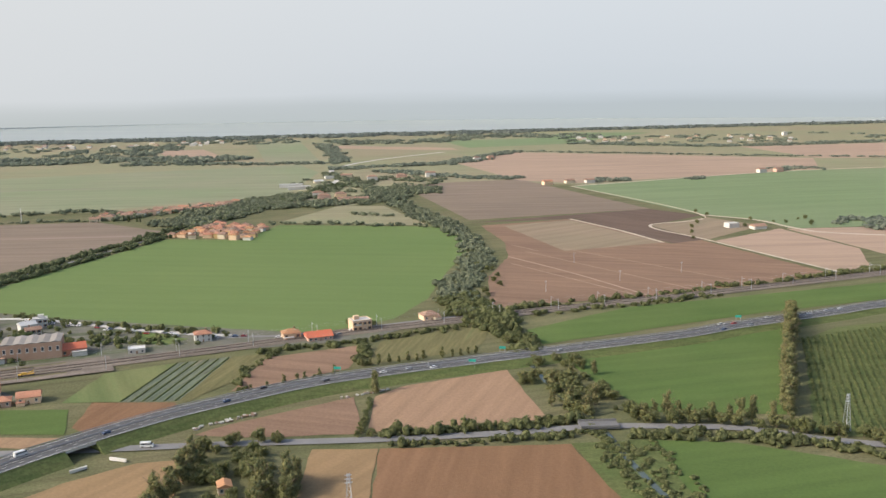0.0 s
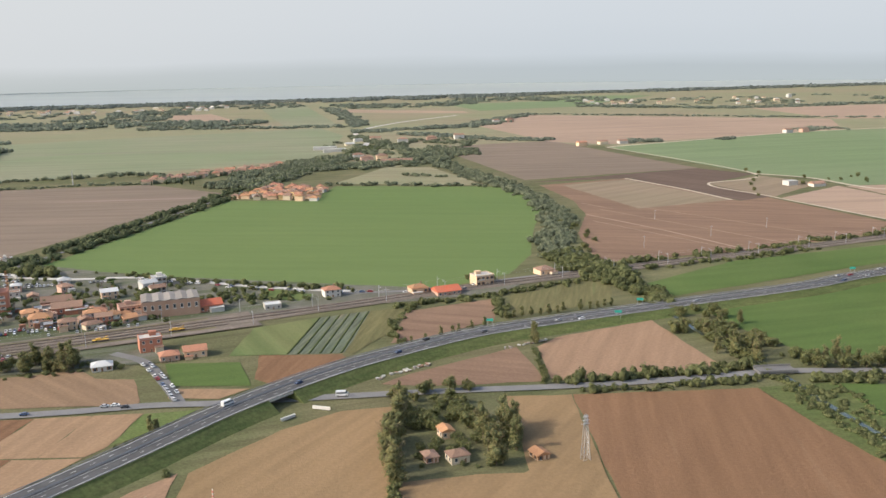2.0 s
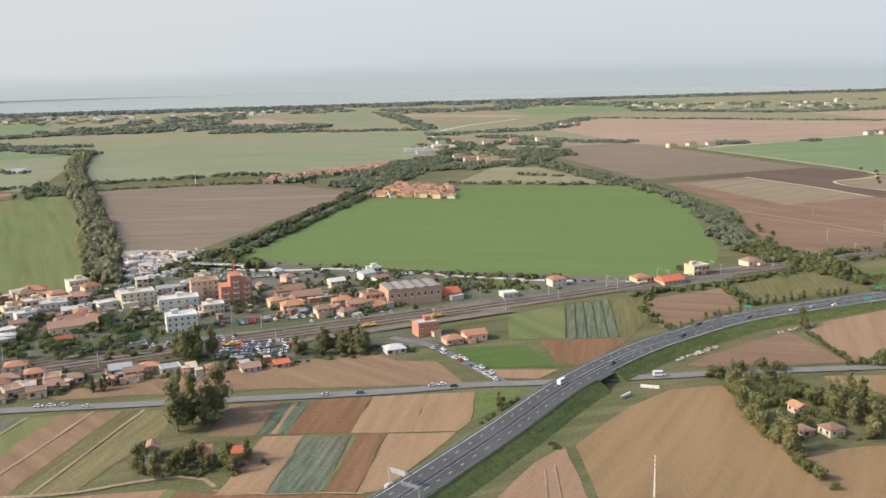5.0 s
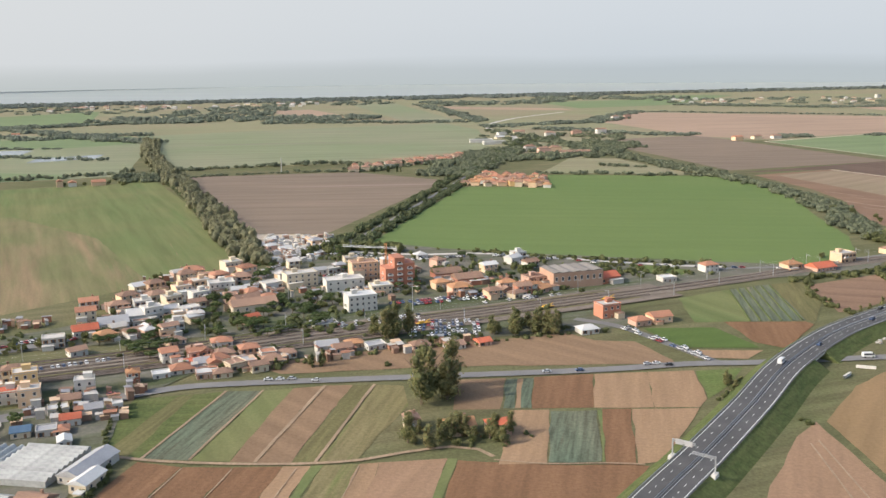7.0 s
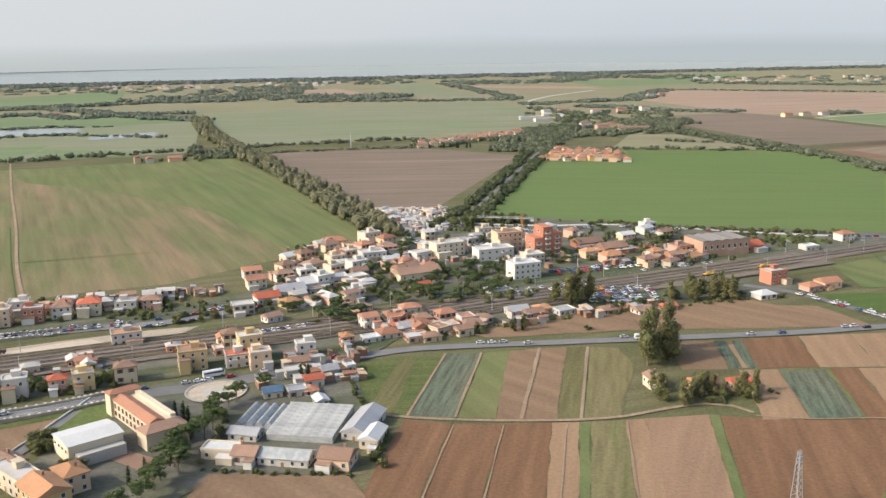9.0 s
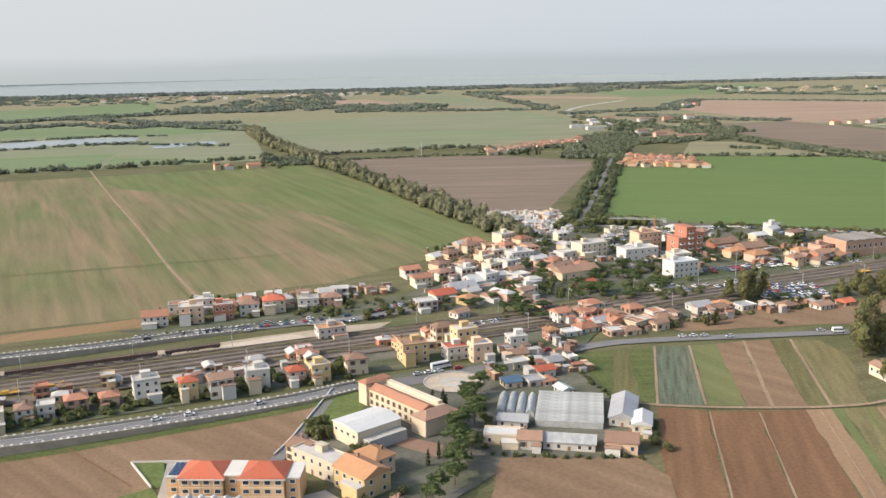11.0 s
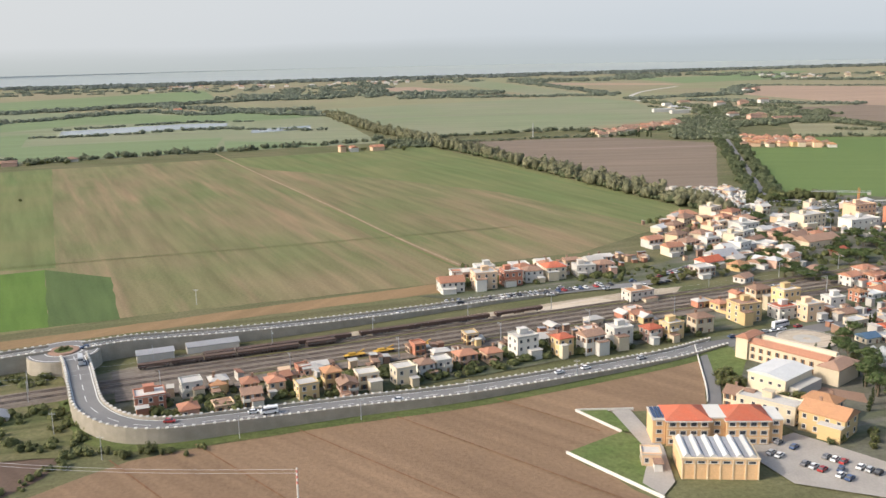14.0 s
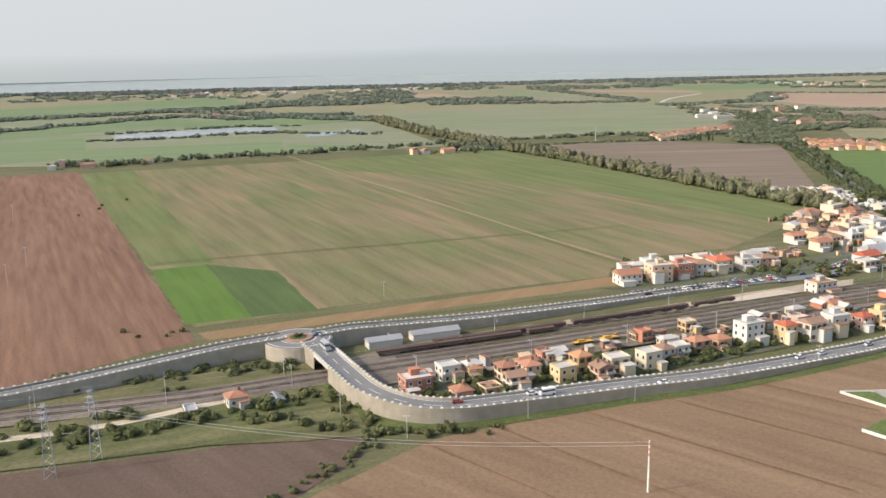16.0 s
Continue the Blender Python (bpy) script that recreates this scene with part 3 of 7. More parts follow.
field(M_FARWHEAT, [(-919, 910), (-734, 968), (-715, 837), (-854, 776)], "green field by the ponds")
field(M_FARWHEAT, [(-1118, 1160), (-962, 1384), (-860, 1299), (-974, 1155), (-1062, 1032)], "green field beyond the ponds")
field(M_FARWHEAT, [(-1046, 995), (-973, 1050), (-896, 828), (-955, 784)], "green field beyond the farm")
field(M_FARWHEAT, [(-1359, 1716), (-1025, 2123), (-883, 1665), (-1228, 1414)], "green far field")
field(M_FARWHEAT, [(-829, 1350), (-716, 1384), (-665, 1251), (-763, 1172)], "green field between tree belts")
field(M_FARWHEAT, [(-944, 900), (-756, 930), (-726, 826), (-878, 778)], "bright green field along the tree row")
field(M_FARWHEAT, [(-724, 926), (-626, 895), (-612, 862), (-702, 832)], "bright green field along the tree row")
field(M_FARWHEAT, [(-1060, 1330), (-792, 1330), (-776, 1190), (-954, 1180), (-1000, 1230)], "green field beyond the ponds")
field(M_WATER, [(-951, 1084), (-833, 1160), (-769, 1164), (-760, 1109), (-874, 1045), (-928, 1019)], "long pale fish pond", "pond", 0.1)
field(M_WATER, [(-720, 1059), (-657, 1103), (-650, 1052), (-712, 1012)], "pale fish pond", "pond", 0.1)
field(M_TOWN, [(-520, 306), (-440, 332), (-400, 365), (-372, 420), (-345, 470), (-330, 555), (-295, 530), (-235, 500), (-60, 452), (-20, 462), (-40, 440), (-180, 405), (-300, 352), (-430, 318), (-500, 300)], "paved and grassy ground of the town", "town_ground")
field(M_TOWN, [(-600, 183), (-570, 194), (-500, 219), (-440, 248), (-372, 272), (-352, 276), (-345, 290), (-330, 318), (-420, 280), (-500, 236), (-560, 215), (-600, 206)], "ground of the house row along the railway", "town_ground")
field(M_TOWN, [(-432, 246), (-360, 275), (-352, 240), (-350, 190), (-385, 185), (-405, 160), (-420, 150), (-432, 190)], "paved ground round the church square", "town_ground")
field(M_TOWN, [(-345, 318), (-190, 372), (-165, 352), (-175, 345), (-210, 340), (-270, 324), (-330, 303)], "ground between railway and gardens", "town_ground")
field(M_YARD, [(-618, 222), (-590, 246), (-540, 262), (-480, 286), (-430, 308), (-400, 300), (-470, 268), (-560, 225), (-606, 205)], "bare gravelly railway yard", "yard_ground")
field(M_SANDY, [(-520, 272), (-475, 291), (-440, 306), (-418, 312), (-424, 300), (-455, 288), (-500, 271), (-560, 250), (-585, 246)], "pale gravel road in the yard", "yard_ground")
for a, b, w in (((-327, 276.5), (-338.6, 224), 0.45), ((-315, 276.8), (-325.2, 222.4), 0.4), ((-295, 280.8), (-307, 220.3), 0.55), ((-278.4, 281.4), (-290.5, 219.6), 0.5),
                ((-325.8, 217), (-339, 150), 0.2), ((-312.2, 216), (-324.5, 150), 0.2), ((-295, 216), (-304, 165), 0.25), ((-278.4, 217), (-288, 150), 0.2)):
    d = (Vector(b) - Vector(a)).normalized()
    r = Vector((d.y, -d.x)) * w
    field(M_DIRT, [Vector(a) - r, Vector(a) + r, Vector(b) + r, Vector(b) - r], "pale dirt path between strip fields", "path", 0.15)


def lane(name, pts, half, mat, label, z=0.0, step=5.0, kind="structure"):
    LAYER[0] += 1
    line = smooth(pts, step)
    return tagged(new(name, strip_mesh(name, line, -half, half, 0.06 + 0.002 * LAYER[0] + z, 0.06 + 0.002 * LAYER[0] + z, mat)), label, "road", kind=kind)


field(M_BROWN, [(-386, 190), (-352, 188), (-347, 177), (-354, 120), (-396, 120), (-392, 160)], "bare brown field below the greenhouses")
field(M_TAN, [(-82, 234), (-60, 238), (-40, 238), (-24, 250), (-24, 150), (-78, 150)], "tan field round the farm copse")
field(M_VERGE, [(42, 301), (47, 275), (51, 258), (70, 190), (92, 205), (73, 257), (69, 304)], "green canal banks with rough grass", "verge")
field(M_WILD, [(-760, 172), (-700, 193), (-650, 224), (-624, 228), (-618, 216), (-651, 204), (-700, 190)], "rough grass between wall and railway", "verge")
field(M_WILD, [(-760, 158), (-655, 193), (-618, 208), (-606, 190), (-600, 170), (-640, 167), (-700, 151)], "scrubby grass below the railway", "verge")
field(M_LAWN, [(-159, 464), (-128, 447), (-135, 435), (-150, 438)], "small bright green meadow beside the pale road", "lawn")
# farm tracks and paths
lane("dirt_track", [(-357, 228.8), (-338.7, 223), (-321, 220.2), (-303, 219), (-290, 219.2), (-278, 221), (-266.5, 225.6), (-253.5, 229), (-246, 227), (-242, 222)], 0.75, M_DIRT, "pale dirt track between strip fields")
lane("dirt_track", [(-242, 220), (-228, 217), (-212, 217), (-202, 215.8)], 0.35, M_DIRT, "pale dirt track below the vegetable plots")
lane("dirt_track", [(-707, 811), (-640, 660), (-572, 511), (-530, 415), (-499, 350)], 0.8, M_DIRT, "pale dirt track across the stubble field")
lane("dirt_track", [(-576, 511), (-533.5, 415), (-502.5, 350)], 0.8, M_MARGIN, "overgrown ditch beside the pale track")
lane("dirt_track", [(-707, 367), (-640, 388), (-572, 408), (-470, 440)], 0.45, M_MARGIN, "grassy ditch across the stubble field")
lane("dirt_track", [(118, 866), (150, 790), (172, 722)], 1.6, M_GRAVEL, "white gravel farm track")
lane("dirt_track", [(245, 884), (285, 842), (300, 790), (320, 760), (400, 730), (520, 700)], 2.4, M_GRAVEL, "white farm road by the wheat field")
lane("dirt_track", [(160, 1174), (246, 886), (182, 816), (209, 733), (257, 592)], 1.4, M_GRAVEL, "pale farm track with grassy edge")
lane("dirt_track", [(160, 1172), (500, 1350), (800, 1420)], 2.5, M_GRAVEL, "white road along the wheat field")
lane("dirt_track", [(30, 505), (119, 527), (255, 588), (420, 650)], 1.6, M_MEADOW, "grassy track along the railway")
lane("dirt_track", [(46, 668), (85, 600), (118, 532)], 1.0, M_PINK, "worn line across the ploughed field")
lane("dirt_track", [(-640, 196), (-680, 176), (-760, 160)], 1.6, M_GRAVEL, "stony track below the railway")
lane("street", [(-430, 243), (-438, 205), (-447, 175)], 1.8, M_ROAD, "narrow lane past the church hall")
lane("street", [(-158, 299), (-170, 322), (-184, 346), (-200, 358)], 2.2, M_ROAD, "side street lined with parked cars")
lane("country_road", [(-362, 270), (-346, 279), (-327, 283), (-276, 287), (-205, 292.5), (-169, 298), (-147, 298.5), (-119, 301), (-84, 304), (-59, 305.5), (-26, 307), (15, 311), (54, 317), (80, 316), (101, 314), (119, 307), (140, 298), (240, 270)], 2.6, M_ROAD, "grey two-lane country road", 0.05)
lane("street", [(-358, 273), (-369, 265), (-389, 255), (-406, 248), (-426, 241), (-440, 236)], 3.6, M_ROAD, "town street with parked cars", 0.02)
lane("street", [(-475, 305), (-452, 312), (-430, 318), (-405, 336), (-375, 378), (-352, 430), (-336, 470), (-325, 500), (-312, 520)], 3.0, M_ROAD, "town high street", 0.04)
lane("avenue", [(-318, 510), (-306, 541), (-242, 799), (-210, 930), (-170, 1090), (-120, 1300)], 1.7, M_ROAD, "straight road lined with dark trees", 0.04)
lane("street", [(-318, 505), (-270, 493), (-225, 492), (-160, 466), (-125, 455), (-108, 452)], 2.0, M_PALEROAD, "pale road along the wheat field", 0.03)
lane("street", [(-122, 448), (-70, 452), (-30, 470), (30, 496)], 1.8, M_ROAD, "lane beside the railway", 0.03)
lane("street", [(-170, 1090), (-150, 1300), (-178, 1500), (-120, 1700), (0, 1900)], 4.0, M_PALEROAD, "pale road beyond the village", 0.03)

for a, b in (((-572, 176), (-520, 118)), ((-524, 190), (-470, 138)), ((-500, 203), (-474, 178)), ((-548, 183), (-500, 136)), ((-590, 168), (-556, 130))):
    lane("furrow", [a, b], 0.22, M_UMBER, "dark furrow across the bare field")
for a, b in (((-150, 230), (-153, 170)), ((-153, 228), (-158, 170))):
    lane("furrow", [a, b], 0.3, M_DIRT, "pale tractor track")
for a, b in (((46, 640), (110, 535)), ((60, 690), (150, 545)), ((90, 700), (190, 560)), ((52, 720), (70, 690))):
    lane("furrow", [a, b], 0.5, M_PINK, "pale tractor line in the ploughed field")

# ---- motorway on its embankment ----
MOTOR = smooth([(-262, 102, 3), (-213, 178, 3), (-199, 198.5, 3), (-187, 215, 3), (-162, 251, 3.2), (-138, 287, 3.4), (-109, 321, 3.4), (-83, 344, 3.2), (-53, 366, 3), (-21, 381, 2.8), (4, 391.5, 2.6), (54, 411, 2.5), (112, 434, 2.3), (147, 453, 2.1), (203, 478, 1.8), (242, 497, 1.6), (400, 560, 1.4), (620, 655, 1.2)], 1.5)
motor = tagged(new("motorway", strip_mesh("motorway", MOTOR, -5.9, 5.9, 0, 0, M_ASPHALT)), "dark four-lane motorway with white lane lines", "motorway", kind="structure")
part("embankment", profile_mesh("embankment", MOTOR, [(-11.0, 999), (-7.0, -0.7), (-5.9, -0.02), (-5.9, -0.5), (5.9, -0.5), (5.9, -0.02), (7.0, -0.7), (11.4, 999)], M_VERGE, (-128.5, 300.5, 5.5)), motor, "grassy embankment")
for off, w, every, nm in ((-5.2, 0.11, None, "edge_line"), (5.2, 0.11, None, "edge_line"), (-0.75, 0.07, None, "edge_line"), (0.75, 0.07, None, "edge_line"), (-2.9, 0.09, (1, 3), "lane_line"), (2.9, 0.09, (1, 3), "lane_line")):
    part(nm, strip_mesh(nm, MOTOR, off - w, off + w, 0.02, 0.02, M_LINE, every), motor, "white road line")
for off in (-5.75, 5.75, -0.3, 0.3):
    part("guard_rail", profile_mesh("guard_rail", MOTOR, [(off - 0.1, 0.3), (off + 0.08, 0.42), (off - 0.1, 0.56)], M_GUARD), motor, "steel guard rail")
# concrete deck where the country road passes under
deck = [v for v in MOTOR if (v.xy - Vector((-128.5, 300.5))).length < 8.5]
part("bridge_deck", profile_mesh("bridge_deck", deck, [(-6.0, -0.03), (-6.0, -0.9), (6.0, -0.9), (6.0, -0.03)], M_CONCRETE), motor, "grey concrete bridge deck")

# ---- ramp road on retaining walls, with roundabout ----
RAMP = smooth([(-425, 243, 0.2), (-449, 228, 0.7), (-502, 204, 1.9), (-535, 194, 2.5), (-566, 184, 3.2), (-581, 180, 3.6), (-592, 182, 4.0), (-602, 191, 4.4), (-609, 205, 4.6), (-616, 221, 4.6), (-621, 231, 4.6)], 2.0)
UPPER = smooth([(-621, 240, 4.6), (-610, 246, 4.5), (-597, 252, 3.6), (-570, 261, 2.7), (-538, 275, 1.7), (-515, 286, 1.0), (-490, 298, 0.6), (-468, 307, 0.2)], 2.0)
LEFTW = smooth([(-631, 238, 4.6), (-647, 230, 4.3), (-667, 218, 3.5), (-699, 198, 2.7), (-760, 164, 2.0)], 2.0)
for nm, line, half, lab in (("ramp_road", RAMP, 3.3, "curved ramp road on stone retaining walls"), ("ramp_road", UPPER, 2.8, "upper ramp road descending to the town"), ("ramp_road", LEFTW, 2.8, "elevated road leaving the roundabout")):
    r = tagged(new(nm, strip_mesh(nm, line, -half, half, 0, 0, M_ROAD)), lab, "road", kind="structure")
    for sgn in (-1, 1):
        a, b = sgn * half, sgn * (half + 0.5)
        part("retaining_wall", profile_mesh("retaining_wall", line, [(a, 0.0), (a, 0.75), (b, 0.75), (b, 999)], M_STONE, (-613.5, 215, 6.5)), r, "stone retaining wall with parapet")
        near_rail = [v for v in line if (v.xy - Vector((-613.5, 215))).length < 8.6]
        if len(near_rail) > 2:
            part("bridge_girder", profile_mesh("bridge_girder", near_rail, [(a, -0.5), (a, 0.74), (b, 0.74), (b, -0.5)], M_CONCRETE), r, "pale concrete bridge girder")
        part("edge_line", strip_mesh("edge_line", line, a - sgn * 0.55, a - sgn * 0.3, 0.03, 0.03, M_LINE), r, "white road line")
        bl = Shape()
        for p, s in zip(line, sides(line)):
            q = p + s * (sgn * (half + 0.25))
            bl.box(q.x - 0.36, q.y - 0.36, q.z + 0.7, q.x + 0.36, q.y + 0.36, q.z + 1.0, 0, 0.06)
        part("parapet_blocks", bl.mesh("parapet_blocks", M_BARRIER), r, "white crash-barrier blocks")
    part("lane_line", strip_mesh("lane_line", line, -0.1, 0.1, 0.03, 0.03, M_LINE, (2, 2)), r, "white road line")
low = [Vector((p.x, p.y, 0)) for p in RAMP]
tagged(new("verge", strip_mesh("verge", low[:-6], -7.2, -3.4, 0.14, 0.45, M_VERGE)), "bright green grass verge below the ramp wall", "verge", kind="structure")
RX, RY, RZ = -626, 236.5, 4.6
rb = Shape()
K = 40
ring = [(math.cos(i * math.tau / K), math.sin(i * math.tau / K)) for i in range(K)]


def disc(shape, rad, z, slot=0, hole=0.0, x=0.0, y=0.0, ring=ring):
    n = len(ring)
    if hole:
        shape.add([(x + c * hole, y + s * hole, z) for c, s in ring] + [(x + c * rad, y + s * rad, z) for c, s in ring], [(i, n + i, n + (i + 1) % n, (i + 1) % n) for i in range(n)], slot)
    else:
        shape.add([(x + c * rad, y + s * rad, z) for c, s in ring], [tuple(range(n))], slot)


disc(rb, 10.5, 0.012, 0)
rb.add([(c * 10.5, s * 10.5, 0.0) for c, s in ring] + [(c * 10.8, s * 10.8, -4.6) for c, s in ring], [(K + i, K + (i + 1) % K, (i + 1) % K, i) for i in range(K)], 1)
round_ob = tagged(new("roundabout", rb.mesh("roundabout", M_ROAD, M_STONE)), "small raised roundabout with planted centre", "roundabout", kind="structure")
round_ob.location = (RX, RY, RZ)
isl = Shape()
isl.add([(c * 4.6, s * 4.6, 0.0) for c, s in ring] + [(c * 4.4, s * 4.4, 0.4) for c, s in ring], [(i, (i + 1) % K, K + (i + 1) % K, K + i) for i in range(K)], 0)
disc(isl, 4.4, 0.4, 0, 2.7)
disc(isl, 2.7, 0.45, 1)
part("island", isl.mesh("island", R_OLD, M_VERGE), round_ob, "brick-paved island with grass")
lnm = Shape()
disc(lnm, 5.5, 0.04, 0, 5.2)
disc(lnm, 9.8, 0.04, 0, 9.5)
part("ring_line", lnm.mesh("ring_line", M_LINE), round_ob, "white road line")


# ---- railway ----
RAIL = smooth([(-900, 130), (-760, 166), (-695, 187), (-651, 199), (-613, 214), (-560, 234), (-500, 258), (-440, 283), (-364, 312), (-300, 341), (-199, 385), (-113, 424), (-57, 452), (3, 476), (60, 500), (151, 534), (282, 588), (460, 660)], 3.0)
iA = min(range(len(RAIL)), key=lambda i: abs(RAIL[i].x + 605))
iB = min(range(len(RAIL)), key=lambda i: abs(RAIL[i].x + 150))
bed = tagged(new("railway", profile_mesh("railway", RAIL, [(-6.0, 0.3), (-4.6, 0.8), (4.6, 0.8), (6.0, 0.3)], M_BALLAST)), "railway on brown ballast with overhead wires", "railway", kind="structure")
part("yard_bed", profile_mesh("yard_bed", RAIL[iA:iB], [(-11.3, 0.72), (13.4, 0.72), (14.2, 0.62)], M_BALLAST), bed, "wide ballast of the railway yard")


def track(off, line, z=0.82):
    sh_l = strip_mesh("track_bed", line, off - 0.95, off + 0.95, z, z, M_SLEEPER, (1, 1))
    part("track_bed", sh_l, bed, "brownish sleepers in ballast")
    for s in (-0.55, 0.55):
        part("rail", profile_mesh("rail", line, [(off + s - 0.07, z), (off + s - 0.07, z + 0.16), (off + s + 0.07, z + 0.16), (off + s + 0.07, z)], M_RAIL), bed, "worn steel rail")


for off in (-2.2, 2.2):
    track(off, RAIL)
for off in (-8.0, -4.2, 4.25, 8.1):
    part("weed_strip", strip_mesh("weed_strip", RAIL[iA + 12:iB - 6], off - 0.75, off + 0.75, 0.75, 0.75, M_OLIVE), bed, "weedy green strip between tracks")
for off, a, b in ((-6.2, iA + 4, iB - 10), (-9.8, iA + 6, iB - 60), (-12.8, iA + 10, iA + 42), (6.3, iA + 8, iB - 4), (9.8, iA + 30, iB - 30), (12.4, iA + 70, iB - 40)):
    track(off, RAIL[a:b])


def catenary():
    ob = new("catenary_mast")
    tagged(ob, "slim grey catenary mast beside the tracks", "mast", "catenary masts")
    s = Shape()
    s.tube((0, 0, 0), (0, 0, 6.2), 0.13, 0.1)
    part("pole", s.mesh("pole", M_STEEL), ob)
    s = Shape()
    s.tube((0, 0, 5.2), (2.6, 0, 5.5), 0.06, 0.05, 4)
    s.tube((0, 0, 6.1), (2.6, 0, 5.5), 0.04, 0.04, 4)
    part("arm", s.mesh("arm", M_STEEL), ob)
    return ob


mast = catenary()
first = True
RS = sides(RAIL)
for i in range(6, len(RAIL) - 6, 11):
    for sg in (-1, 1):
        wide = iA < i < iB
        p = RAIL[i] + RS[i] * (sg * (13.2 if wide and sg < 0 else 11.6 if wide else 4.3))
        m = Matrix.Translation((p.x, p.y, 0.6)) @ Matrix.Rotation(math.atan2(RS[i].y, RS[i].x) + (math.pi if sg > 0 else 0), 4, "Z")
        if first:
            mast.matrix_basis, first = m, False
        else:
            copy_thing(mast, m)
for off in (-2.2, 2.2):
    part("contact_wire", profile_mesh("contact_wire", RAIL, [(off - 0.03, 5.6), (off + 0.03, 5.6)], M_STEEL), bed, "thin overhead wire")


def along(i, off, z=0.95):
    p = RAIL[i] + RS[i] * off
    return Matrix.Translation((p.x, p.y, z)) @ Matrix.Rotation(math.atan2(RS[i].x, -RS[i].y), 4, "Z")


def wagon(length, high, mat, label, tank=False):
    ob = tagged(new("freight_wagon"), label, "wagon", "freight wagons")
    s = Shape()
    if tank:
        s.box(-length / 2, -0.8, 0.6, length / 2, 0.8, 0.8)
        c = Shape()
        c.box(-length * 0.3, -0.6, 0.8, length * 0.05, 0.6, high, 0, 0.1)
        part("cab", c.mesh("cab", mat), ob)
        c = Shape()
        c.tube((0.1 * length, 0, 0.9), (0.48 * length, 0, high + 0.6), 0.16)
        part("boom", c.mesh("boom", mat), ob)
    else:
        s.box(-length / 2, -1.0, 0.55, length / 2, 1.0, high)
    part("body", s.mesh("body", mat), ob)
    for sx in (-0.36, 0.36):
        s = Shape()
        for k in (-0.55, 0.55):
            s.tube((sx * length + k, -0.62, 0.3), (sx * length + k, 0.62, 0.3), 0.32, n=8)
        part("bogie", s.mesh("bogie", M_TYRE), ob)
    return ob


W1, W2 = wagon(9.4, 1.55, M_RUST, "rusty brown open freight wagon on a siding"), wagon(6.5, 1.4, M_YELLOW, "yellow track maintenance wagon", True)
W1.matrix_basis, W2.matrix_basis = along(iA + 4, -9.8), along(iA + 22, 6.3)
for k in range(1, 6):
    copy_thing(W1, along(iA + 4 + int(k * 3.2), -9.8))
for k in range(0, 12):
    copy_thing(W1, along(iA + 10 + int(k * 3.2), -12.8))
for k in (3, 7):
    copy_thing(W2, along(iA + 22 + k, 6.3))
for i in (iB - 40, iB - 22, iB - 12):
    copy_thing(W2, along(i, 6.3))


# ---- trees ----
def ico():
    bm = bmesh.new()
    bmesh.ops.create_icosphere(bm, subdivisions=1, radius=1.0)
    v = np.array([p.co[:] for p in bm.verts])
    f = [tuple(q.index for q in k.verts) for k in bm.faces]
    bm.free()
    return v, f


ICO_V, ICO_F = ico()


def crown(name, blobs, leaves, size, mat, seed, core=0.74):
    """Crown of many bent leaf clumps round uneven lobes: blobs are (x, y, z, rx, rz)."""
    r = np.random.RandomState(seed)
    v, f, k = [], [], []
    # solid filler lobes, added so that light does not pass through the crown
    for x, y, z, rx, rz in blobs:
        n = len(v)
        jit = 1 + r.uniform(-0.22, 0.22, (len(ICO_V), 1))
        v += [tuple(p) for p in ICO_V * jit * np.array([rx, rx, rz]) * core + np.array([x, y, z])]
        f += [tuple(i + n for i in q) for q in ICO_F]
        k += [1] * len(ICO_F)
    w = np.array([b[3] ** 2 * b[4] / b[3] for b in blobs])
    for bi in r.choice(len(blobs), leaves, p=w / w.sum()):
        x, y, z, rx, rz = blobs[bi]
        d = r.normal(size=3)
        d /= np.linalg.norm(d)
        p = np.array([x, y, z]) + d * np.array([rx, rx, rz]) * r.uniform(0.72, 1.4)
        u = np.cross(d, r.normal(size=3))
        u /= np.linalg.norm(u) + 1e-6
        q = np.cross(d, u) + d * r.uniform(-0.6, 0.3)
        s = size * r.uniform(0.6, 1.35)
        n = len(v)
        v += [tuple(p - u * s), tuple(p + q * s * 0.8 + d * s * 0.3), tuple(p + u * s), tuple(p - q * s * 0.8 - d * s * 0.15)]
        f += [(n, n + 1, n + 2), (n, n + 2, n + 3)]
        k += [0, 0]
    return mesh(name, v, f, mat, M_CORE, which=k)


def trunk(h, r, limbs, seed):
    q = random.Random(seed)
    s = Shape()
    s.tube((0, 0, -0.1), (0.05 * h * q.uniform(-1, 1), 0.05 * h * q.uniform(-1, 1), h * 0.75), r, r * 0.45, 6)
    for i in range(limbs):
        a = i * math.tau / max(1, limbs) + q.uniform(-0.4, 0.4)
        z = h * q.uniform(0.4, 0.7)
        s.tube((0, 0, z), (math.cos(a) * h * 0.28, math.sin(a) * h * 0.28, z + h * 0.3), r * 0.4, r * 0.15, 4)
    return s.mesh("trunk", M_BARK)


def lobes(n, spread, z0, z1, r0, r1, seed, flat=1.0):
    q = random.Random(seed)
    out = []
    for i in range(n):
        a, d = q.uniform(0, math.tau), spread * math.sqrt(q.random())
        out.append((d * math.cos(a), d * math.sin(a), q.uniform(z0, z1), q.uniform(r0, r1), q.uniform(r0, r1) * flat))
    return out


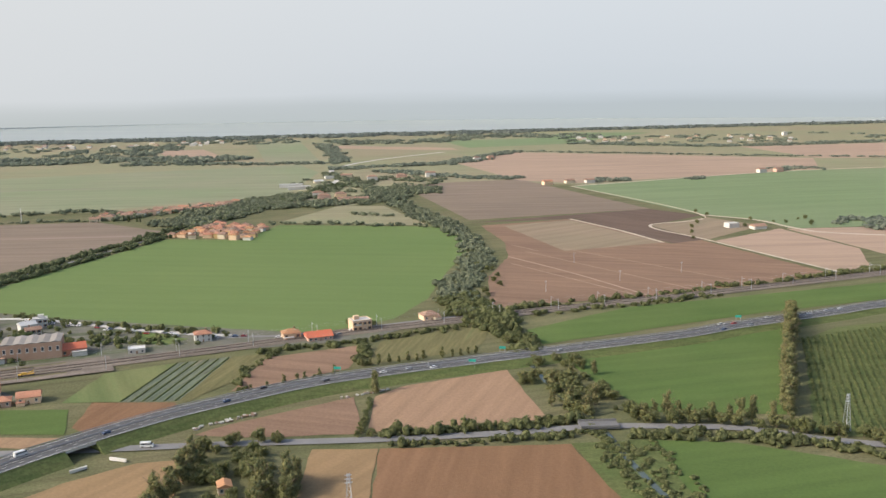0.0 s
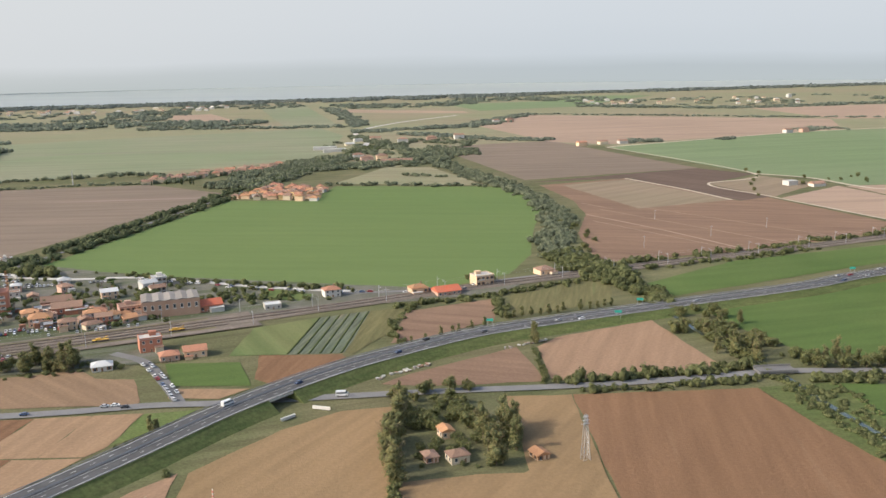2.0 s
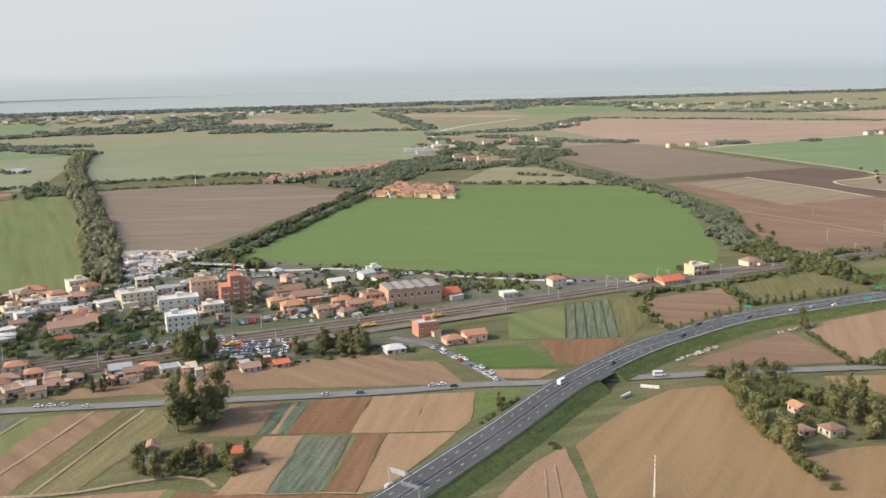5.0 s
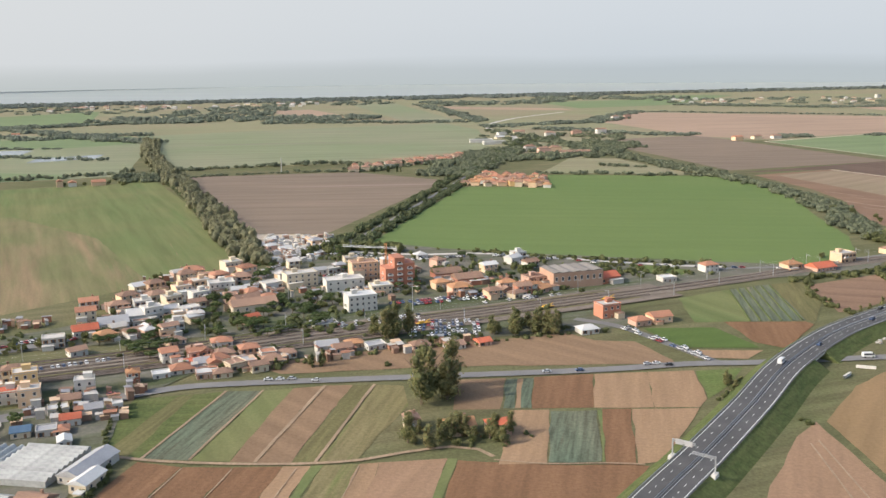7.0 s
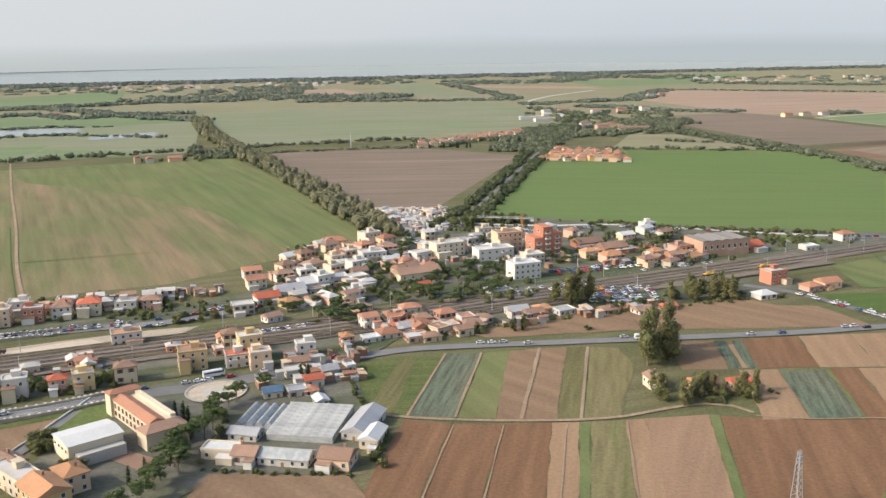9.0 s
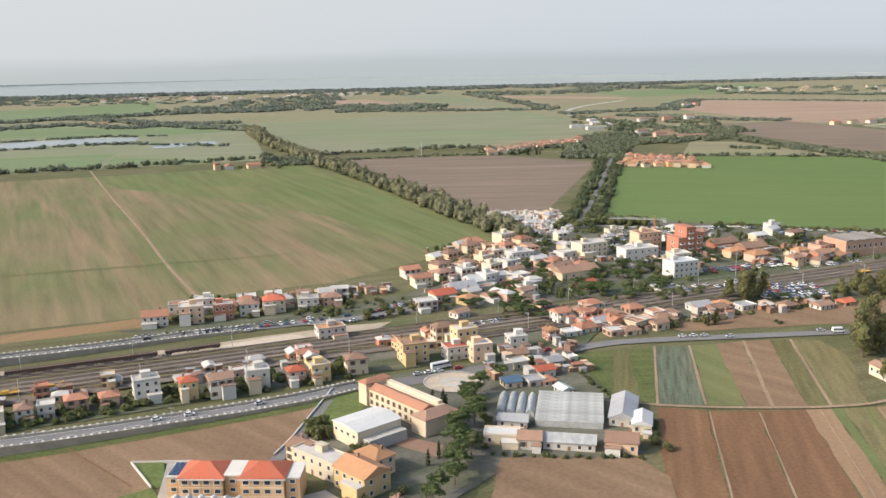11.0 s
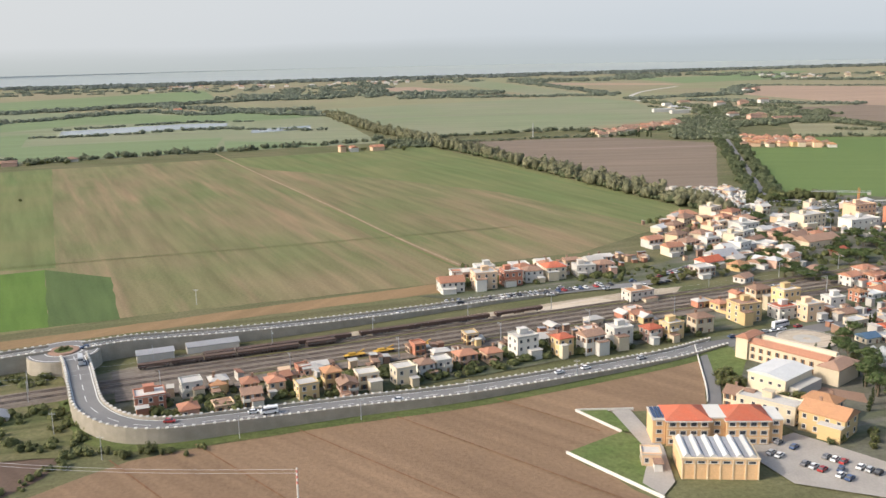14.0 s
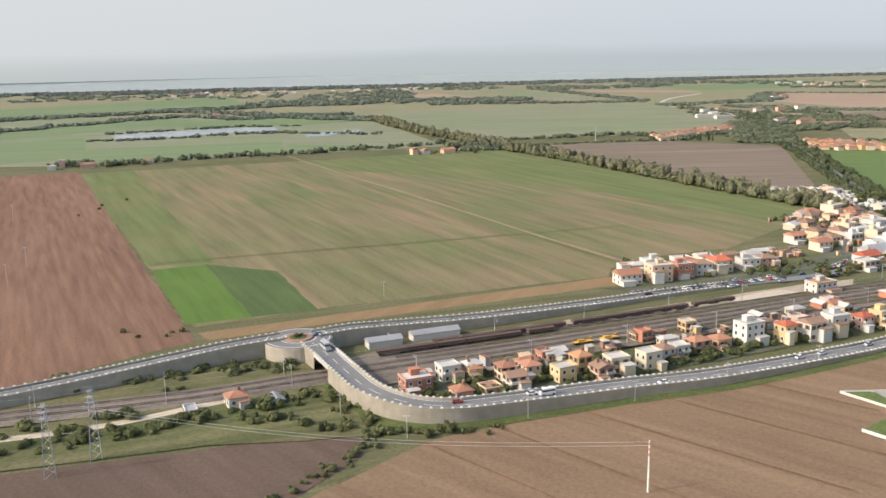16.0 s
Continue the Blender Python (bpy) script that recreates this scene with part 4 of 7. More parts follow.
def tree(kind, seed):
    ob = new({"oak": "tree", "poplar": "poplar_tree", "pine": "umbrella_pine", "cypress": "cypress_tree", "bush": "bush"}[kind])
    if kind == "oak":
        tagged(ob, "broad leafy tree with uneven olive-green crown", "tree", "broad-leaved trees")
        part("trunk", trunk(6.5, 0.22, 5, seed), ob)
        part("crown", crown("crown", lobes(16, 2.9, 1.6, 4.9, 0.8, 1.5, seed), 900, 0.25, M_OAK, seed), ob)
    elif kind == "poplar":
        tagged(ob, "tall poplar with ragged yellow-green crown", "tree", "poplars")
        part("trunk", trunk(9.5, 0.22, 4, seed), ob)
        part("crown", crown("crown", lobes(7, 1.3, 1.8, 4.8, 1.0, 1.5, seed, 1.2) + lobes(8, 1.0, 4.5, 8.6, 0.7, 1.1, seed + 1, 1.3), 850, 0.25, M_POPLAR, seed), ob)
    elif kind == "pine":
        tagged(ob, "umbrella pine with flat dark crown", "tree", "umbrella pines")
        part("trunk", trunk(5.6, 0.2, 6, seed), ob)
        part("crown", crown("crown", lobes(14, 2.2, 4.2, 5.4, 0.7, 1.2, seed, 0.55), 700, 0.24, M_PINE, seed), ob)
    elif kind == "cypress":
        tagged(ob, "slim dark green cypress", "tree", "cypresses")
        part("trunk", trunk(4.0, 0.15, 0, seed), ob)
        part("crown", crown("crown", [(0, 0, 1.3, 0.7, 1.2), (0.05, 0, 2.8, 0.75, 1.5), (0, 0.05, 4.4, 0.6, 1.4), (0, 0, 5.8, 0.35, 1.2)], 170, 0.3, M_CYPRESS, seed), ob)
    else:
        tagged(ob, "low leafy green bush on the verge", "bush", "bushes")
        part("crown", crown("crown", lobes(5, 1.0, 0.5, 1.2, 0.6, 1.0, seed, 0.9), 120, 0.32, M_BUSH, seed), ob)
    return ob


KINDS = {k: [tree(k, 11 * i + 5) for i in range(n)] for k, n in (("oak", 4), ("poplar", 3), ("pine", 3), ("cypress", 2), ("bush", 3))}
USED = set()


def plant(kind, x, y, s=1.0, tall=1.0, z=0.0):
    src = rng.choice(KINDS[kind])
    k = s * rng.uniform(0.82, 1.18)
    m = Matrix.Translation((x, y, z)) @ Matrix.Rotation(rng.uniform(0, math.tau), 4, "Z") @ Matrix.Diagonal((k, k, k * tall * rng.uniform(0.9, 1.12), 1))
    if src.name in USED:
        copy_thing(src, m)
    else:
        USED.add(src.name)
        src.matrix_basis = m


def row(kind, pts, gap, s=1.0, tall=1.0, spread=0.6, skip=0.0, z=0.0):
    for p in smooth(pts, gap):
        if rng.random() >= skip:
            plant(kind, p.x + rng.uniform(-spread, spread), p.y + rng.uniform(-spread, spread), s, tall, z)


def scatter(kind, n, x0, y0, x1, y1, s=1.0, tall=1.0):
    for _ in range(n):
        plant(kind, rng.uniform(x0, x1), rng.uniform(y0, y1), s, tall)


def woods(name, label, spots, mat, seed=3, leaves=14, core=True):
    """Thickets and far woods, joined: spots are (x, y, radius, height)."""
    r = np.random.RandomState(seed)
    v, f, k, n = [], [], [], 0
    fi = np.array(ICO_F)
    for x, y, rad, h in spots:
        jit = 1 + r.uniform(-0.25, 0.25, (len(ICO_V), 1))
        v.append(ICO_V * jit * np.array([rad, rad, h * 0.52]) * 0.9 + np.array([x, y, h * 0.46]))
        f.append(fi + n)
        k += [1] * len(fi)
        n += len(ICO_V)
        d = r.normal(size=(leaves, 3))
        d[:, 2] = np.abs(d[:, 2]) * 0.9 - 0.1
        d /= np.linalg.norm(d, axis=1)[:, None]
        p = np.array([x, y, h * 0.46]) + d * np.array([rad, rad, h * 0.54]) * r.uniform(0.85, 1.15, (leaves, 1))
        u = np.cross(d, r.normal(size=(leaves, 3)))
        u /= np.linalg.norm(u, axis=1)[:, None] + 1e-6
        q = np.cross(d, u) + d * r.uniform(-0.5, 0.3, (leaves, 1))
        s = rad * r.uniform(0.22, 0.5, (leaves, 1))
        v.append(np.stack([p - u * s, p + q * s + d * s * 0.3, p + u * s, p - q * s], 1).reshape(-1, 3))
        a = n + 4 * np.arange(leaves)[:, None]
        f.append(np.concatenate([a + [0, 1, 2], a + [0, 2, 3]]))
        k += [0] * (2 * leaves)
        n += 4 * leaves
    me = mesh(name, np.concatenate(v).tolist(), np.concatenate(f).tolist(), mat, mat, which=k)
    me.polygons.foreach_set("use_smooth", [bool(i) for i in k])
    return tagged(new(name, me), label, "woodland", kind="stuff")


def band(pts, width, gap, rad, h, jitter=0.35):
    """Spots of thicket along a line."""
    out = []
    line = smooth(pts, gap)
    for p, s in zip(line, sides(line)):
        for _ in range(max(1, int(width / gap))):
            q = p + s * rng.uniform(-width / 2, width / 2)
            k = rng.uniform(1 - jitter, 1 + jitter)
            out.append((q.x + rng.uniform(-gap, gap) / 2, q.y + rng.uniform(-gap, gap) / 2, rad * k, h * k))
    return out


def finer(spots, n, kr, kh):
    """Breaks each spot into several smaller crowns."""
    return [(x + rng.uniform(-r, r), y + rng.uniform(-r, r), r * kr * rng.uniform(0.7, 1.3), h * kh * rng.uniform(0.7, 1.3)) for x, y, r, h in spots for _ in range(n)]


def patch(n, x0, y0, x1, y1, rad, h):
    return [(rng.uniform(x0, x1), rng.uniform(y0, y1), rad * rng.uniform(0.6, 1.3), h * rng.uniform(0.6, 1.3)) for _ in range(n)]


# coast pinewood and far belts
CO = []
for i in range(380):
    x = rng.uniform(-1900, 1900)
    CO.append((x, coast(x) - 22 - 130 * rng.random() ** 1.4 * (0.45 if x > 300 else 1), rng.uniform(18, 30), rng.uniform(4, 6)))
for i in range(330):
    x = -1900 + 11.5 * i
    CO.append((x, coast(x) - 20 + rng.uniform(-6, 6), rng.uniform(15, 19), rng.uniform(5.5, 7)))
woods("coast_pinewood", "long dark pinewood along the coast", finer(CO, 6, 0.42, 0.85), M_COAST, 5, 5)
far = band([(-1500, 1330), (-1228, 1390), (-883, 1640), (-700, 1700)], 40, 13, 9, 9)
far += band([(-1150, 1100), (-960, 1395), (-840, 1330), (-760, 1390), (-700, 1400)], 22, 11, 8, 8)
far += patch(120, -900, 1680, -380, 1830, 12, 11) + patch(70, -820, 1900, -600, 2250, 13, 10)
far += band([(-560, 1650), (-400, 1640), (-240, 1625), (-190, 1700), (-290, 2250)], 26, 13, 8, 7)
far += band([(-1000, 1560), (-840, 1420), (-700, 1290), (-640, 1260)], 30, 10, 8, 9)
far += band([(-950, 1005), (-890, 1010), (-770, 1075), (-640, 1030)], 10, 8, 5, 6) + band([(-960, 1100), (-830, 1180), (-740, 1180)], 8, 9, 5, 5)
far += band([(-178, 1500), (-60, 1560), (20, 1600), (130, 1870)], 36, 11, 8, 7) + band([(-90, 1440), (20, 1330), (100, 1290)], 30, 10, 7, 6)
far += band([(150, 1890), (400, 1760), (640, 1640), (900, 1560)], 18, 11, 6, 5) + band([(300, 2150), (600, 1980), (1000, 2080)], 50, 13, 8, 7)
far += patch(60, 300, 2080, 820, 2450, 12, 8) + patch(60, 0, 2420, 420, 2640, 13, 9) + patch(70, -300, 2240, 60, 2420, 12, 8)
far += patch(80, -1500, 2000, -900, 2330, 11, 7) + patch(60, -700, 2300, -380, 2560, 11, 8)
far += patch(14, 200, 1225, 245, 1250, 8, 8) + patch(4, 330, 1240, 345, 1255, 7, 7) + patch(12, 480, 1360, 560, 1400, 8, 7)
far += patch(20, 340, 760, 420, 840, 8, 7) + patch(60, 900, 1300, 1900, 2500, 14, 9)
woods("far_woods", "far belts of trees greyed by haze between fields", finer(far, 6, 0.42, 0.42), M_WOOD, 8, 8)
mid = band([(-521, 922), (-430, 955), (-370, 975), (-330, 930)], 12, 8, 6, 6) + band([(-900, 770), (-859, 762), (-800, 795), (-700, 830), (-560, 905)], 10, 7, 4.5, 7)
mid += band([(-500, 860), (-420, 890), (-337, 895)], 5, 7, 4, 3) + patch(26, -560, 830, -515, 880, 6, 8)
mid += band([(-54, 1015), (-20, 900), (10, 800), (22, 700), (18, 615), (8, 560), (5, 514)], 19, 6, 4.2, 4.8) + band([(-178, 1400), (-100, 1200), (-54, 1015)], 24, 9, 6, 5.5)
mid += band([(-158, 862), (-90, 850), (-14, 832), (8, 828)], 5, 8, 4, 4) + band([(-90, 930), (-40, 900), (-10, 850)], 12, 9, 4, 4)
mid += band([(-245, 850), (-200, 1040), (-160, 1100)], 60, 7, 5, 6) + band([(-190, 1000), (-120, 1010), (-60, 1090), (-30, 1180)], 55, 9, 5.5, 6)
mid += band([(-340, 905), (-290, 960), (-230, 1010)], 40, 9, 4.5, 5) + patch(60, -200, 1090, 0, 1330, 7, 6)
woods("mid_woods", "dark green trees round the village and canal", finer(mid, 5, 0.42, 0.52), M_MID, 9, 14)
near = band([(2, 520), (20, 470), (33, 440), (36, 410)], 14, 4, 2.6, 4.0) + band([(12, 530), (16, 500), (36, 470)], 16, 4, 2.8, 4)
near += band([(25, 500), (80, 516), (151, 543), (282, 598), (420, 655)], 5, 5, 2.4, 3) + band([(45, 487), (100, 506), (160, 530)], 4, 4.5, 2.4, 2.6)
near += band([(-86, 418), (-40, 438), (10, 462), (30, 478)], 5, 3.5, 2.0, 2.8) + band([(-40, 430), (-38, 396)], 3, 3, 1.8, 3)
near += band([(-82, 358), (-88, 385), (-80, 416)], 2, 3, 1.4, 2.2) + band([(-235, 496), (-157, 466), (-112, 456)], 3, 4, 2, 2.6)
near += band([(-330, 500), (-300, 508), (-280, 503)], 12, 5, 3, 5) + band([(46, 353), (51, 317), (55, 280), (62, 240), (70, 205)], 7, 2.4, 1.3, 1.5) + band([(60, 300), (66, 270), (78, 225)], 6, 2.6, 1.2, 1.3)
near += band([(69, 306), (76, 262), (92, 205)], 4, 2.6, 1.3, 1.4) + band([(-23, 311), (15, 316), (46, 322)], 5, 2.6, 2.1, 4.2) + band([(-20, 302), (20, 305), (46, 309)], 3, 2.6, 1.7, 2.6) + band([(66, 309), (100, 304), (130, 294), (170, 280)], 6, 3, 2, 3)
near += band([(-700, 205), (-660, 220), (-628, 222)], 12, 5, 2.2, 2) + band([(-720, 170), (-660, 182), (-615, 196)], 6, 4, 1.9, 2.2) + band([(-700, 160), (-640, 182), (-608, 178), (-598, 168)], 6, 3.5, 1.7, 2.2)
near += band([(-600, 165), (-610, 150), (-625, 130)], 2.5, 3, 1.2, 1.3) + band([(-613, 200), (-604, 183), (-592, 171), (-570, 172)], 3, 3, 1.3, 2.0)
near += band([(-324, 302), (-300, 308), (-270, 319), (-235, 328), (-206, 336)], 2, 4, 1.3, 1.5)
woods("thicket", "tangled green thickets and hedges along ditches", finer(near, 3, 0.6, 0.75), M_BUSH, 12, 18)


# ---- buildings ----
def window_mesh():
    s = Shape()
    s.box(-0.5, -0.06, -0.5, 0.5, 0.02, 0.5, 0)
    s.box(-0.36, -0.09, -0.38, 0.36, -0.05, 0.4, 1)
    s.box(-0.58, -0.16, -0.58, 0.58, 0.0, -0.5, 0)
    return s.mesh("window", M_FRAME, M_GLASS)


def shutter_window_mesh():
    s = Shape()
    s.box(-0.42, -0.06, -0.5, 0.42, 0.02, 0.5, 1)
    s.box(-0.8, -0.12, -0.5, -0.42, 0.0, 0.5, 2)
    s.box(0.42, -0.12, -0.5, 0.8, 0.0, 0.5, 2)
    s.box(-0.55, -0.16, -0.58, 0.55, 0.0, -0.5, 0)
    return s.mesh("window", M_FRAME, M_GLASS, M_SHUTTER)


def door_mesh():
    s = Shape()
    s.box(-0.45, -0.07, 0, 0.45, 0.02, 1.55, 0)
    s.box(-0.38, -0.1, 0.05, 0.38, -0.06, 1.45, 1)
    return s.mesh("door", M_FRAME, M_DOOR)


def chimney_mesh():
    s = Shape()
    s.box(-0.3, -0.25, -0.6, 0.3, 0.25, 0.8)
    s.box(-0.38, -0.33, 0.8, 0.38, 0.33, 0.95)
    return s.mesh("chimney", R_OLD)


def balcony_mesh():
    s = Shape()
    s.box(-1.3, -1.0, -0.12, 1.3, 0, 0.0)
    s.box(-1.3, -1.0, 0.0, 1.3, -0.92, 0.7)
    s.box(-1.3, -1.0, 0.0, -1.22, 0, 0.7)
    s.box(1.22, -1.0, 0.0, 1.3, 0, 0.7)
    return s.mesh("balcony", WHITE)


WIN, WIN2, DOOR, CHIM, BALC = window_mesh(), shutter_window_mesh(), door_mesh(), chimney_mesh(), balcony_mesh()
COLOUR = {CREAM.name: "cream", WHITE.name: "white", PINK.name: "pink", OCHRE.name: "ochre", BRICK.name: "brick-red", GREY.name: "grey", APRICOT.name: "apricot"}
TOPS = {R_TERRA.name: "terracotta", R_OLD.name: "weathered tile", R_RED.name: "red tile", R_ORANGE.name: "orange tile", R_FLAT.name: "flat felt", R_WHITE.name: "white flat", R_METAL.name: "grey metal", M_BLUE.name: "blue sheet"}


def roof_shape(kind, w, d, h, o=0.35, pitch=0.24):
    """Roof with overhang and thickness; hip and gable ridges run along the longer side."""
    s = Shape()
    x, y, t = w / 2 + o, d / 2 + o, 0.16
    if kind == "flat":
        s.box(-w / 2 - 0.12, -d / 2 - 0.12, h, w / 2 + 0.12, d / 2 + 0.12, h + 0.2)
        for a in (-1, 1):
            s.box(-w / 2 - 0.12, a * d / 2 - 0.12, h + 0.2, w / 2 + 0.12, a * d / 2 + 0.12, h + 0.55, 1)
            s.box(a * w / 2 - 0.12, -d / 2, h + 0.2, a * w / 2 + 0.12, d / 2, h + 0.55, 1)
        return s
    rise = min(w, d) * pitch
    long_x = w >= d
    inset = 0 if kind == "gable" else min(w, d) / 2
    if long_x:
        ridge = [(-x + inset, 0, h + rise), (x - inset, 0, h + rise)]
    else:
        ridge = [(0, -y + inset, h + rise), (0, y - inset, h + rise)]
    base = [(-x, -y, h), (x, -y, h), (x, y, h), (-x, y, h)]
    v = base + ridge + [(a, b, c - t) for a, b, c in base]
    if long_x:
        f = [(0, 1, 5, 4), (2, 3, 4, 5), (1, 2, 5), (3, 0, 4)]
    else:
        f = [(1, 2, 5, 4), (3, 0, 4, 5), (0, 1, 4), (2, 3, 5)]
    f += [(6, 7, 1, 0), (7, 8, 2, 1), (8, 9, 3, 2), (9, 6, 0, 3), (9, 8, 7, 6)]
    s.add(v, f)
    return s


def house(rot, x, y, w, d, h, kind, wall_m, roof_m, detail=None, name="house", group="houses of the town"):
    storeys = max(1, round(h / 2.5))
    what = "%s %s house with %s roof, %s" % (COLOUR[wall_m.name], "low" if h < 2.9 else "plastered" if wall_m is not BRICK else "brick", TOPS[roof_m.name], "one storey" if storeys == 1 else "%d storeys with windows" % storeys)
    ob = tagged(new(name), what, "house", group)
    ob.matrix_basis = Matrix.Translation((x, y, 0)) @ Matrix.Rotation(radians(rot + rng.uniform(-4, 4)), 4, "Z")
    s = Shape()
    s.box(-w / 2, -d / 2, -0.1, w / 2, d / 2, h)
    if kind == "gable":
        rise = min(w, d) * 0.24 - 0.05
        if w >= d:
            for a in (-1, 1):
                s.add([(a * w / 2, -d / 2, h), (a * w / 2, d / 2, h), (a * w / 2, 0, h + rise)], [(0, 1, 2)])
        else:
            for a in (-1, 1):
                s.add([(-w / 2, a * d / 2, h), (w / 2, a * d / 2, h), (0, a * d / 2, h + rise)], [(0, 1, 2)])
    part("wall", s.mesh("wall", wall_m), ob)
    part("roof", roof_shape(kind, w, d, h).mesh("roof", roof_m, wall_m), ob)
    far_off = y > 500
    win = rng.choice((WIN, WIN2, WIN))
    per = max(2, min(5, int(w / 2.3)))
    for st in range(storeys if y < 700 else 0):
        z = h * (st + 0.55) / storeys
        for i in range(per):
            px = -w / 2 + w * (i + 0.5) / per
            if st == 0 and i == per // 2:
                if not far_off:
                    part("door", DOOR, ob, "", Matrix.Translation((px, -d / 2, 0)))
                continue
            part("window", win, ob, "", Matrix.Translation((px, -d / 2, z)) @ Matrix.Diagonal((1.1, 1, 1.25, 1)))
        if y < 330:
            for sg in (-1, 1):
                for i in range(2):
                    part("window", win, ob, "", Matrix.Translation((sg * w / 2, -d / 4 + i * d / 2, z)) @ Matrix.Rotation(sg * math.pi / 2, 4, "Z") @ Matrix.Diagonal((1.1, 1, 1.25, 1)))
        if st and not far_off and rng.random() < 0.35:
            part("balcony", BALC, ob, "", Matrix.Translation((rng.choice((-0.22, 0.22)) * w, -d / 2, z - 0.7)))
    if 2.6 < h and not far_off and rng.random() < 0.75:
        aw, ad, ah = w * rng.uniform(0.35, 0.6), rng.uniform(1.8, 3.0), h * rng.choice((0.45, 0.5, 0.72))
        ax = rng.choice((-1, 1)) * (w - aw) / 2
        s = Shape()
        s.box(ax - aw / 2, -d / 2 - ad, -0.1, ax + aw / 2, -d / 2 + 0.05, ah)
        s.box(ax - aw / 2 - 0.2, -d / 2 - ad - 0.2, ah, ax + aw / 2 + 0.2, -d / 2 - 0.02, ah + 0.15, 1)
        part("annex", s.mesh("annex", rng.choice((wall_m, wall_m, CREAM, WHITE)), rng.choice((roof_m, R_FLAT, R_OLD))), ob, "lower annex with its own roof")
    if kind != "flat" and h > 2.9:
        part("chimney", CHIM, ob, "", Matrix.Translation((w * rng.choice((-0.22, 0.22)), d * 0.12, h + min(w, d) * 0.2)))
    elif kind == "flat" and h > 4 and w > 6:
        s = Shape()
        s.box(-1.3, -1.0, 0, 1.3, 1.0, 1.6)
        s.box(-1.5, -1.2, 1.6, 1.5, 1.2, 1.75)
        part("stair_head", s.mesh("stair_head", wall_m), ob, "", Matrix.Translation((w * rng.uniform(-0.2, 0.2), d * 0.15, h + 0.2)))
    return ob


for spec in ((-590, 201, 7.8, 6.2, 3.4, "flat", BRICK, R_FLAT), (-578, 194, 4.8, 5.0, 2.4, "hip", PINK, R_TERRA), (-581, 209, 5.6, 5.0, 3.6, "flat", WHITE, R_FLAT), (-574, 210, 4.0, 5.0, 2.8, "hip", OCHRE, R_ORANGE), (-570, 198, 5.1, 5.0, 1.5, "flat", APRICOT, R_OLD), (-563, 201, 5.1, 5.0, 3.3, "gable", WHITE, R_OLD), (-565, 209, 4.4, 5.0, 3.3, "hip", CREAM, R_TERRA), (-558, 209, 4.7, 5.0, 3.5, "hip", APRICOT, R_TERRA), (-549, 206, 5.6, 5.0, 3.5, "flat", OCHRE, R_FLAT)):
    house(22, *spec[:4], spec[4] * 1.22, *spec[5:])
for spec in ((-543, 213, 4.7, 5.0, 4.3, "hip", OCHRE, R_ORANGE), (-538, 207, 4.9, 5.0, 3.1, "gable", PINK, R_OLD), (-533, 212, 6.0, 5.0, 3.8, "flat", CREAM, R_FLAT), (-523, 215, 5.8, 5.0, 4.1, "flat", CREAM, R_FLAT), (-517, 221, 4.6, 5.0, 3.4, "hip", WHITE, R_OLD), (-512, 224, 4.6, 5.0, 3.1, "flat", GREY, R_FLAT), (-505, 228, 6.1, 5.0, 3.4, "hip", PINK, R_TERRA), (-497, 232, 5.3, 5.0, 2.7, "hip", APRICOT, R_TERRA), (-487, 235, 7.3, 5.9, 5.7, "flat", WHITE, R_FLAT)):
    house(22, *spec[:4], spec[4] * 1.22, *spec[5:])
for spec in ((-475, 236, 5.1, 5.0, 4.9, "hip", OCHRE, R_RED), (-466, 238, 6.9, 5.5, 4.9, "gable", WHITE, R_OLD), (-456, 244, 6.8, 5.4, 5.0, "flat", WHITE, R_FLAT), (-445, 248, 5.4, 5.0, 3.7, "hip", PINK, R_RED), (-438, 250, 6.1, 5.0, 4.3, "flat", OCHRE, R_FLAT), (-427, 256, 6.6, 5.3, 4.4, "hip", CREAM, R_OLD), (-409, 267, 8.9, 7.1, 5.3, "flat", OCHRE, R_OLD), (-395, 269, 7.7, 6.2, 3.5, "flat", WHITE, R_RED), (-399, 282, 6.9, 5.5, 6.1, "hip", CREAM, R_OLD), (-392, 275, 7.5, 6.0, 7.0, "flat", OCHRE, R_FLAT)):
    house(22, *spec[:4], spec[4] * 1.22, *spec[5:])
for spec in ((-374, 278, 6.3, 5.0, 4.5, "flat", WHITE, R_FLAT), (-361, 287, 4.2, 5.0, 4.0, "hip", BRICK, R_ORANGE), (-387, 266, 6.7, 5.4, 5.9, "flat", APRICOT, R_FLAT), (-375, 267, 6.7, 5.4, 2.3, "gable", OCHRE, R_OLD), (-375, 258, 5.9, 5.0, 2.3, "flat", CREAM, R_WHITE), (-368, 250, 5.8, 5.0, 2.5, "gable", WHITE, R_RED), (-364, 258, 5.0, 5.0, 2.6, "gable", GREY, R_METAL), (-379, 241, 5.3, 5.0, 2.2, "gable", CREAM, M_BLUE), (-372, 242, 5.6, 5.0, 1.9, "flat", GREY, R_METAL)):
    house(22, *spec)
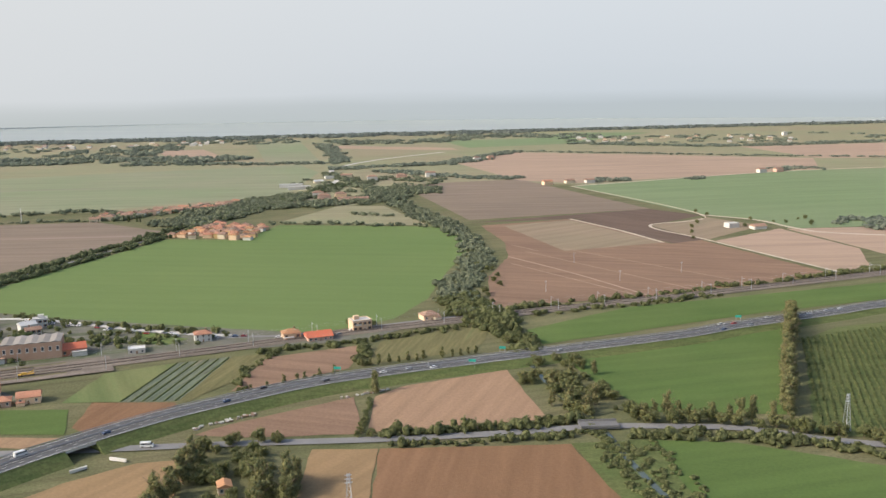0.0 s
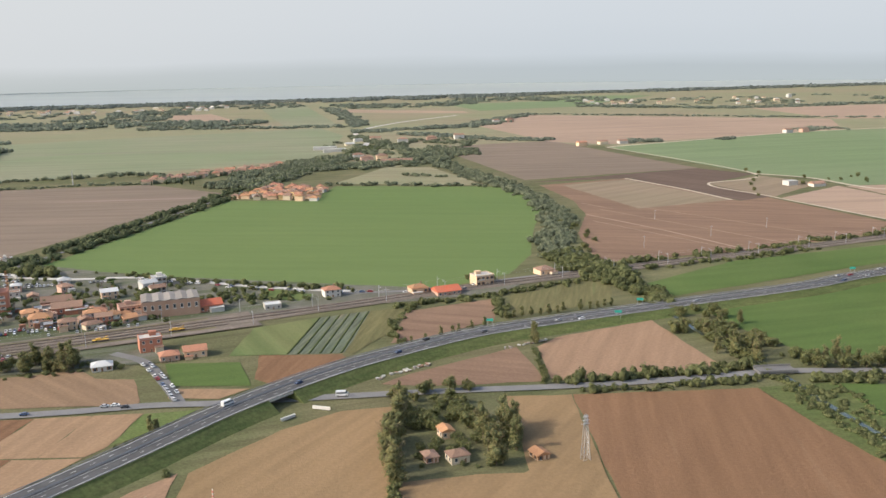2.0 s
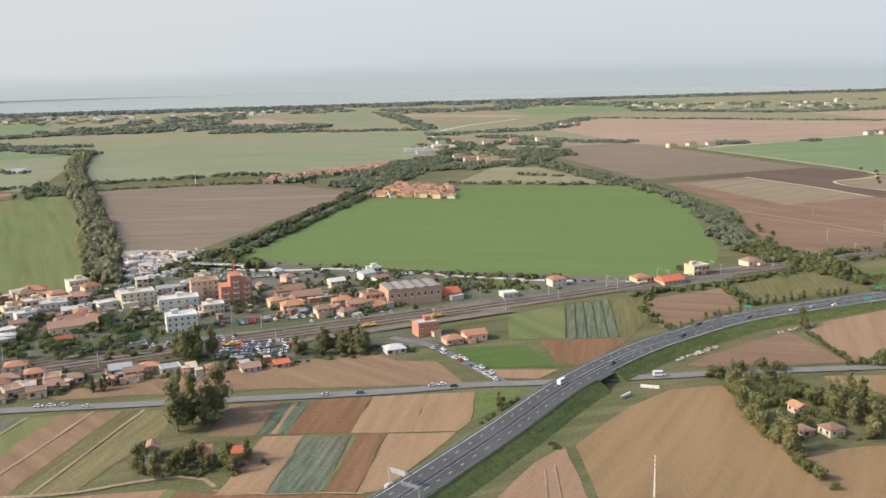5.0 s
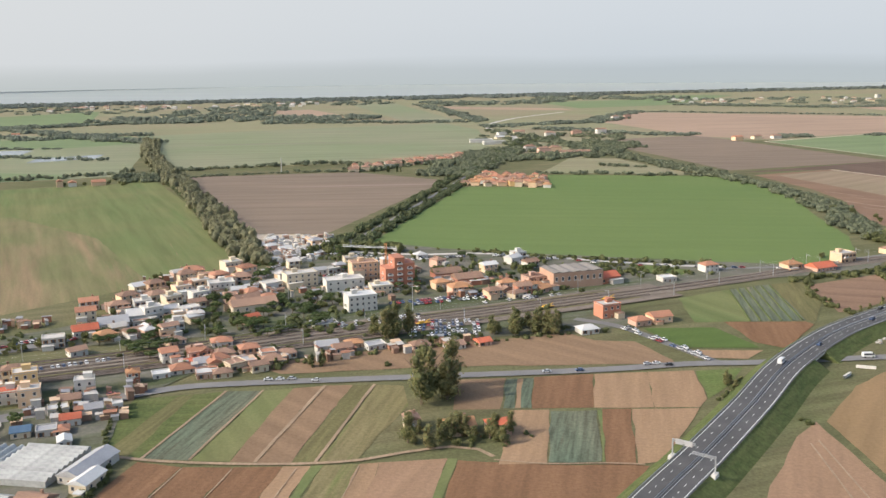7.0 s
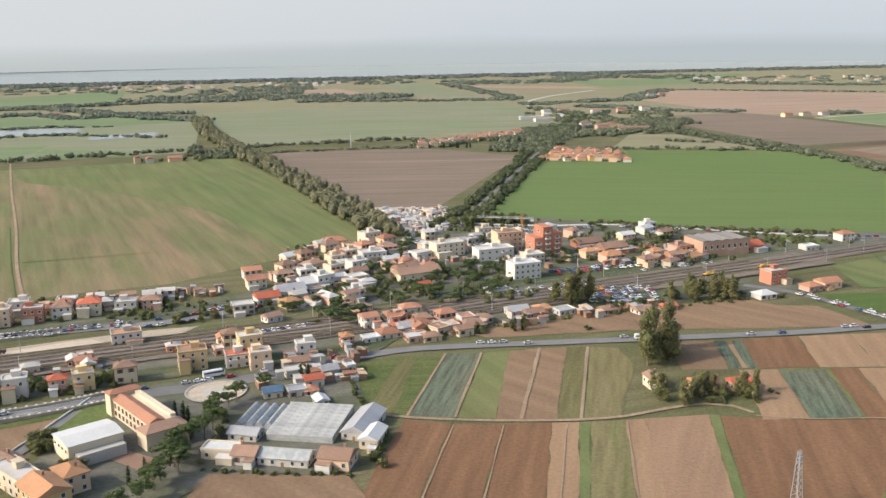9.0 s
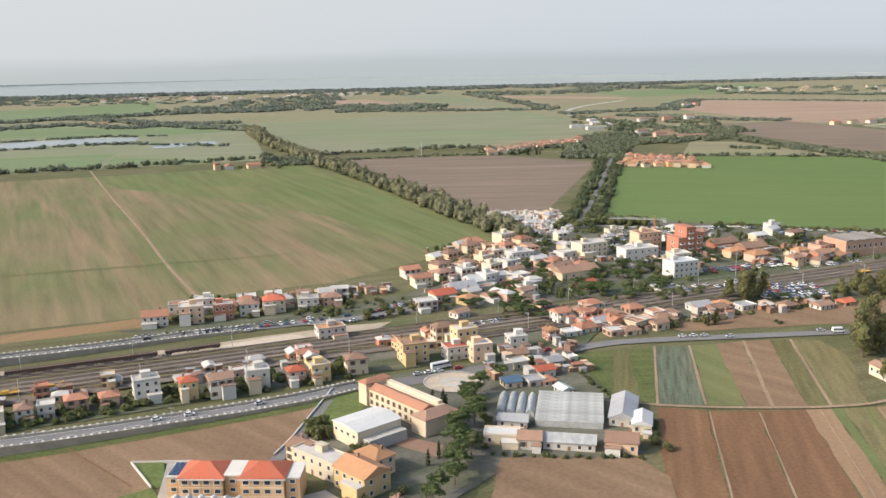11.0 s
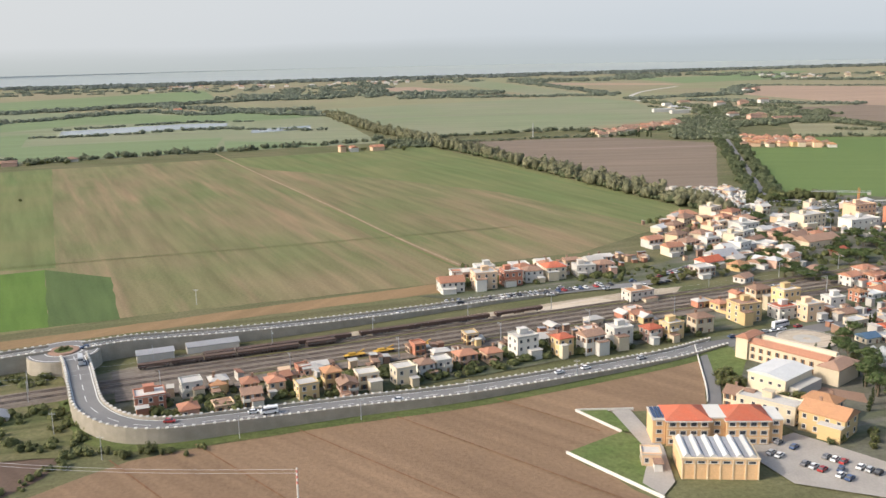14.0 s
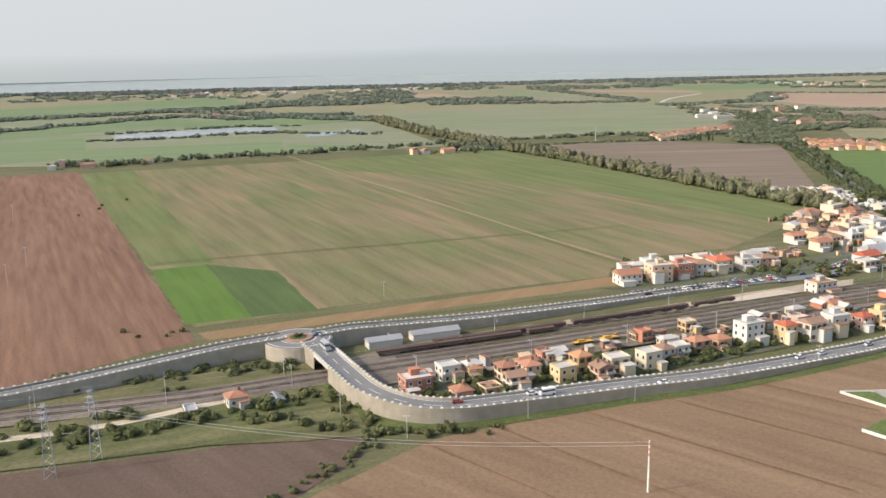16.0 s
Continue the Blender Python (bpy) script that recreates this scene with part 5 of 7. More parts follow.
for spec in ((-364, 235, 3.6, 5.0, 1.6, "gable", WHITE, R_WHITE), (-358, 262, 3.0, 5.0, 2.3, "flat", WHITE, R_WHITE), (-368, 243, 4.2, 5.0, 1.6, "hip", PINK, R_TERRA), (-347, 297, 8.2, 6.6, 1.9, "hip", WHITE, R_TERRA), (-337, 292, 7.5, 6.0, 1.9, "flat", PINK, R_WHITE), (-332, 292, 6.5, 5.2, 1.9, "hip", CREAM, R_OLD), (-353, 292, 5.9, 5.0, 1.5, "flat", WHITE, R_WHITE), (-346, 303, 6.7, 5.4, 1.9, "gable", APRICOT, R_RED), (-313, 312, 6.9, 5.5, 2.3, "hip", WHITE, R_OLD), (-293, 318, 7.0, 5.6, 2.3, "gable", PINK, R_OLD)):
    house(22, *spec)
for spec in ((-507, 314, 9.2, 7.4, 4.3, "gable", WHITE, R_TERRA), (-494, 317, 8.9, 7.2, 6.7, "flat", APRICOT, R_FLAT), (-483, 322, 7.6, 6.1, 5.8, "flat", BRICK, R_FLAT), (-474, 327, 7.3, 5.9, 4.8, "hip", WHITE, R_OLD), (-465, 331, 8.5, 6.8, 5.2, "hip", CREAM, R_RED), (-452, 335, 8.2, 6.6, 4.2, "flat", GREY, R_FLAT), (-443, 339, 7.5, 6.0, 3.9, "hip", PINK, R_OLD), (-493, 333, 7.5, 6.0, 5.2, "flat", WHITE, R_FLAT), (-478, 342, 7.6, 6.1, 3.5, "flat", WHITE, R_FLAT)):
    house(14, *spec)
for spec in ((-405, 329, 8.1, 6.5, 3.8, "flat", GREY, R_FLAT), (-398, 343, 9.5, 7.6, 3.2, "gable", WHITE, R_RED), (-390, 352, 11.5, 9.0, 3.6, "gable", WHITE, R_METAL), (-382, 364, 11.9, 9.0, 3.7, "gable", WHITE, R_WHITE), (-373, 371, 10.0, 8.0, 3.7, "flat", WHITE, R_METAL), (-407, 368, 8.1, 6.5, 4.1, "gable", CREAM, R_TERRA), (-397, 379, 8.3, 6.6, 3.8, "hip", WHITE, R_OLD), (-412, 385, 8.0, 6.4, 3.9, "gable", WHITE, R_TERRA), (-387, 381, 7.4, 6.0, 4.6, "flat", WHITE, R_FLAT)):
    house(25, *spec)
for spec in ((-378, 365, 8.0, 6.4, 5.9, "flat", WHITE, R_FLAT), (-375, 384, 7.5, 6.0, 5.8, "flat", CREAM, R_FLAT), (-398, 395, 8.6, 6.8, 4.0, "hip", APRICOT, R_OLD), (-386, 398, 8.6, 6.9, 3.6, "hip", CREAM, R_OLD), (-393, 419, 8.6, 6.8, 3.8, "hip", APRICOT, R_OLD), (-377, 408, 7.9, 6.3, 4.5, "flat", APRICOT, R_FLAT), (-371, 418, 8.9, 7.2, 5.0, "flat", APRICOT, R_FLAT), (-366, 397, 8.5, 6.8, 4.4, "flat", WHITE, R_FLAT), (-365, 431, 7.8, 6.3, 5.1, "hip", PINK, R_TERRA), (-364, 455, 9.6, 7.7, 5.8, "flat", CREAM, R_FLAT)):
    house(40, *spec)
for spec in ((-383, 438, 9.4, 7.5, 3.9, "hip", CREAM, R_OLD), (-355, 449, 8.6, 6.9, 4.4, "hip", APRICOT, R_TERRA), (-364, 371, 8.0, 6.4, 3.8, "flat", WHITE, R_FLAT), (-388, 337, 7.4, 6.0, 2.8, "hip", OCHRE, R_ORANGE), (-392, 318, 6.4, 5.1, 2.3, "gable", WHITE, R_OLD), (-359, 330, 7.2, 5.8, 2.0, "hip", APRICOT, R_OLD), (-343, 390, 12.6, 9.0, 2.7, "gable", CREAM, R_OLD), (-337, 418, 8.9, 7.1, 3.3, "flat", WHITE, R_FLAT), (-344, 406, 7.8, 6.3, 2.4, "hip", APRICOT, R_TERRA), (-336, 360, 7.8, 6.2, 2.2, "gable", PINK, R_RED)):
    house(40, *spec)
for spec in ((-324, 424, 15.3, 9.0, 6.5, "flat", CREAM, R_FLAT), (-302, 415, 18.0, 9.0, 5.4, "flat", WHITE, R_FLAT), (-294, 433, 13.0, 9.0, 9.5, "flat", APRICOT, R_OLD), (-291, 378, 12.8, 9.0, 7.0, "flat", WHITE, R_WHITE), (-284, 407, 9.6, 7.7, 4.1, "flat", CREAM, R_WHITE), (-338, 379, 19.7, 9.0, 3.6, "gable", CREAM, R_OLD), (-360, 414, 11.7, 9.0, 4.8, "flat", WHITE, R_FLAT), (-256, 414, 7.5, 6.0, 3.7, "hip", APRICOT, R_ORANGE), (-247, 404, 9.9, 7.9, 4.0, "hip", PINK, R_ORANGE)):
    house(22, *spec)
for spec in ((-232, 396, 7.6, 6.0, 3.9, "hip", APRICOT, R_OLD), (-225, 415, 7.9, 6.3, 3.3, "hip", CREAM, R_TERRA), (-218, 402, 7.2, 5.8, 4.4, "gable", BRICK, R_OLD), (-243, 425, 13.4, 9.0, 3.3, "gable", BRICK, R_OLD), (-253, 438, 13.9, 9.0, 3.0, "gable", BRICK, R_OLD), (-211, 417, 10.1, 8.0, 4.9, "flat", PINK, R_OLD), (-177, 423, 13.7, 9.0, 3.3, "gable", BRICK, R_RED), (-186, 362, 8.8, 7.1, 5.8, "flat", BRICK, R_FLAT), (-175, 349, 7.4, 6.0, 2.5, "hip", PINK, R_TERRA), (-166, 354, 8.7, 6.9, 2.8, "gable", APRICOT, R_TERRA)):
    house(22, *spec)
for spec in ((-198, 339, 7.6, 6.1, 2.1, "hip", WHITE, R_WHITE), (-146, 424, 7.6, 6.1, 2.1, "flat", GREY, R_WHITE), (-120, 444, 8.0, 6.4, 3.9, "hip", WHITE, R_TERRA), (-77, 447, 8.6, 6.9, 3.1, "hip", APRICOT, R_ORANGE), (-63, 444, 12.4, 9.0, 2.2, "gable", PINK, R_RED), (-44, 462, 10.0, 8.0, 5.1, "flat", APRICOT, R_FLAT), (-9, 482, 9.0, 8.0, 2.9, "hip", APRICOT, R_OLD), (-304, 353, 9.8, 7.9, 1.5, "flat", WHITE, R_METAL), (-264, 322, 7.1, 5.7, 1.7, "hip", PINK, R_OLD), (-251, 321, 7.0, 5.6, 1.7, "gable", WHITE, R_OLD)):
    house(22, *spec)
for spec in ((-281, 322, 7.2, 5.8, 1.7, "flat", WHITE, R_METAL), (-317, 306, 8.9, 7.1, 2.0, "hip", APRICOT, R_OLD), (-299, 321, 8.0, 6.4, 2.4, "gable", WHITE, R_METAL), (-289, 324, 6.6, 5.3, 2.1, "hip", APRICOT, R_ORANGE), (-240, 325, 5.3, 5.0, 1.7, "gable", PINK, R_RED), (-327, 302, 8.9, 7.1, 2.4, "flat", PINK, R_OLD), (-340, 327, 7.7, 6.1, 2.5, "hip", WHITE, R_TERRA), (-333, 391, 6.6, 5.3, 3.7, "hip", CREAM, R_TERRA), (-381, 443, 11.5, 8.0, 4.6, "hip", APRICOT, R_TERRA), (-354, 430, 9.6, 7.7, 4.0, "hip", WHITE, R_OLD)):
    house(22, *spec)
for spec in ((-251, 240, 8.3, 6.7, 3.0, "gable", APRICOT, R_ORANGE), (-240, 241, 6.1, 5.0, 2.7, "gable", PINK, R_RED), (-265, 244, 4.3, 5.0, 3.4, "gable", CREAM, R_OLD)):
    house(15, *spec)
for spec in ((-68, 266, 3.9, 5.0, 2.6, "gable", APRICOT, R_ORANGE), (-65, 248, 5.7, 5.0, 2.5, "hip", CREAM, R_OLD), (-41, 249, 4.1, 5.0, 1.7, "gable", APRICOT, R_ORANGE), (-73, 249, 3.7, 5.0, 1.9, "hip", PINK, R_OLD)):
    house(20, *spec)
for spec in ((-637, 193, 5.0, 5.0, 3.1, "hip", WHITE, R_TERRA), (-627, 195, 3.8, 5.0, 1.2, "gable", GREY, R_METAL), (-648, 189, 3.0, 5.0, 1.0, "flat", GREY, R_METAL)):
    house(25, *spec)
for spec in ((249, 799, 10.1, 8.0, 3.8, "flat", WHITE, R_WHITE), (269, 790, 12.3, 8.0, 2.7, "gable", WHITE, R_OLD), (133, 1196, 12.3, 8.0, 4.9, "gable", APRICOT, R_TERRA), (164, 1214, 12.3, 8.0, 3.9, "gable", CREAM, R_OLD), (191, 1218, 12.3, 8.0, 3.9, "gable", WHITE, R_OLD), (481, 1338, 12.3, 8.0, 5.1, "gable", PINK, R_OLD), (455, 1332, 12.3, 8.0, 5.1, "gable", WHITE, R_OLD), (58, 1646, 12.3, 8.0, 5.9, "hip", WHITE, R_OLD), (84, 1669, 12.3, 8.0, 6.0, "hip", PINK, R_OLD), (872, 2392, 12.3, 8.0, 8.0, "flat", WHITE, R_WHITE)):
    house(20, *spec)
for spec in ((-592, 805, 5.4, 8.0, 5.3, "gable", APRICOT, R_TERRA), (-582, 808, 6.8, 8.0, 3.8, "gable", WHITE, R_TERRA), (-561, 814, 11.6, 8.0, 3.5, "gable", APRICOT, R_TERRA), (-889, 753, 4.7, 8.0, 6.1, "flat", PINK, R_FLAT), (-866, 749, 12.3, 8.0, 3.0, "gable", PINK, R_OLD), (-892, 738, 6.7, 8.0, 3.0, "flat", WHITE, R_WHITE), (-824, 776, 10.2, 8.0, 2.3, "hip", GREY, R_OLD), (-893, 1395, 11.7, 8.0, 4.0, "gable", WHITE, R_TERRA), (-165, 1331, 12.3, 8.0, 3.2, "flat", WHITE, R_WHITE), (-172, 1268, 12.3, 8.0, 2.5, "gable", CREAM, R_WHITE)):
    house(20, *spec)

# close-set new houses at the village edge
for i in range(9):
    for j in range(7):
        x, y = -240 + 9.2 * i + 3.0 * j + rng.uniform(-3, 3), 788 + 11 * j - 2.6 * i + rng.uniform(-4, 4)
        if x > -160 or x < -236 + 0.27 * (y - 788):
            continue
        newer = i > 3 and j < 4
        house(rng.choice((8, 78, -10)), x, y, rng.uniform(5.5, 8), rng.uniform(5.5, 7), rng.uniform(2.4, 4.6 if newer else 3.2), rng.choice(("hip", "gable", "hip")), rng.choice((OCHRE, APRICOT, CREAM, WHITE) if newer else (APRICOT, PINK, CREAM, WHITE)), rng.choice((R_TERRA, R_ORANGE, R_OLD)), group="houses of the village")
for i in range(11):
    for j in range(3):
        x = -340 + 10.5 * i + rng.uniform(-3, 3)
        house(rng.choice((10, 14, 100)), x, 898 + 0.92 * (x + 340) + 15 * j + rng.uniform(-5, 5), rng.uniform(7, 11), rng.uniform(6, 8), rng.uniform(2.8, 4.2), rng.choice(("hip", "gable", "hip")), rng.choice((APRICOT, PINK, CREAM, WHITE)), rng.choice((R_TERRA, R_OLD, R_OLD)), group="houses of the village")
for spec in ((-136, 1045, 14, 9, 7, "hip", PINK, R_OLD), (-120, 1070, 13, 9, 6, "hip", APRICOT, R_OLD), (-148, 1085, 13, 9, 6, "hip", WHITE, R_OLD), (-102, 1035, 34, 8, 4, "gable", CREAM, R_OLD), (-100, 1290, 14, 9, 6, "hip", WHITE, R_OLD), (-60, 1310, 14, 9, 6, "hip", PINK, R_OLD), (-20, 1340, 14, 9, 6, "gable", WHITE, R_OLD), (-185, 1180, 28, 8, 4, "flat", WHITE, R_WHITE), (-200, 1210, 30, 8, 4, "flat", WHITE, R_WHITE), (-140, 1330, 16, 9, 5, "gable", CREAM, R_OLD)):
    house(10, *spec, group="houses of the village")
# holiday houses near the coast, too far off to count
hs, hr = Shape(), random.Random(77)
for i in range(70):
    if i < 42:
        x = hr.choice((hr.uniform(-1150, -930), hr.uniform(-930, -560), hr.uniform(-930, -560)))
        y = coast(x) - hr.uniform(270, 430)
    else:
        x, y = hr.uniform(330, 850), 2230 + hr.uniform(-130, 160)
    w, d, h, k = hr.uniform(7, 13), hr.uniform(6, 9), hr.uniform(3.5, 5.5), hr.choice((0, 0, 1))
    hs.box(x - w / 2, y - d / 2, 0, x + w / 2, y + d / 2, h, k)
    v = [(x - w / 2 - 0.4, y - d / 2 - 0.4, h), (x + w / 2 + 0.4, y - d / 2 - 0.4, h), (x + w / 2 + 0.4, y + d / 2 + 0.4, h), (x - w / 2 - 0.4, y + d / 2 + 0.4, h), (x - w / 4, y, h + 1.8), (x + w / 4, y, h + 1.8)]
    hs.add(v, [(0, 1, 5, 4), (2, 3, 4, 5), (1, 2, 5), (3, 0, 4)], hr.choice((2, 2, 3)))
tagged(new("far_houses", hs.mesh("far_houses", WHITE, CREAM, R_OLD, R_FLAT)), "scattered pale holiday houses near the coast", "houses", kind="stuff")


def arch_face(s, w, h, rise, y0, y1, slot, n=8):
    """Barrel roof between two ends."""
    v = []
    for y in (y0, y1):
        v += [(-w / 2 + w * i / n, y, h + rise * math.sin(math.pi * i / n)) for i in range(n + 1)]
    s.add(v, [(i, i + 1, n + 2 + i, n + 1 + i) for i in range(n)] + [tuple(range(n, -1, -1)), tuple(range(n + 1, 2 * n + 2))], slot)


# school: two hipped wings with a flat-roofed stair tower between
school = tagged(new("school_building"), "three-storey tan brick school with two red hipped roofs", "school")
school.matrix_basis = Matrix.Translation((-448, 172.5, 0)) @ Matrix.Rotation(radians(-3), 4, "Z")
TANB = plain("tan_brick", (0.60, 0.38, 0.20), (0.66, 0.43, 0.24), 0.8, 0.9, 0.2)
PALEB = plain("pale_render", (0.72, 0.56, 0.36), (0.76, 0.60, 0.40), 0.8, 0.9, 0.1)
for x0, x1, roofed in ((-15.0, -12.0, 0), (-11.8, -2.0, 1), (-1.8, 1.8, 0), (2.0, 11.8, 1), (12.0, 15.2, 0)):
    top = 6.6 if roofed else 6.0 if abs(x0) > 5 else 6.5
    s = Shape()
    s.box(x0, -4.2 if roofed else -3.2, -0.1, x1, 4.4, top)
    part("wing", s.mesh("wing", TANB), school, "tan brick wing" if roofed else "tan brick stair tower")
    if roofed:
        s = roof_shape("hip", x1 - x0, 8.6, top, 0.5)
        part("roof", s.mesh("roof", R_RED, R_RED), school, "red tiled hipped roof", Matrix.Translation(((x0 + x1) / 2, 0.1, 0)))
        s = Shape()
        s.box(x0 - 0.6, -4.8, top - 0.45, x1 + 0.6, 5.0, top - 0.17)
        part("eaves", s.mesh("eaves", WHITE), school, "white projecting eaves")
        for st in range(3):
            z = 1.2 + 2.1 * st
            s = Shape()
            s.box(x0 - 0.05, -4.3, z + 0.72, x1 + 0.05, -4.15, z + 0.98)
            part("floor_band", s.mesh("floor_band", PALEB), school, "pale floor band")
            for i in range(4):
                part("window", WIN, school, "", Matrix.Translation((x0 + (x1 - x0) * (i + 0.5) / 4, -4.22, z)) @ Matrix.Diagonal((1.7, 1, 1.1, 1)))
    else:
        s = Shape()
        s.box(x0 - 0.15, -3.4, top, x1 + 0.15, 4.5, top + 0.35)
        part("parapet", s.mesh("parapet", WHITE), school, "white parapet")
        for st in range(3):
            part("window", WIN, school, "", Matrix.Translation(((x0 + x1) / 2, -3.22, 1.2 + 2.05 * st)) @ Matrix.Diagonal((1.5, 1, 1.0, 1)))
for i in range(3):
    s = Shape()
    s.box(-14.8 + 1.0 * i, -2.6, 6.5, -14.0 + 1.0 * i, 3.8, 6.62)
    part("solar_panel", s.mesh("solar_panel", M_PANEL), school, "dark blue solar panel")
gym = tagged(new("gymnasium"), "tan gymnasium with white barrel-vaulted roof ribs", "gymnasium")
gym.matrix_basis = Matrix.Translation((-452.5, 156.5, 0)) @ Matrix.Rotation(radians(-5), 4, "Z")
s = Shape()
s.box(-8.2, -5.2, -0.1, 8.2, 6.0, 4.6)
part("wall", s.mesh("wall", TANB), gym)
s = Shape()
s.box(-8.4, -5.4, 4.6, 8.4, 6.2, 5.0)
part("eaves", s.mesh("eaves", PALEB), gym, "pale eaves band")
for i in range(6):
    s = Shape()
    arch_face(s, 1.7, 5.0, 0.75, -4.9, 5.7, 0)
    part("roof_vault", s.mesh("roof_vault", R_WHITE), gym, "white barrel vault", Matrix.Translation((-7.0 + 2.8 * i, 0, 0)))
    s = Shape()
    s.box(-0.55, -4.9, 5.0, 0.55, 5.7, 5.2)
    if i < 5:
        part("roof_trough", s.mesh("roof_trough", R_METAL), gym, "grey metal trough", Matrix.Translation((-5.6 + 2.8 * i, 0, 0)))
for i in range(7):
    s = Shape()
    s.box(-0.15, -5.35, 0, 0.15, -5.1, 4.6)
    part("pilaster", s.mesh("pilaster", PALEB), gym, "", Matrix.Translation((-8.1 + 2.7 * i, 0, 0)))
    if i < 6:
        part("window", WIN, gym, "", Matrix.Translation((-6.75 + 2.7 * i, -5.2, 4.0)) @ Matrix.Diagonal((1.9, 1, 0.6, 1)))
annex = house(-5, -466, 160, 4.2, 4.0, 3.0, "flat", APRICOT, R_FLAT)

# church and parish wing
ch = tagged(new("church"), "long cream church wing with terracotta roof and bell end", "church")
ch.matrix_basis = Matrix.Translation((-411, 220.5, 0)) @ Matrix.Rotation(radians(-50), 4, "Z")
s = Shape()
s.box(-14, -3.6, -0.1, 13, 4.2, 5.6)
part("nave_wall", s.mesh("nave_wall", CREAM), ch)
part("roof", roof_shape("gable", 26, 4.6, 5.6, 0.3).mesh("roof", R_TERRA, R_TERRA), ch, "terracotta roof", Matrix.Translation((-0.5, -1.4, 0)))
s = Shape()
s.box(-13, 2.6, 5.6, 12, 4.2, 6.4)
part("parapet", s.mesh("parapet", CREAM), ch)
s = Shape()
s.box(-15.2, -4.4, -0.1, -11.4, 4.6, 6.8)
part("bell_end", s.mesh("bell_end", CREAM), ch)
part("bell_roof", roof_shape("hip", 3.8, 9.0, 6.8, 0.3).mesh("bell_roof", R_TERRA, R_TERRA), ch, "terracotta roof", Matrix.Translation((-13.3, 0.1, 0)))
s = Shape()
s.box(11.5, -6.5, -0.1, 17.5, 5.0, 5.0)
part("porch", s.mesh("porch", CREAM), ch)
part("porch_roof", roof_shape("hip", 6.0, 11.5, 5.0, 0.3).mesh("porch_roof", R_OLD, R_OLD), ch, "weathered tile roof", Matrix.Translation((14.5, -0.75, 0)))
for i in range(9):
    for z in (1.6, 3.8):
        part("window", WIN2, ch, "", Matrix.Translation((-10 + 2.6 * i, -3.6, z)) @ Matrix.Diagonal((0.8, 1, 1.3, 1)))
hall = tagged(new("church_hall"), "plain cream hall with bright white sheet roof", "hall")
hall.matrix_basis = Matrix.Translation((-419, 205.5, 0)) @ Matrix.Rotation(radians(-50), 4, "Z")
s = Shape()
s.box(-5.5, -8.5, -0.1, 5.5, 5.5, 5.2)
part("wall", s.mesh("wall", CREAM), hall)
part("roof", roof_shape("gable", 11, 14, 5.2, 0.3, 0.07).mesh("roof", R_WHITE, R_WHITE), hall, "white sheet-metal roof", Matrix.Translation((0, -1.5, 0)))
s = Shape()
s.box(5.6, -7.0, -0.1, 8.6, 5.0, 3.2)
part("side_aisle", s.mesh("side_aisle", GREY), hall)
for i in range(4):
    part("window", WIN, hall, "", Matrix.Translation((-4 + 2.6 * i, -8.5, 3.4)) @ Matrix.Diagonal((1.3, 1, 0.9, 1)))
for x, y, w, d, h, rt, wm, rm, rk in ((-419.5, 175, 11, 8, 5.4, -45, OCHRE, R_ORANGE, "gable"), (-430, 185, 15, 6, 4.6, -41, CREAM, R_FLAT, "flat"), (-435, 192, 7, 6, 4.0, -41, CREAM, R_OLD, "gable"), (-417, 184, 8, 6, 5.0, -45, APRICOT, R_ORANGE, "hip")):
    house(rt, x, y, w, d, h, rk, wm, rm)
house(-40, -411, 157.5, 2.6, 2.6, 6.0, "hip", GREY, R_OLD)
field(R_OLD, [(-413, 199), (-402, 191), (-400, 198), (-410, 204)], "red-brown paved court by the hall", "paving", 0.05)
field(M_LOT, [(-441, 167), (-428, 174), (-412, 155), (-420, 140), (-438, 148), (-442, 160)], "grey asphalt car park by the school", "car_park", 0.1)
field(M_LAWN, [(-478, 191), (-470, 191), (-465, 177), (-469, 177)], "small triangular lawn behind a white wall", "lawn", 0.05)
field(M_LAWN, [(-484, 166), (-469, 177), (-463, 168), (-463, 152), (-468, 144)], "triangular lawn beside the school", "lawn", 0.05)
field(M_LOT, [(-469, 191), (-464, 191), (-461, 168), (-463, 150), (-467, 144), (-470, 150), (-465, 165)], "pale concrete path by the school", "paving", 0.05)
field(M_LAWN, [(-431, 236), (-423, 238), (-421, 228), (-430, 208), (-436, 207)], "green lawn by the church", "lawn", 0.1)
for pts in ([(-478, 191), (-469, 177)], [(-484, 166), (-467, 143)], [(-478, 191), (-463, 191)], [(-433, 241), (-440, 205), (-443, 194)]):
    w = tagged(new("garden_wall", profile_mesh("garden_wall", smooth([(*p, 0) for p in pts], 4), [(-0.15, 0), (-0.15, 0.75), (0.15, 0.75), (0.15, 0)], WHITE)), "low white boundary wall", "wall")

# round square before the church
sq = Shape()
disc(sq, 9.0, 0.0, 0)
disc(sq, 4.2, 0.03, 1, 1.2)
disc(sq, 9.2, 0.28, 1, 8.7)
sq_ob = tagged(new("paving", sq.mesh("paving", M_GRAVEL, M_CONCRETE)), "round pale paved square with rings", "square", kind="structure")
sq_ob.location = (-396.5, 244.5, 0.42)

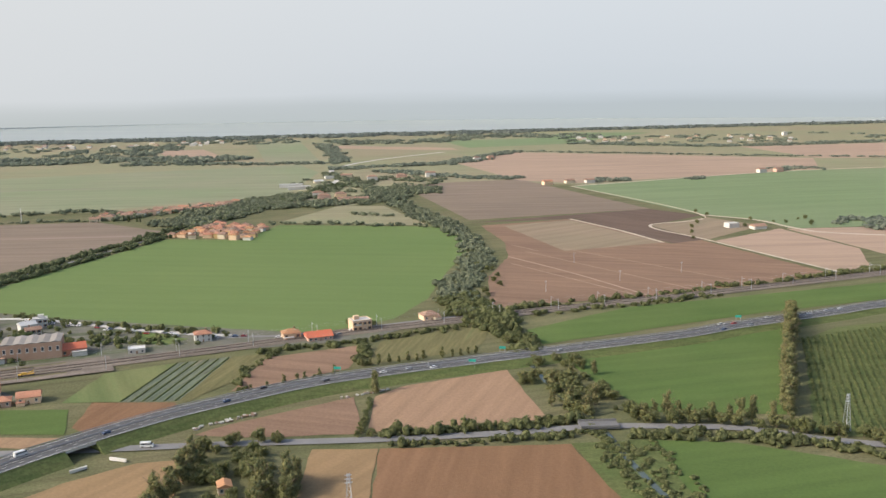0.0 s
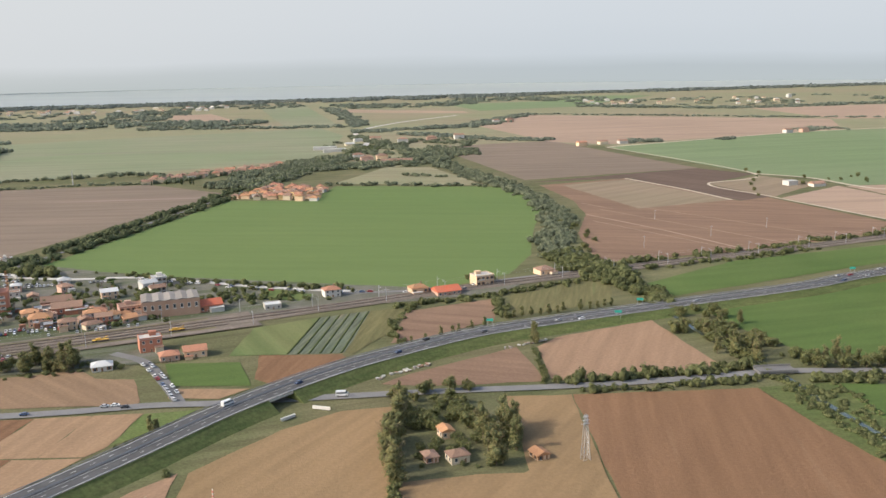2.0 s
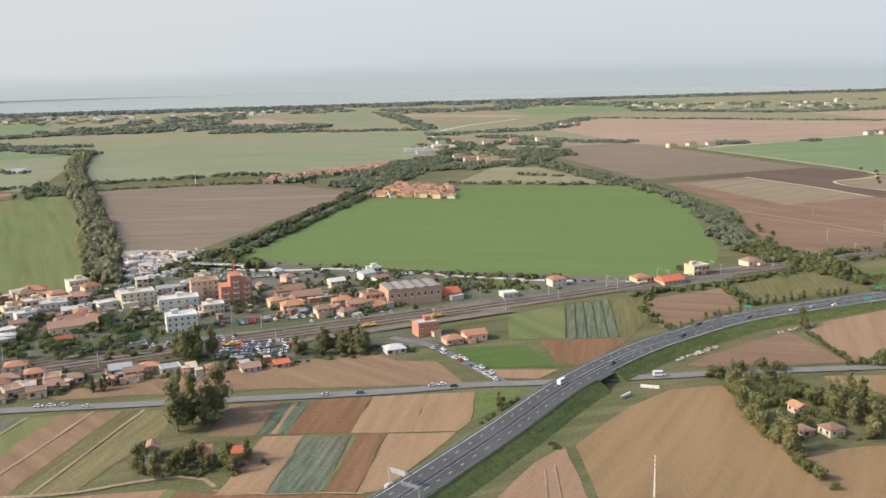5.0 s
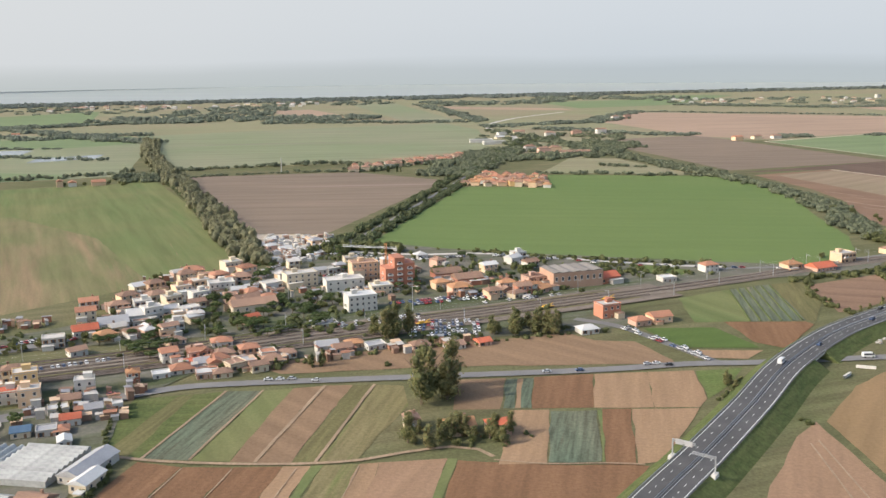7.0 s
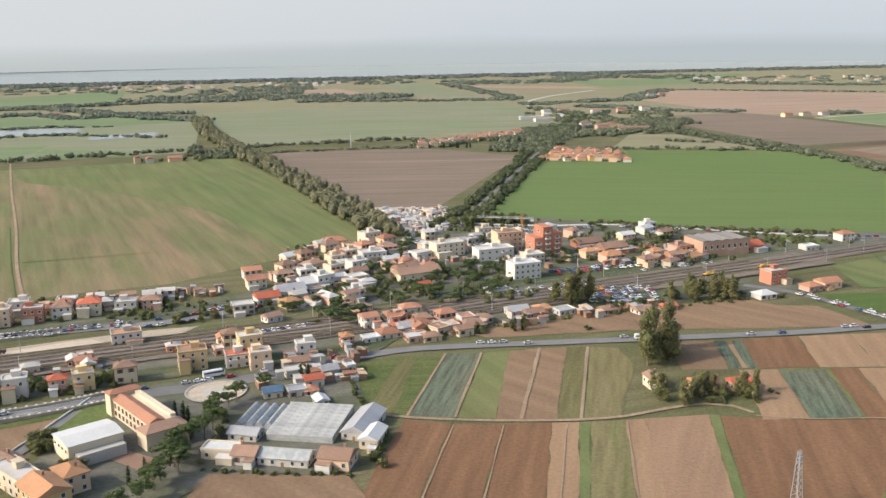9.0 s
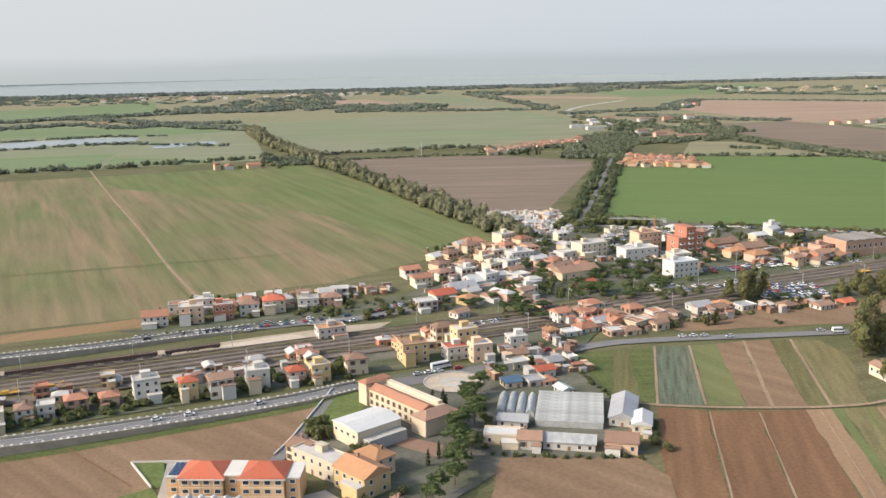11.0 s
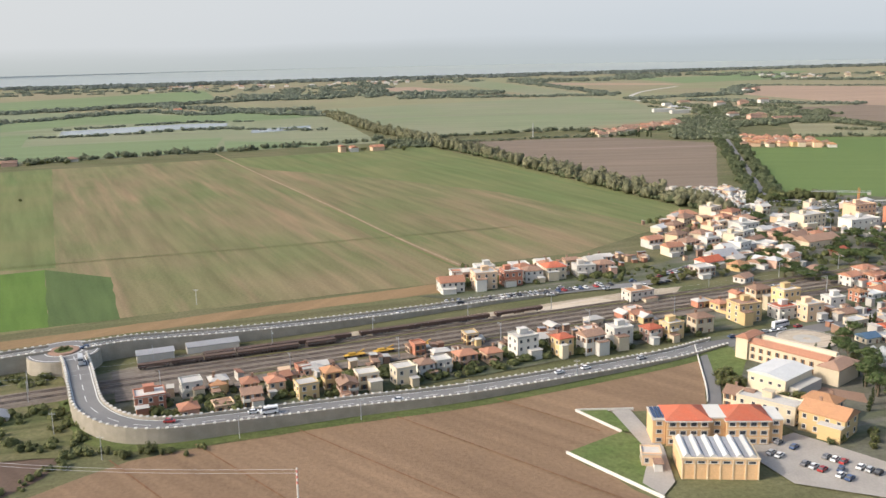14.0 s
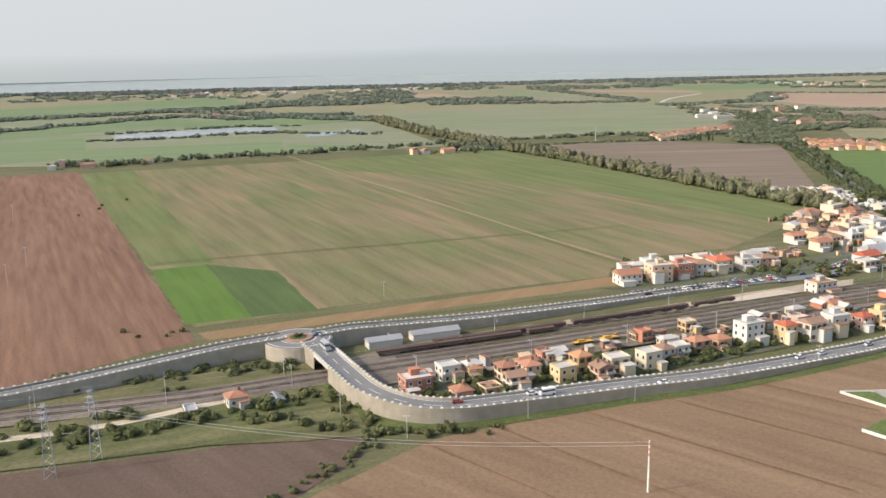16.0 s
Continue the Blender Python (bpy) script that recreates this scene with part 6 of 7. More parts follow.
# greenhouses
gh = tagged(new("greenhouse"), "pale plastic greenhouse with ridged multi-span roof", "greenhouse")
gh.matrix_basis = Matrix.Translation((-364.5, 218.5, 0)) @ Matrix.Rotation(radians(-10), 4, "Z")
s = Shape()
s.box(-9, -11, -0.1, 9, 11, 2.0)
part("wall", s.mesh("wall", M_HOUSEGLASS), gh)
for i in range(9):
    s = Shape()
    s.add([(-9.2, -1.2, 2.0), (9.2, -1.2, 2.0), (9.2, 0, 2.75), (-9.2, 0, 2.75), (9.2, 1.2, 2.0), (-9.2, 1.2, 2.0)], [(0, 1, 2, 3), (3, 2, 4, 5), (0, 3, 5), (1, 4, 2)])
    part("roof_span", s.mesh("roof_span", M_HOUSEGLASS), gh, "ridged translucent roof span", Matrix.Translation((0, -9.75 + 2.44 * i, 0)))
    for k in range(7):
        s = Shape()
        s.box(-0.06, -1.2, 2.02, 0.06, 1.2, 2.12)
    part("gutter", s.mesh("gutter", M_STEEL), gh, "grey metal gutter", Matrix.Translation((0, -8.5 + 2.44 * i, 0)) @ Matrix.Diagonal((150, 0.1, 1, 1)))
for i in range(4):
    tn = tagged(new("polytunnel"), "white arched plastic growing tunnel", "polytunnel", "polytunnels")
    tn.matrix_basis = Matrix.Translation((-383 + 2.7 * i, 224.5 - 0.5 * i, 0)) @ Matrix.Rotation(radians(-10), 4, "Z")
    s = Shape()
    s.box(-1.3, -7, -0.1, 1.3, 7, 0.9)
    arch_face(s, 2.6, 0.9, 1.3, -7, 7, 0)
    part("film", s.mesh("film", M_HOUSEGLASS), tn)
    s = Shape()
    for k in range(8):
        s.box(-1.36, -7 + 2 * k - 0.05, 0, -1.28, -7 + 2 * k + 0.05, 0.95)
        s.box(1.28, -7 + 2 * k - 0.05, 0, 1.36, -7 + 2 * k + 0.05, 0.95)
    part("hoop_feet", s.mesh("hoop_feet", M_STEEL), tn)
for x, y, w, d, h, kd, wm, rm in ((-350, 216, 7, 17, 2.6, "gable", GREY, R_METAL), (-347, 207, 5, 9, 2.8, "gable", CREAM, R_WHITE), (-385, 200, 9, 5, 2.8, "flat", CREAM, R_WHITE), (-378, 197, 6, 6, 3.0, "gable", GREY, R_OLD), (-368, 196, 13, 6, 2.4, "gable", GREY, M_HOUSEGLASS), (-355, 194, 8, 7, 3.2, "gable", APRICOT, R_OLD), (-381, 211, 8, 5, 2.2, "gable", GREY, R_METAL)):
    if rm is M_HOUSEGLASS:
        TOPS[rm.name] = "pale film"
    house(-12, x, y, w, d, h, kd, wm, rm)

field(M_GRAVEL, [(-376, 562), (-330, 556), (-318, 512), (-345, 486), (-362, 505)], "pale cluttered storage yard", "yard_ground", 1.0)
# smaller houses and sheds filling the streets
fill = random.Random(41)
for n, x0, y0, x1, y1, tops in ((16, -405, 372, -350, 440, (R_OLD, R_TERRA, R_FLAT, R_WHITE)), (5, -366, 500, -324, 545, (R_WHITE, R_METAL)), (10, -335, 420, -300, 470, (R_WHITE, R_FLAT, R_METAL)),
                                (9, -290, 440, -205, 485, (R_OLD, R_METAL, R_WHITE)), (9, -345, 295, -310, 318, (R_OLD, R_TERRA, R_METAL)), (12, -388, 340, -352, 372, (R_FLAT, R_WHITE, R_OLD)), (8, -256, 392, -205, 410, (R_ORANGE, R_OLD)), (6, -356, 300, -330, 312, (R_TERRA, R_OLD))):
    for _ in range(n):
        house(fill.choice((22, 40, 28)), fill.uniform(x0, x1), fill.uniform(y0, y1), fill.uniform(5, 8), fill.uniform(4.5, 6.5), fill.uniform(2.2, 4.6), fill.choice(("flat", "gable", "hip")), fill.choice((WHITE, WHITE, CREAM, APRICOT, PINK)), fill.choice(tops))
for _ in range(26):
    x = fill.uniform(-592, -400)
    house(fill.choice((22, 26, 112)), x, 206 + (x + 592) * 0.405 + fill.uniform(-4, 8), fill.uniform(3.4, 5.6), fill.uniform(3.4, 5.0), fill.uniform(2.0, 4.4), fill.choice(("flat", "gable", "hip")), fill.choice((OCHRE, CREAM, APRICOT, PINK, BRICK)), fill.choice((R_OLD, R_TERRA, R_FLAT, R_FLAT)))
for _ in range(12):
    x = fill.uniform(-512, -430)
    house(14, x, 318 + (x + 512) * 0.36 + fill.uniform(0, 12), fill.uniform(4.5, 7), fill.uniform(4, 6), fill.uniform(2.2, 4.4), fill.choice(("flat", "gable", "hip")), fill.choice((WHITE, CREAM, APRICOT, PINK, GREY)), fill.choice((R_OLD, R_TERRA, R_FLAT, R_FLAT)))
# stepped red apartment tower and factory
tw = tagged(new("apartment_tower"), "stepped brick-red apartment tower with balconies", "apartment block")
tw.matrix_basis = Matrix.Translation((-277, 423, 0)) @ Matrix.Rotation(radians(20), 4, "Z")
for x0, x1, top in ((-7, -2.5, 9), (-2.5, 2.5, 14), (2.5, 7.5, 11)):
    s = Shape()
    s.box(x0, -5, -0.1, x1, 5, top)
    s.box(x0 - 0.1, -5.1, top, x1 + 0.1, 5.1, top + 0.4)
    part("block", s.mesh("block", BRICK), tw)
    for st in range(int(top / 2.6)):
        part("window", WIN, tw, "", Matrix.Translation(((x0 + x1) / 2, -5, 1.4 + 2.6 * st)) @ Matrix.Diagonal((2.2, 1, 1.1, 1)))
        part("balcony", BALC, tw, "", Matrix.Translation(((x0 + x1) / 2, -5, 0.75 + 2.6 * st)))
        part("window", WIN, tw, "", Matrix.Translation((-7 if x0 < -5 else x0, 0, 1.4 + 2.6 * st)) @ Matrix.Rotation(-math.pi / 2, 4, "Z") @ Matrix.Diagonal((2.0, 1, 1.1, 1)))
fac = tagged(new("factory"), "brick factory hall with grey ribbed roof", "factory")
fac.matrix_basis = Matrix.Translation((-193, 420, 0)) @ Matrix.Rotation(radians(18), 4, "Z")
s = Shape()
s.box(-13, -8, -0.1, 13, 8, 8.0)
part("wall", s.mesh("wall", plain("old_brick", (0.42, 0.26, 0.18), (0.50, 0.33, 0.24), 0.6, 0.9, 0.2)), fac)
for i in range(5):
    s = roof_shape("gable", 16.2, 5.2, 8.0, 0.0)
    part("roof_ridge", s.mesh("roof_ridge", R_DULL, R_DULL), fac, "grey ribbed roof ridge", Matrix.Translation((-10.4 + 5.2 * i, 0, 4.8)) @ Matrix.Rotation(math.pi / 2, 4, "Z") @ Matrix.Diagonal((1, 1, 0.4, 1)))
for i in range(8):
    part("window", WIN, fac, "", Matrix.Translation((-11.4 + 3.25 * i, -8, 5.0)) @ Matrix.Diagonal((1.4, 1, 2.2, 1)))
# yard sheds and wreck of a station house
for x, y, w in ((-600, 241, 11), (-584, 248.5, 16)):
    sh = tagged(new("train_shed"), "long low grey metal shed in the yard", "shed", "yard sheds")
    sh.matrix_basis = Matrix.Translation((x, y, 0)) @ Matrix.Rotation(radians(21), 4, "Z")
    s = Shape()
    s.box(-w / 2, -2.2, -0.1, w / 2, 2.2, 2.4)
    part("wall", s.mesh("wall", GREY), sh)
    part("roof", roof_shape("gable", w, 4.4, 2.4, 0.2).mesh("roof", R_METAL, R_METAL), sh, "pale ribbed metal roof")
house(20, -439, 294, 10, 6, 4.2, "flat", GREY, R_ORANGE)
field(M_GRAVEL, [(-480, 284), (-453, 298), (-443, 291), (-466, 279)], "heap-strewn pale sand lot in the yard", "yard_ground", 0.8)


# ---- vehicles ----
def car_meshes():
    s = Shape()
    prof = [(-1.45, 0.25), (-1.5, 0.55), (-1.35, 0.68), (-0.75, 0.72), (0.7, 0.72), (1.3, 0.66), (1.45, 0.5), (1.45, 0.25)]
    n = len(prof)
    s.add([(x, -0.58, z) for x, z in prof] + [(x, 0.58, z) for x, z in prof], [tuple(range(n)), tuple(range(2 * n - 1, n - 1, -1))] + [(i, n + i, n + (i + 1) % n, (i + 1) % n) for i in range(n)])
    s.add([(-0.85, -0.45, 1.06), (0.35, -0.45, 1.06), (0.35, 0.45, 1.06), (-0.85, 0.45, 1.06)], [(0, 1, 2, 3)])
    c = Shape()
    c.add([(-1.2, -0.54, 0.7), (0.85, -0.54, 0.7), (0.85, 0.54, 0.7), (-1.2, 0.54, 0.7), (-0.9, -0.46, 1.05), (0.38, -0.46, 1.05), (0.38, 0.46, 1.05), (-0.9, 0.46, 1.05)],
          [(4, 5, 6, 7), (0, 1, 5, 4), (1, 2, 6, 5), (2, 3, 7, 6), (3, 0, 4, 7)])
    w = Shape()
    w.tube((0, -0.09, 0), (0, 0.09, 0), 0.25, n=8)
    return s, c.mesh("glazing", M_GLASS), w.mesh("wheel", M_TYRE)


BODY, CABIN, WHEEL = car_meshes()
CARS = []
for pm in PAINTS:
    col = pm.name.split("_")[1]
    ob = tagged(new("car"), "small %s hatchback car at the roadside" % col, "car", "cars")
    part("body", BODY.mesh("body", pm), ob)
    part("glazing", CABIN, ob, "dark car glass")
    for x in (-0.9, 0.9):
        for y in (-0.52, 0.52):
            part("wheel", WHEEL, ob, "", Matrix.Translation((x, y, 0.25)))
    CARS.append(ob)
parked = set()


def put_car(x, y, z, ang):
    src = CARS[rng.choices(range(6), (5, 4, 2, 2, 2, 2))[0]]
    m = Matrix.Translation((x, y, z)) @ Matrix.Rotation(ang, 4, "Z")
    if src.name in parked:
        copy_thing(src, m)
    else:
        parked.add(src.name)
        src.matrix_basis = m


def cars_along(line, offs, chance, z=0.08, every=1, cross=False):
    for p, q, s in list(zip(line, line[1:], sides(line)))[::every]:
        for o in offs:
            if rng.random() < chance:
                d = q - p
                r = s * o
                put_car(p.x + r.x, p.y + r.y, p.z + z, math.atan2(d.y, d.x) + (math.pi if o > 0 else 0) + (math.pi / 2 if cross else 0))


cars_along(MOTOR, (-4.0, -1.8, 1.8, 4.0), 0.05, 0.03, 4)
cars_along(smooth([(-169, 298.7), (-205, 293.2), (-276, 287.6), (-327, 283.6)], 4), (-1.2, 1.2), 0.2, 0.40)
cars_along(smooth([(-160, 303), (-170, 322), (-184, 345)], 3.4), (-1.3, 1.3), 0.75, 0.40)
cars_along(smooth([(-362, 270), (-389, 255), (-406, 248), (-426, 241)], 3.6), (3.8,), 0.6, 0.40)
cars_along(smooth([(-475, 305), (-452, 312), (-430, 318), (-405, 336), (-375, 378), (-352, 430), (-336, 470)], 3.6), (-4.0, 4.0), 0.33, 0.40)
cars_along(RAMP, (-1.6, 1.6), 0.05, 0.02, 2)
cars_along(UPPER, (-1.4, 1.4), 0.06, 0.02, 2)
cars_along(smooth([(-510, 300), (-470, 311), (-440, 322)], 2.2), (4.2,), 0.7, 0.40, 1, True)
for a, b in (((-439, 164), (-423, 146)), ((-434, 168), (-417, 150)), ((-432, 158), (-421, 150)), ((-300, 352), (-262, 367)), ((-298, 348), (-260, 363)), ((-238, 384), (-200, 398)), ((-300, 480), (-260, 480)), ((-330, 500), (-290, 488))):
    cars_along(smooth([a, b], 1.9), (0,), 0.5, 0.40, 1, True)
cars_along(smooth([(-225, 487), (-160, 462), (-112, 448)], 4), (0, 2.5), 0.4, 0.40)
cars_along(smooth([(-105, 447), (-60, 450), (-40, 462)], 4), (-2, 2), 0.4, 0.40)


def van(x, y, z, ang, mat, label, length=4.4, high=1.9, name="van"):
    ob = tagged(new(name), label, "van" if name == "van" else "bus", "larger vehicles")
    ob.matrix_basis = Matrix.Translation((x, y, z)) @ Matrix.Rotation(ang, 4, "Z")
    s = Shape()
    s.box(-length / 2, -0.75, 0.3, length / 2 - 0.9, 0.75, high, 0, 0.06)
    s.box(length / 2 - 0.95, -0.72, 0.3, length / 2, 0.72, high * 0.62, 0, 0.1)
    part("body", s.mesh("body", mat), ob)
    s = Shape()
    s.box(-length / 2 + 0.3, -0.77, high * 0.58, length / 2 - 0.4, 0.77, high * 0.82, 0, 0.05)
    part("glazing", s.mesh("glazing", M_GLASS), ob, "dark vehicle glass")
    for px in (-length * 0.32, length * 0.32):
        for py in (-0.68, 0.68):
            part("wheel", WHEEL, ob, "", Matrix.Translation((px, py, 0.27)) @ Matrix.Diagonal((1.15, 1.15, 1.15, 1)))
    return ob


van(-400, 257.5, 0.42, radians(28), PAINTS[0], "white coach parked beside the square", 7.0, 2.2, "coach")
van(-259, 287.7, 0.42, radians(2), PAINTS[0], "white delivery van on the country road")
van(-103, 302.5, 0.42, radians(2), PAINTS[0], "white delivery van on the country road")
van(-139.6, 288.2, 3.5, radians(52), PAINTS[0], "white van on the motorway")
van(-616.5, 224.5, 4.7, radians(-68), PAINTS[1], "pale lorry entering the ramp", 5.6, 2.3)
van(-556, 187.5, 2.98, radians(-160), PAINTS[0], "white delivery van on the ramp road")


# ---- small stuff of yards and car parks, too much to count ----
def clutter(name, label, seed, areas, mats, small, large, tall=1.0):
    """Sheds, awnings, containers and stacks with lean-to tops: areas are (count, x0, y0, x1, y1, slope of y over x)."""
    r, s = random.Random(seed), Shape()
    for n, x0, y0, x1, y1, k in areas:
        for _ in range(n):
            x = r.uniform(x0, x1)
            y = r.uniform(y0, y1) + k * (x - x0)
            w, d, h, a = r.uniform(small, large) / 2, r.uniform(small, large) / 3, tall * r.uniform(0.8, 2.4), radians(22 + r.choice((0, 90)) + r.uniform(-8, 8))
            c, e, lean, slot = math.cos(a), math.sin(a), tall * r.uniform(0.0, 0.5), r.randrange(len(mats))
            base = [(-w, -d), (w, -d), (w, d), (-w, d)]
            v = [(x + c * px - e * py, y + e * px + c * py, z) for z in (0.1, 0.2 + 0.4 * tall + h) for px, py in base]
            v[6], v[7] = (*v[6][:2], v[6][2] + lean), (*v[7][:2], v[7][2] + lean)
            s.add(v, [(0, 1, 5, 4), (1, 2, 6, 5), (2, 3, 7, 6), (3, 0, 4, 7)], r.randrange(len(mats)))
            over = [(x + c * px * 1.15 - e * py * 1.2, y + e * px * 1.15 + c * py * 1.2, 0.22 + 0.4 * tall + h + (lean if py > 0 else 0)) for px, py in base]
            s.add(over + [(p, q, z + 0.12) for p, q, z in over], [(4, 5, 6, 7), (3, 2, 1, 0), (0, 1, 5, 4), (1, 2, 6, 5), (2, 3, 7, 6), (3, 0, 4, 7)], slot)
    return tagged(new(name, s.mesh(name, *mats)), label, "clutter", kind="stuff")


clutter("storage_clutter", "crowded pale containers, sheds and stacks in the storage yard", 5, ((150, -362, 494, -322, 548, 0.05), (40, -345, 470, -322, 500, 0.1)), (R_FLAT, R_WHITE, GREY, R_METAL, M_CONCRETE, R_OLD), 1.2, 3.8)
clutter("garden_sheds", "sheds, awnings and walls between the houses", 6, ((45, -590, 202, -430, 212, 0.4), (70, -505, 322, -420, 336, 0.36), (110, -405, 350, -345, 440, 0.3), (60, -345, 385, -215, 420, 0.1), (40, -385, 245, -352, 275, 0.2), (45, -350, 293, -245, 303, 0.27), (30, -256, 398, -195, 432, 0.1)), (R_FLAT, R_OLD, R_TERRA, R_OLD, R_METAL, APRICOT, GREY), 1.4, 3.8)


clutter("rubble", "broken pale rubble along the motorway verge", 9, ((34, -92, 318, -72, 321, 0.8), (20, -42, 351, -24, 353, 0.55)), (M_CONCRETE, R_OLD, M_BARRIER), 0.4, 1.5, 0.15)


def car_park(seed, rows):
    """Rows of parked cars joined: rows are (ax, ay, bx, by, gap, chance)."""
    r, s = random.Random(seed), Shape()
    cab = [(v.co.x, v.co.y, v.co.z) for v in CABIN.vertices]
    cab_f = [tuple(f.vertices) for f in CABIN.polygons]
    for ax, ay, bx, by, gap, chance in rows:
        d = Vector((bx - ax, by - ay))
        turn = math.atan2(d.y, d.x) + math.pi / 2 + 0.1
        for i in range(int(d.length / gap)):
            if r.random() > chance:
                continue
            m = Matrix.Translation((ax + d.x * i * gap / d.length, ay + d.y * i * gap / d.length, 0.4)) @ Matrix.Rotation(turn + r.choice((0, math.pi)), 4, "Z")
            s.add([m @ Vector(v) for v in BODY.v], BODY.f, r.choices(range(6), (5, 4, 2, 2, 2, 2))[0])
            s.add([m @ Vector(v) for v in cab], cab_f, 6)
    return tagged(new("parked_cars", s.mesh("parked_cars", *PAINTS, M_GLASS)), "rows of parked cars beside the railway station", "cars", kind="stuff")


car_park(8, [(-268, 336 + 4.6 * k, -238, 337 + 4.6 * k, 1.7, 0.75) for k in range(5)] + [(-278, 380 + 5 * k, -224, 398 + 5 * k, 1.8, 0.7) for k in range(2)] + [(-320, 450, -290, 462, 1.8, 0.7), (-300, 470, -240, 486, 1.9, 0.7), (-330, 432, -300, 446, 1.8, 0.5), (-420, 330, -396, 352, 1.9, 0.7), (-398, 300, -372, 312, 1.9, 0.6)])

# ---- masts, pylons, gantries ----
def post(x, y, h, label, name="utility_pole", mat=M_STEEL, bar=True, r=0.14, z=0.0):
    ob = tagged(new(name), label, "pole", "poles")
    ob.location = (x, y, z)
    s = Shape()
    s.tube((0, 0, -0.2), (0, 0, h), r, r * 0.6, 8)
    part("pole", s.mesh("pole", mat), ob)
    if bar:
        s = Shape()
        s.box(-0.8, -0.06, h - 0.5, 0.8, 0.06, h - 0.36)
        for k in (-0.7, 0, 0.7):
            s.tube((k, 0, h - 0.36), (k, 0, h - 0.1), 0.06, 0.05, 5)
        part("crossarm", s.mesh("crossarm", mat), ob)
    return ob


M_POLE = plain("pale_pole", (0.60, 0.57, 0.52), (0.68, 0.65, 0.60), 1.0, 0.8, 0.1)
M_POLERED = plain("red_band", (0.55, 0.20, 0.16), (0.60, 0.24, 0.2), 1.0, 0.7, 0)
for x, y, h in ((-542, 138, 11.5), (-127, 210, 11.5)):
    ob = post(x, y, h, "tall pale pole with reddish bands in the field", "banded_pole", M_POLE, False, 0.26)
    for k in range(3):
        s = Shape()
        s.tube((0, 0, h - 3.4 + 1.2 * k), (0, 0, h - 2.8 + 1.2 * k), 0.2, 0.19, 8)
        part("band", s.mesh("band", M_POLERED), ob, "faded red band")
for x, y in ((-609, 184), (-592, 169), (-562, 179), (-533, 188.5), (-505, 200.5), (-474, 214)):
    post(x, y, 6.0, "slim grey roadside lighting pole", "street_lamp")
for x, y, h in ((-602, 302, 6), (-762, 367, 9), (-756, 333, 9), (-820, 491, 9), (-268, 372, 12), (-325, 395, 10), (60, 545, 7), (110, 575, 7), (155, 600, 7), (90, 640, 7)):
    post(x, y, h, "grey utility pole in a field")
post(-410, 892, 15, "tall white telecom mast by the village", "telecom_mast", R_WHITE, False, 0.5)


def crane(x, y, h, reach, rot):
    ob = tagged(new("tower_crane"), "slim orange tower crane with grey-blue jib", "crane")
    ob.matrix_basis = Matrix.Translation((x, y, 0)) @ Matrix.Rotation(rot, 4, "Z")
    s = Shape()
    s.box(-1.2, -1.2, -0.1, 1.2, 1.2, 0.8)
    part("base", s.mesh("base", M_CONCRETE), ob)
    s = Shape()
    for a in (-0.4, 0.4):
        for b in (-0.4, 0.4):
            s.tube((a, b, 0.7), (a, b, h + 2.5), 0.1, 0.1, 4)
    for k in range(int(h / 0.9)):
        z, e = 0.8 + 0.9 * k, 1 if k % 2 else -1
        s.tube((-0.4 * e, -0.4, z), (0.4 * e, -0.4, z + 0.9), 0.06, 0.06, 4)
        s.tube((-0.4 * e, 0.4, z), (0.4 * e, 0.4, z + 0.9), 0.06, 0.06, 4)
    part("mast", s.mesh("mast", plain("crane_orange", (0.55, 0.22, 0.08), (0.6, 0.26, 0.1), 1.0, 0.6, 0)), ob, "orange lattice mast")
    s = Shape()
    for b, z in ((-0.35, h), (0.35, h), (0.0, h + 0.8)):
        s.tube((-6, b, z), (reach, b, z), 0.09, 0.07, 4)
    for k in range(int((reach + 6) / 1.6)):
        u = -6 + 1.6 * k
        s.tube((u, -0.35, h), (u + 0.8, 0, h + 0.8), 0.05, 0.05, 4)
        s.tube((u + 0.8, 0, h + 0.8), (u + 1.6, 0.35, h), 0.05, 0.05, 4)
    part("jib", s.mesh("jib", M_STEEL), ob, "grey-blue lattice jib")
    s = Shape()
    s.box(-6, -0.6, h - 1.3, -4.4, 0.6, h)
    part("counterweight", s.mesh("counterweight", M_CONCRETE), ob)
    return ob


crane(-284, 456, 11.5, 24, radians(165))


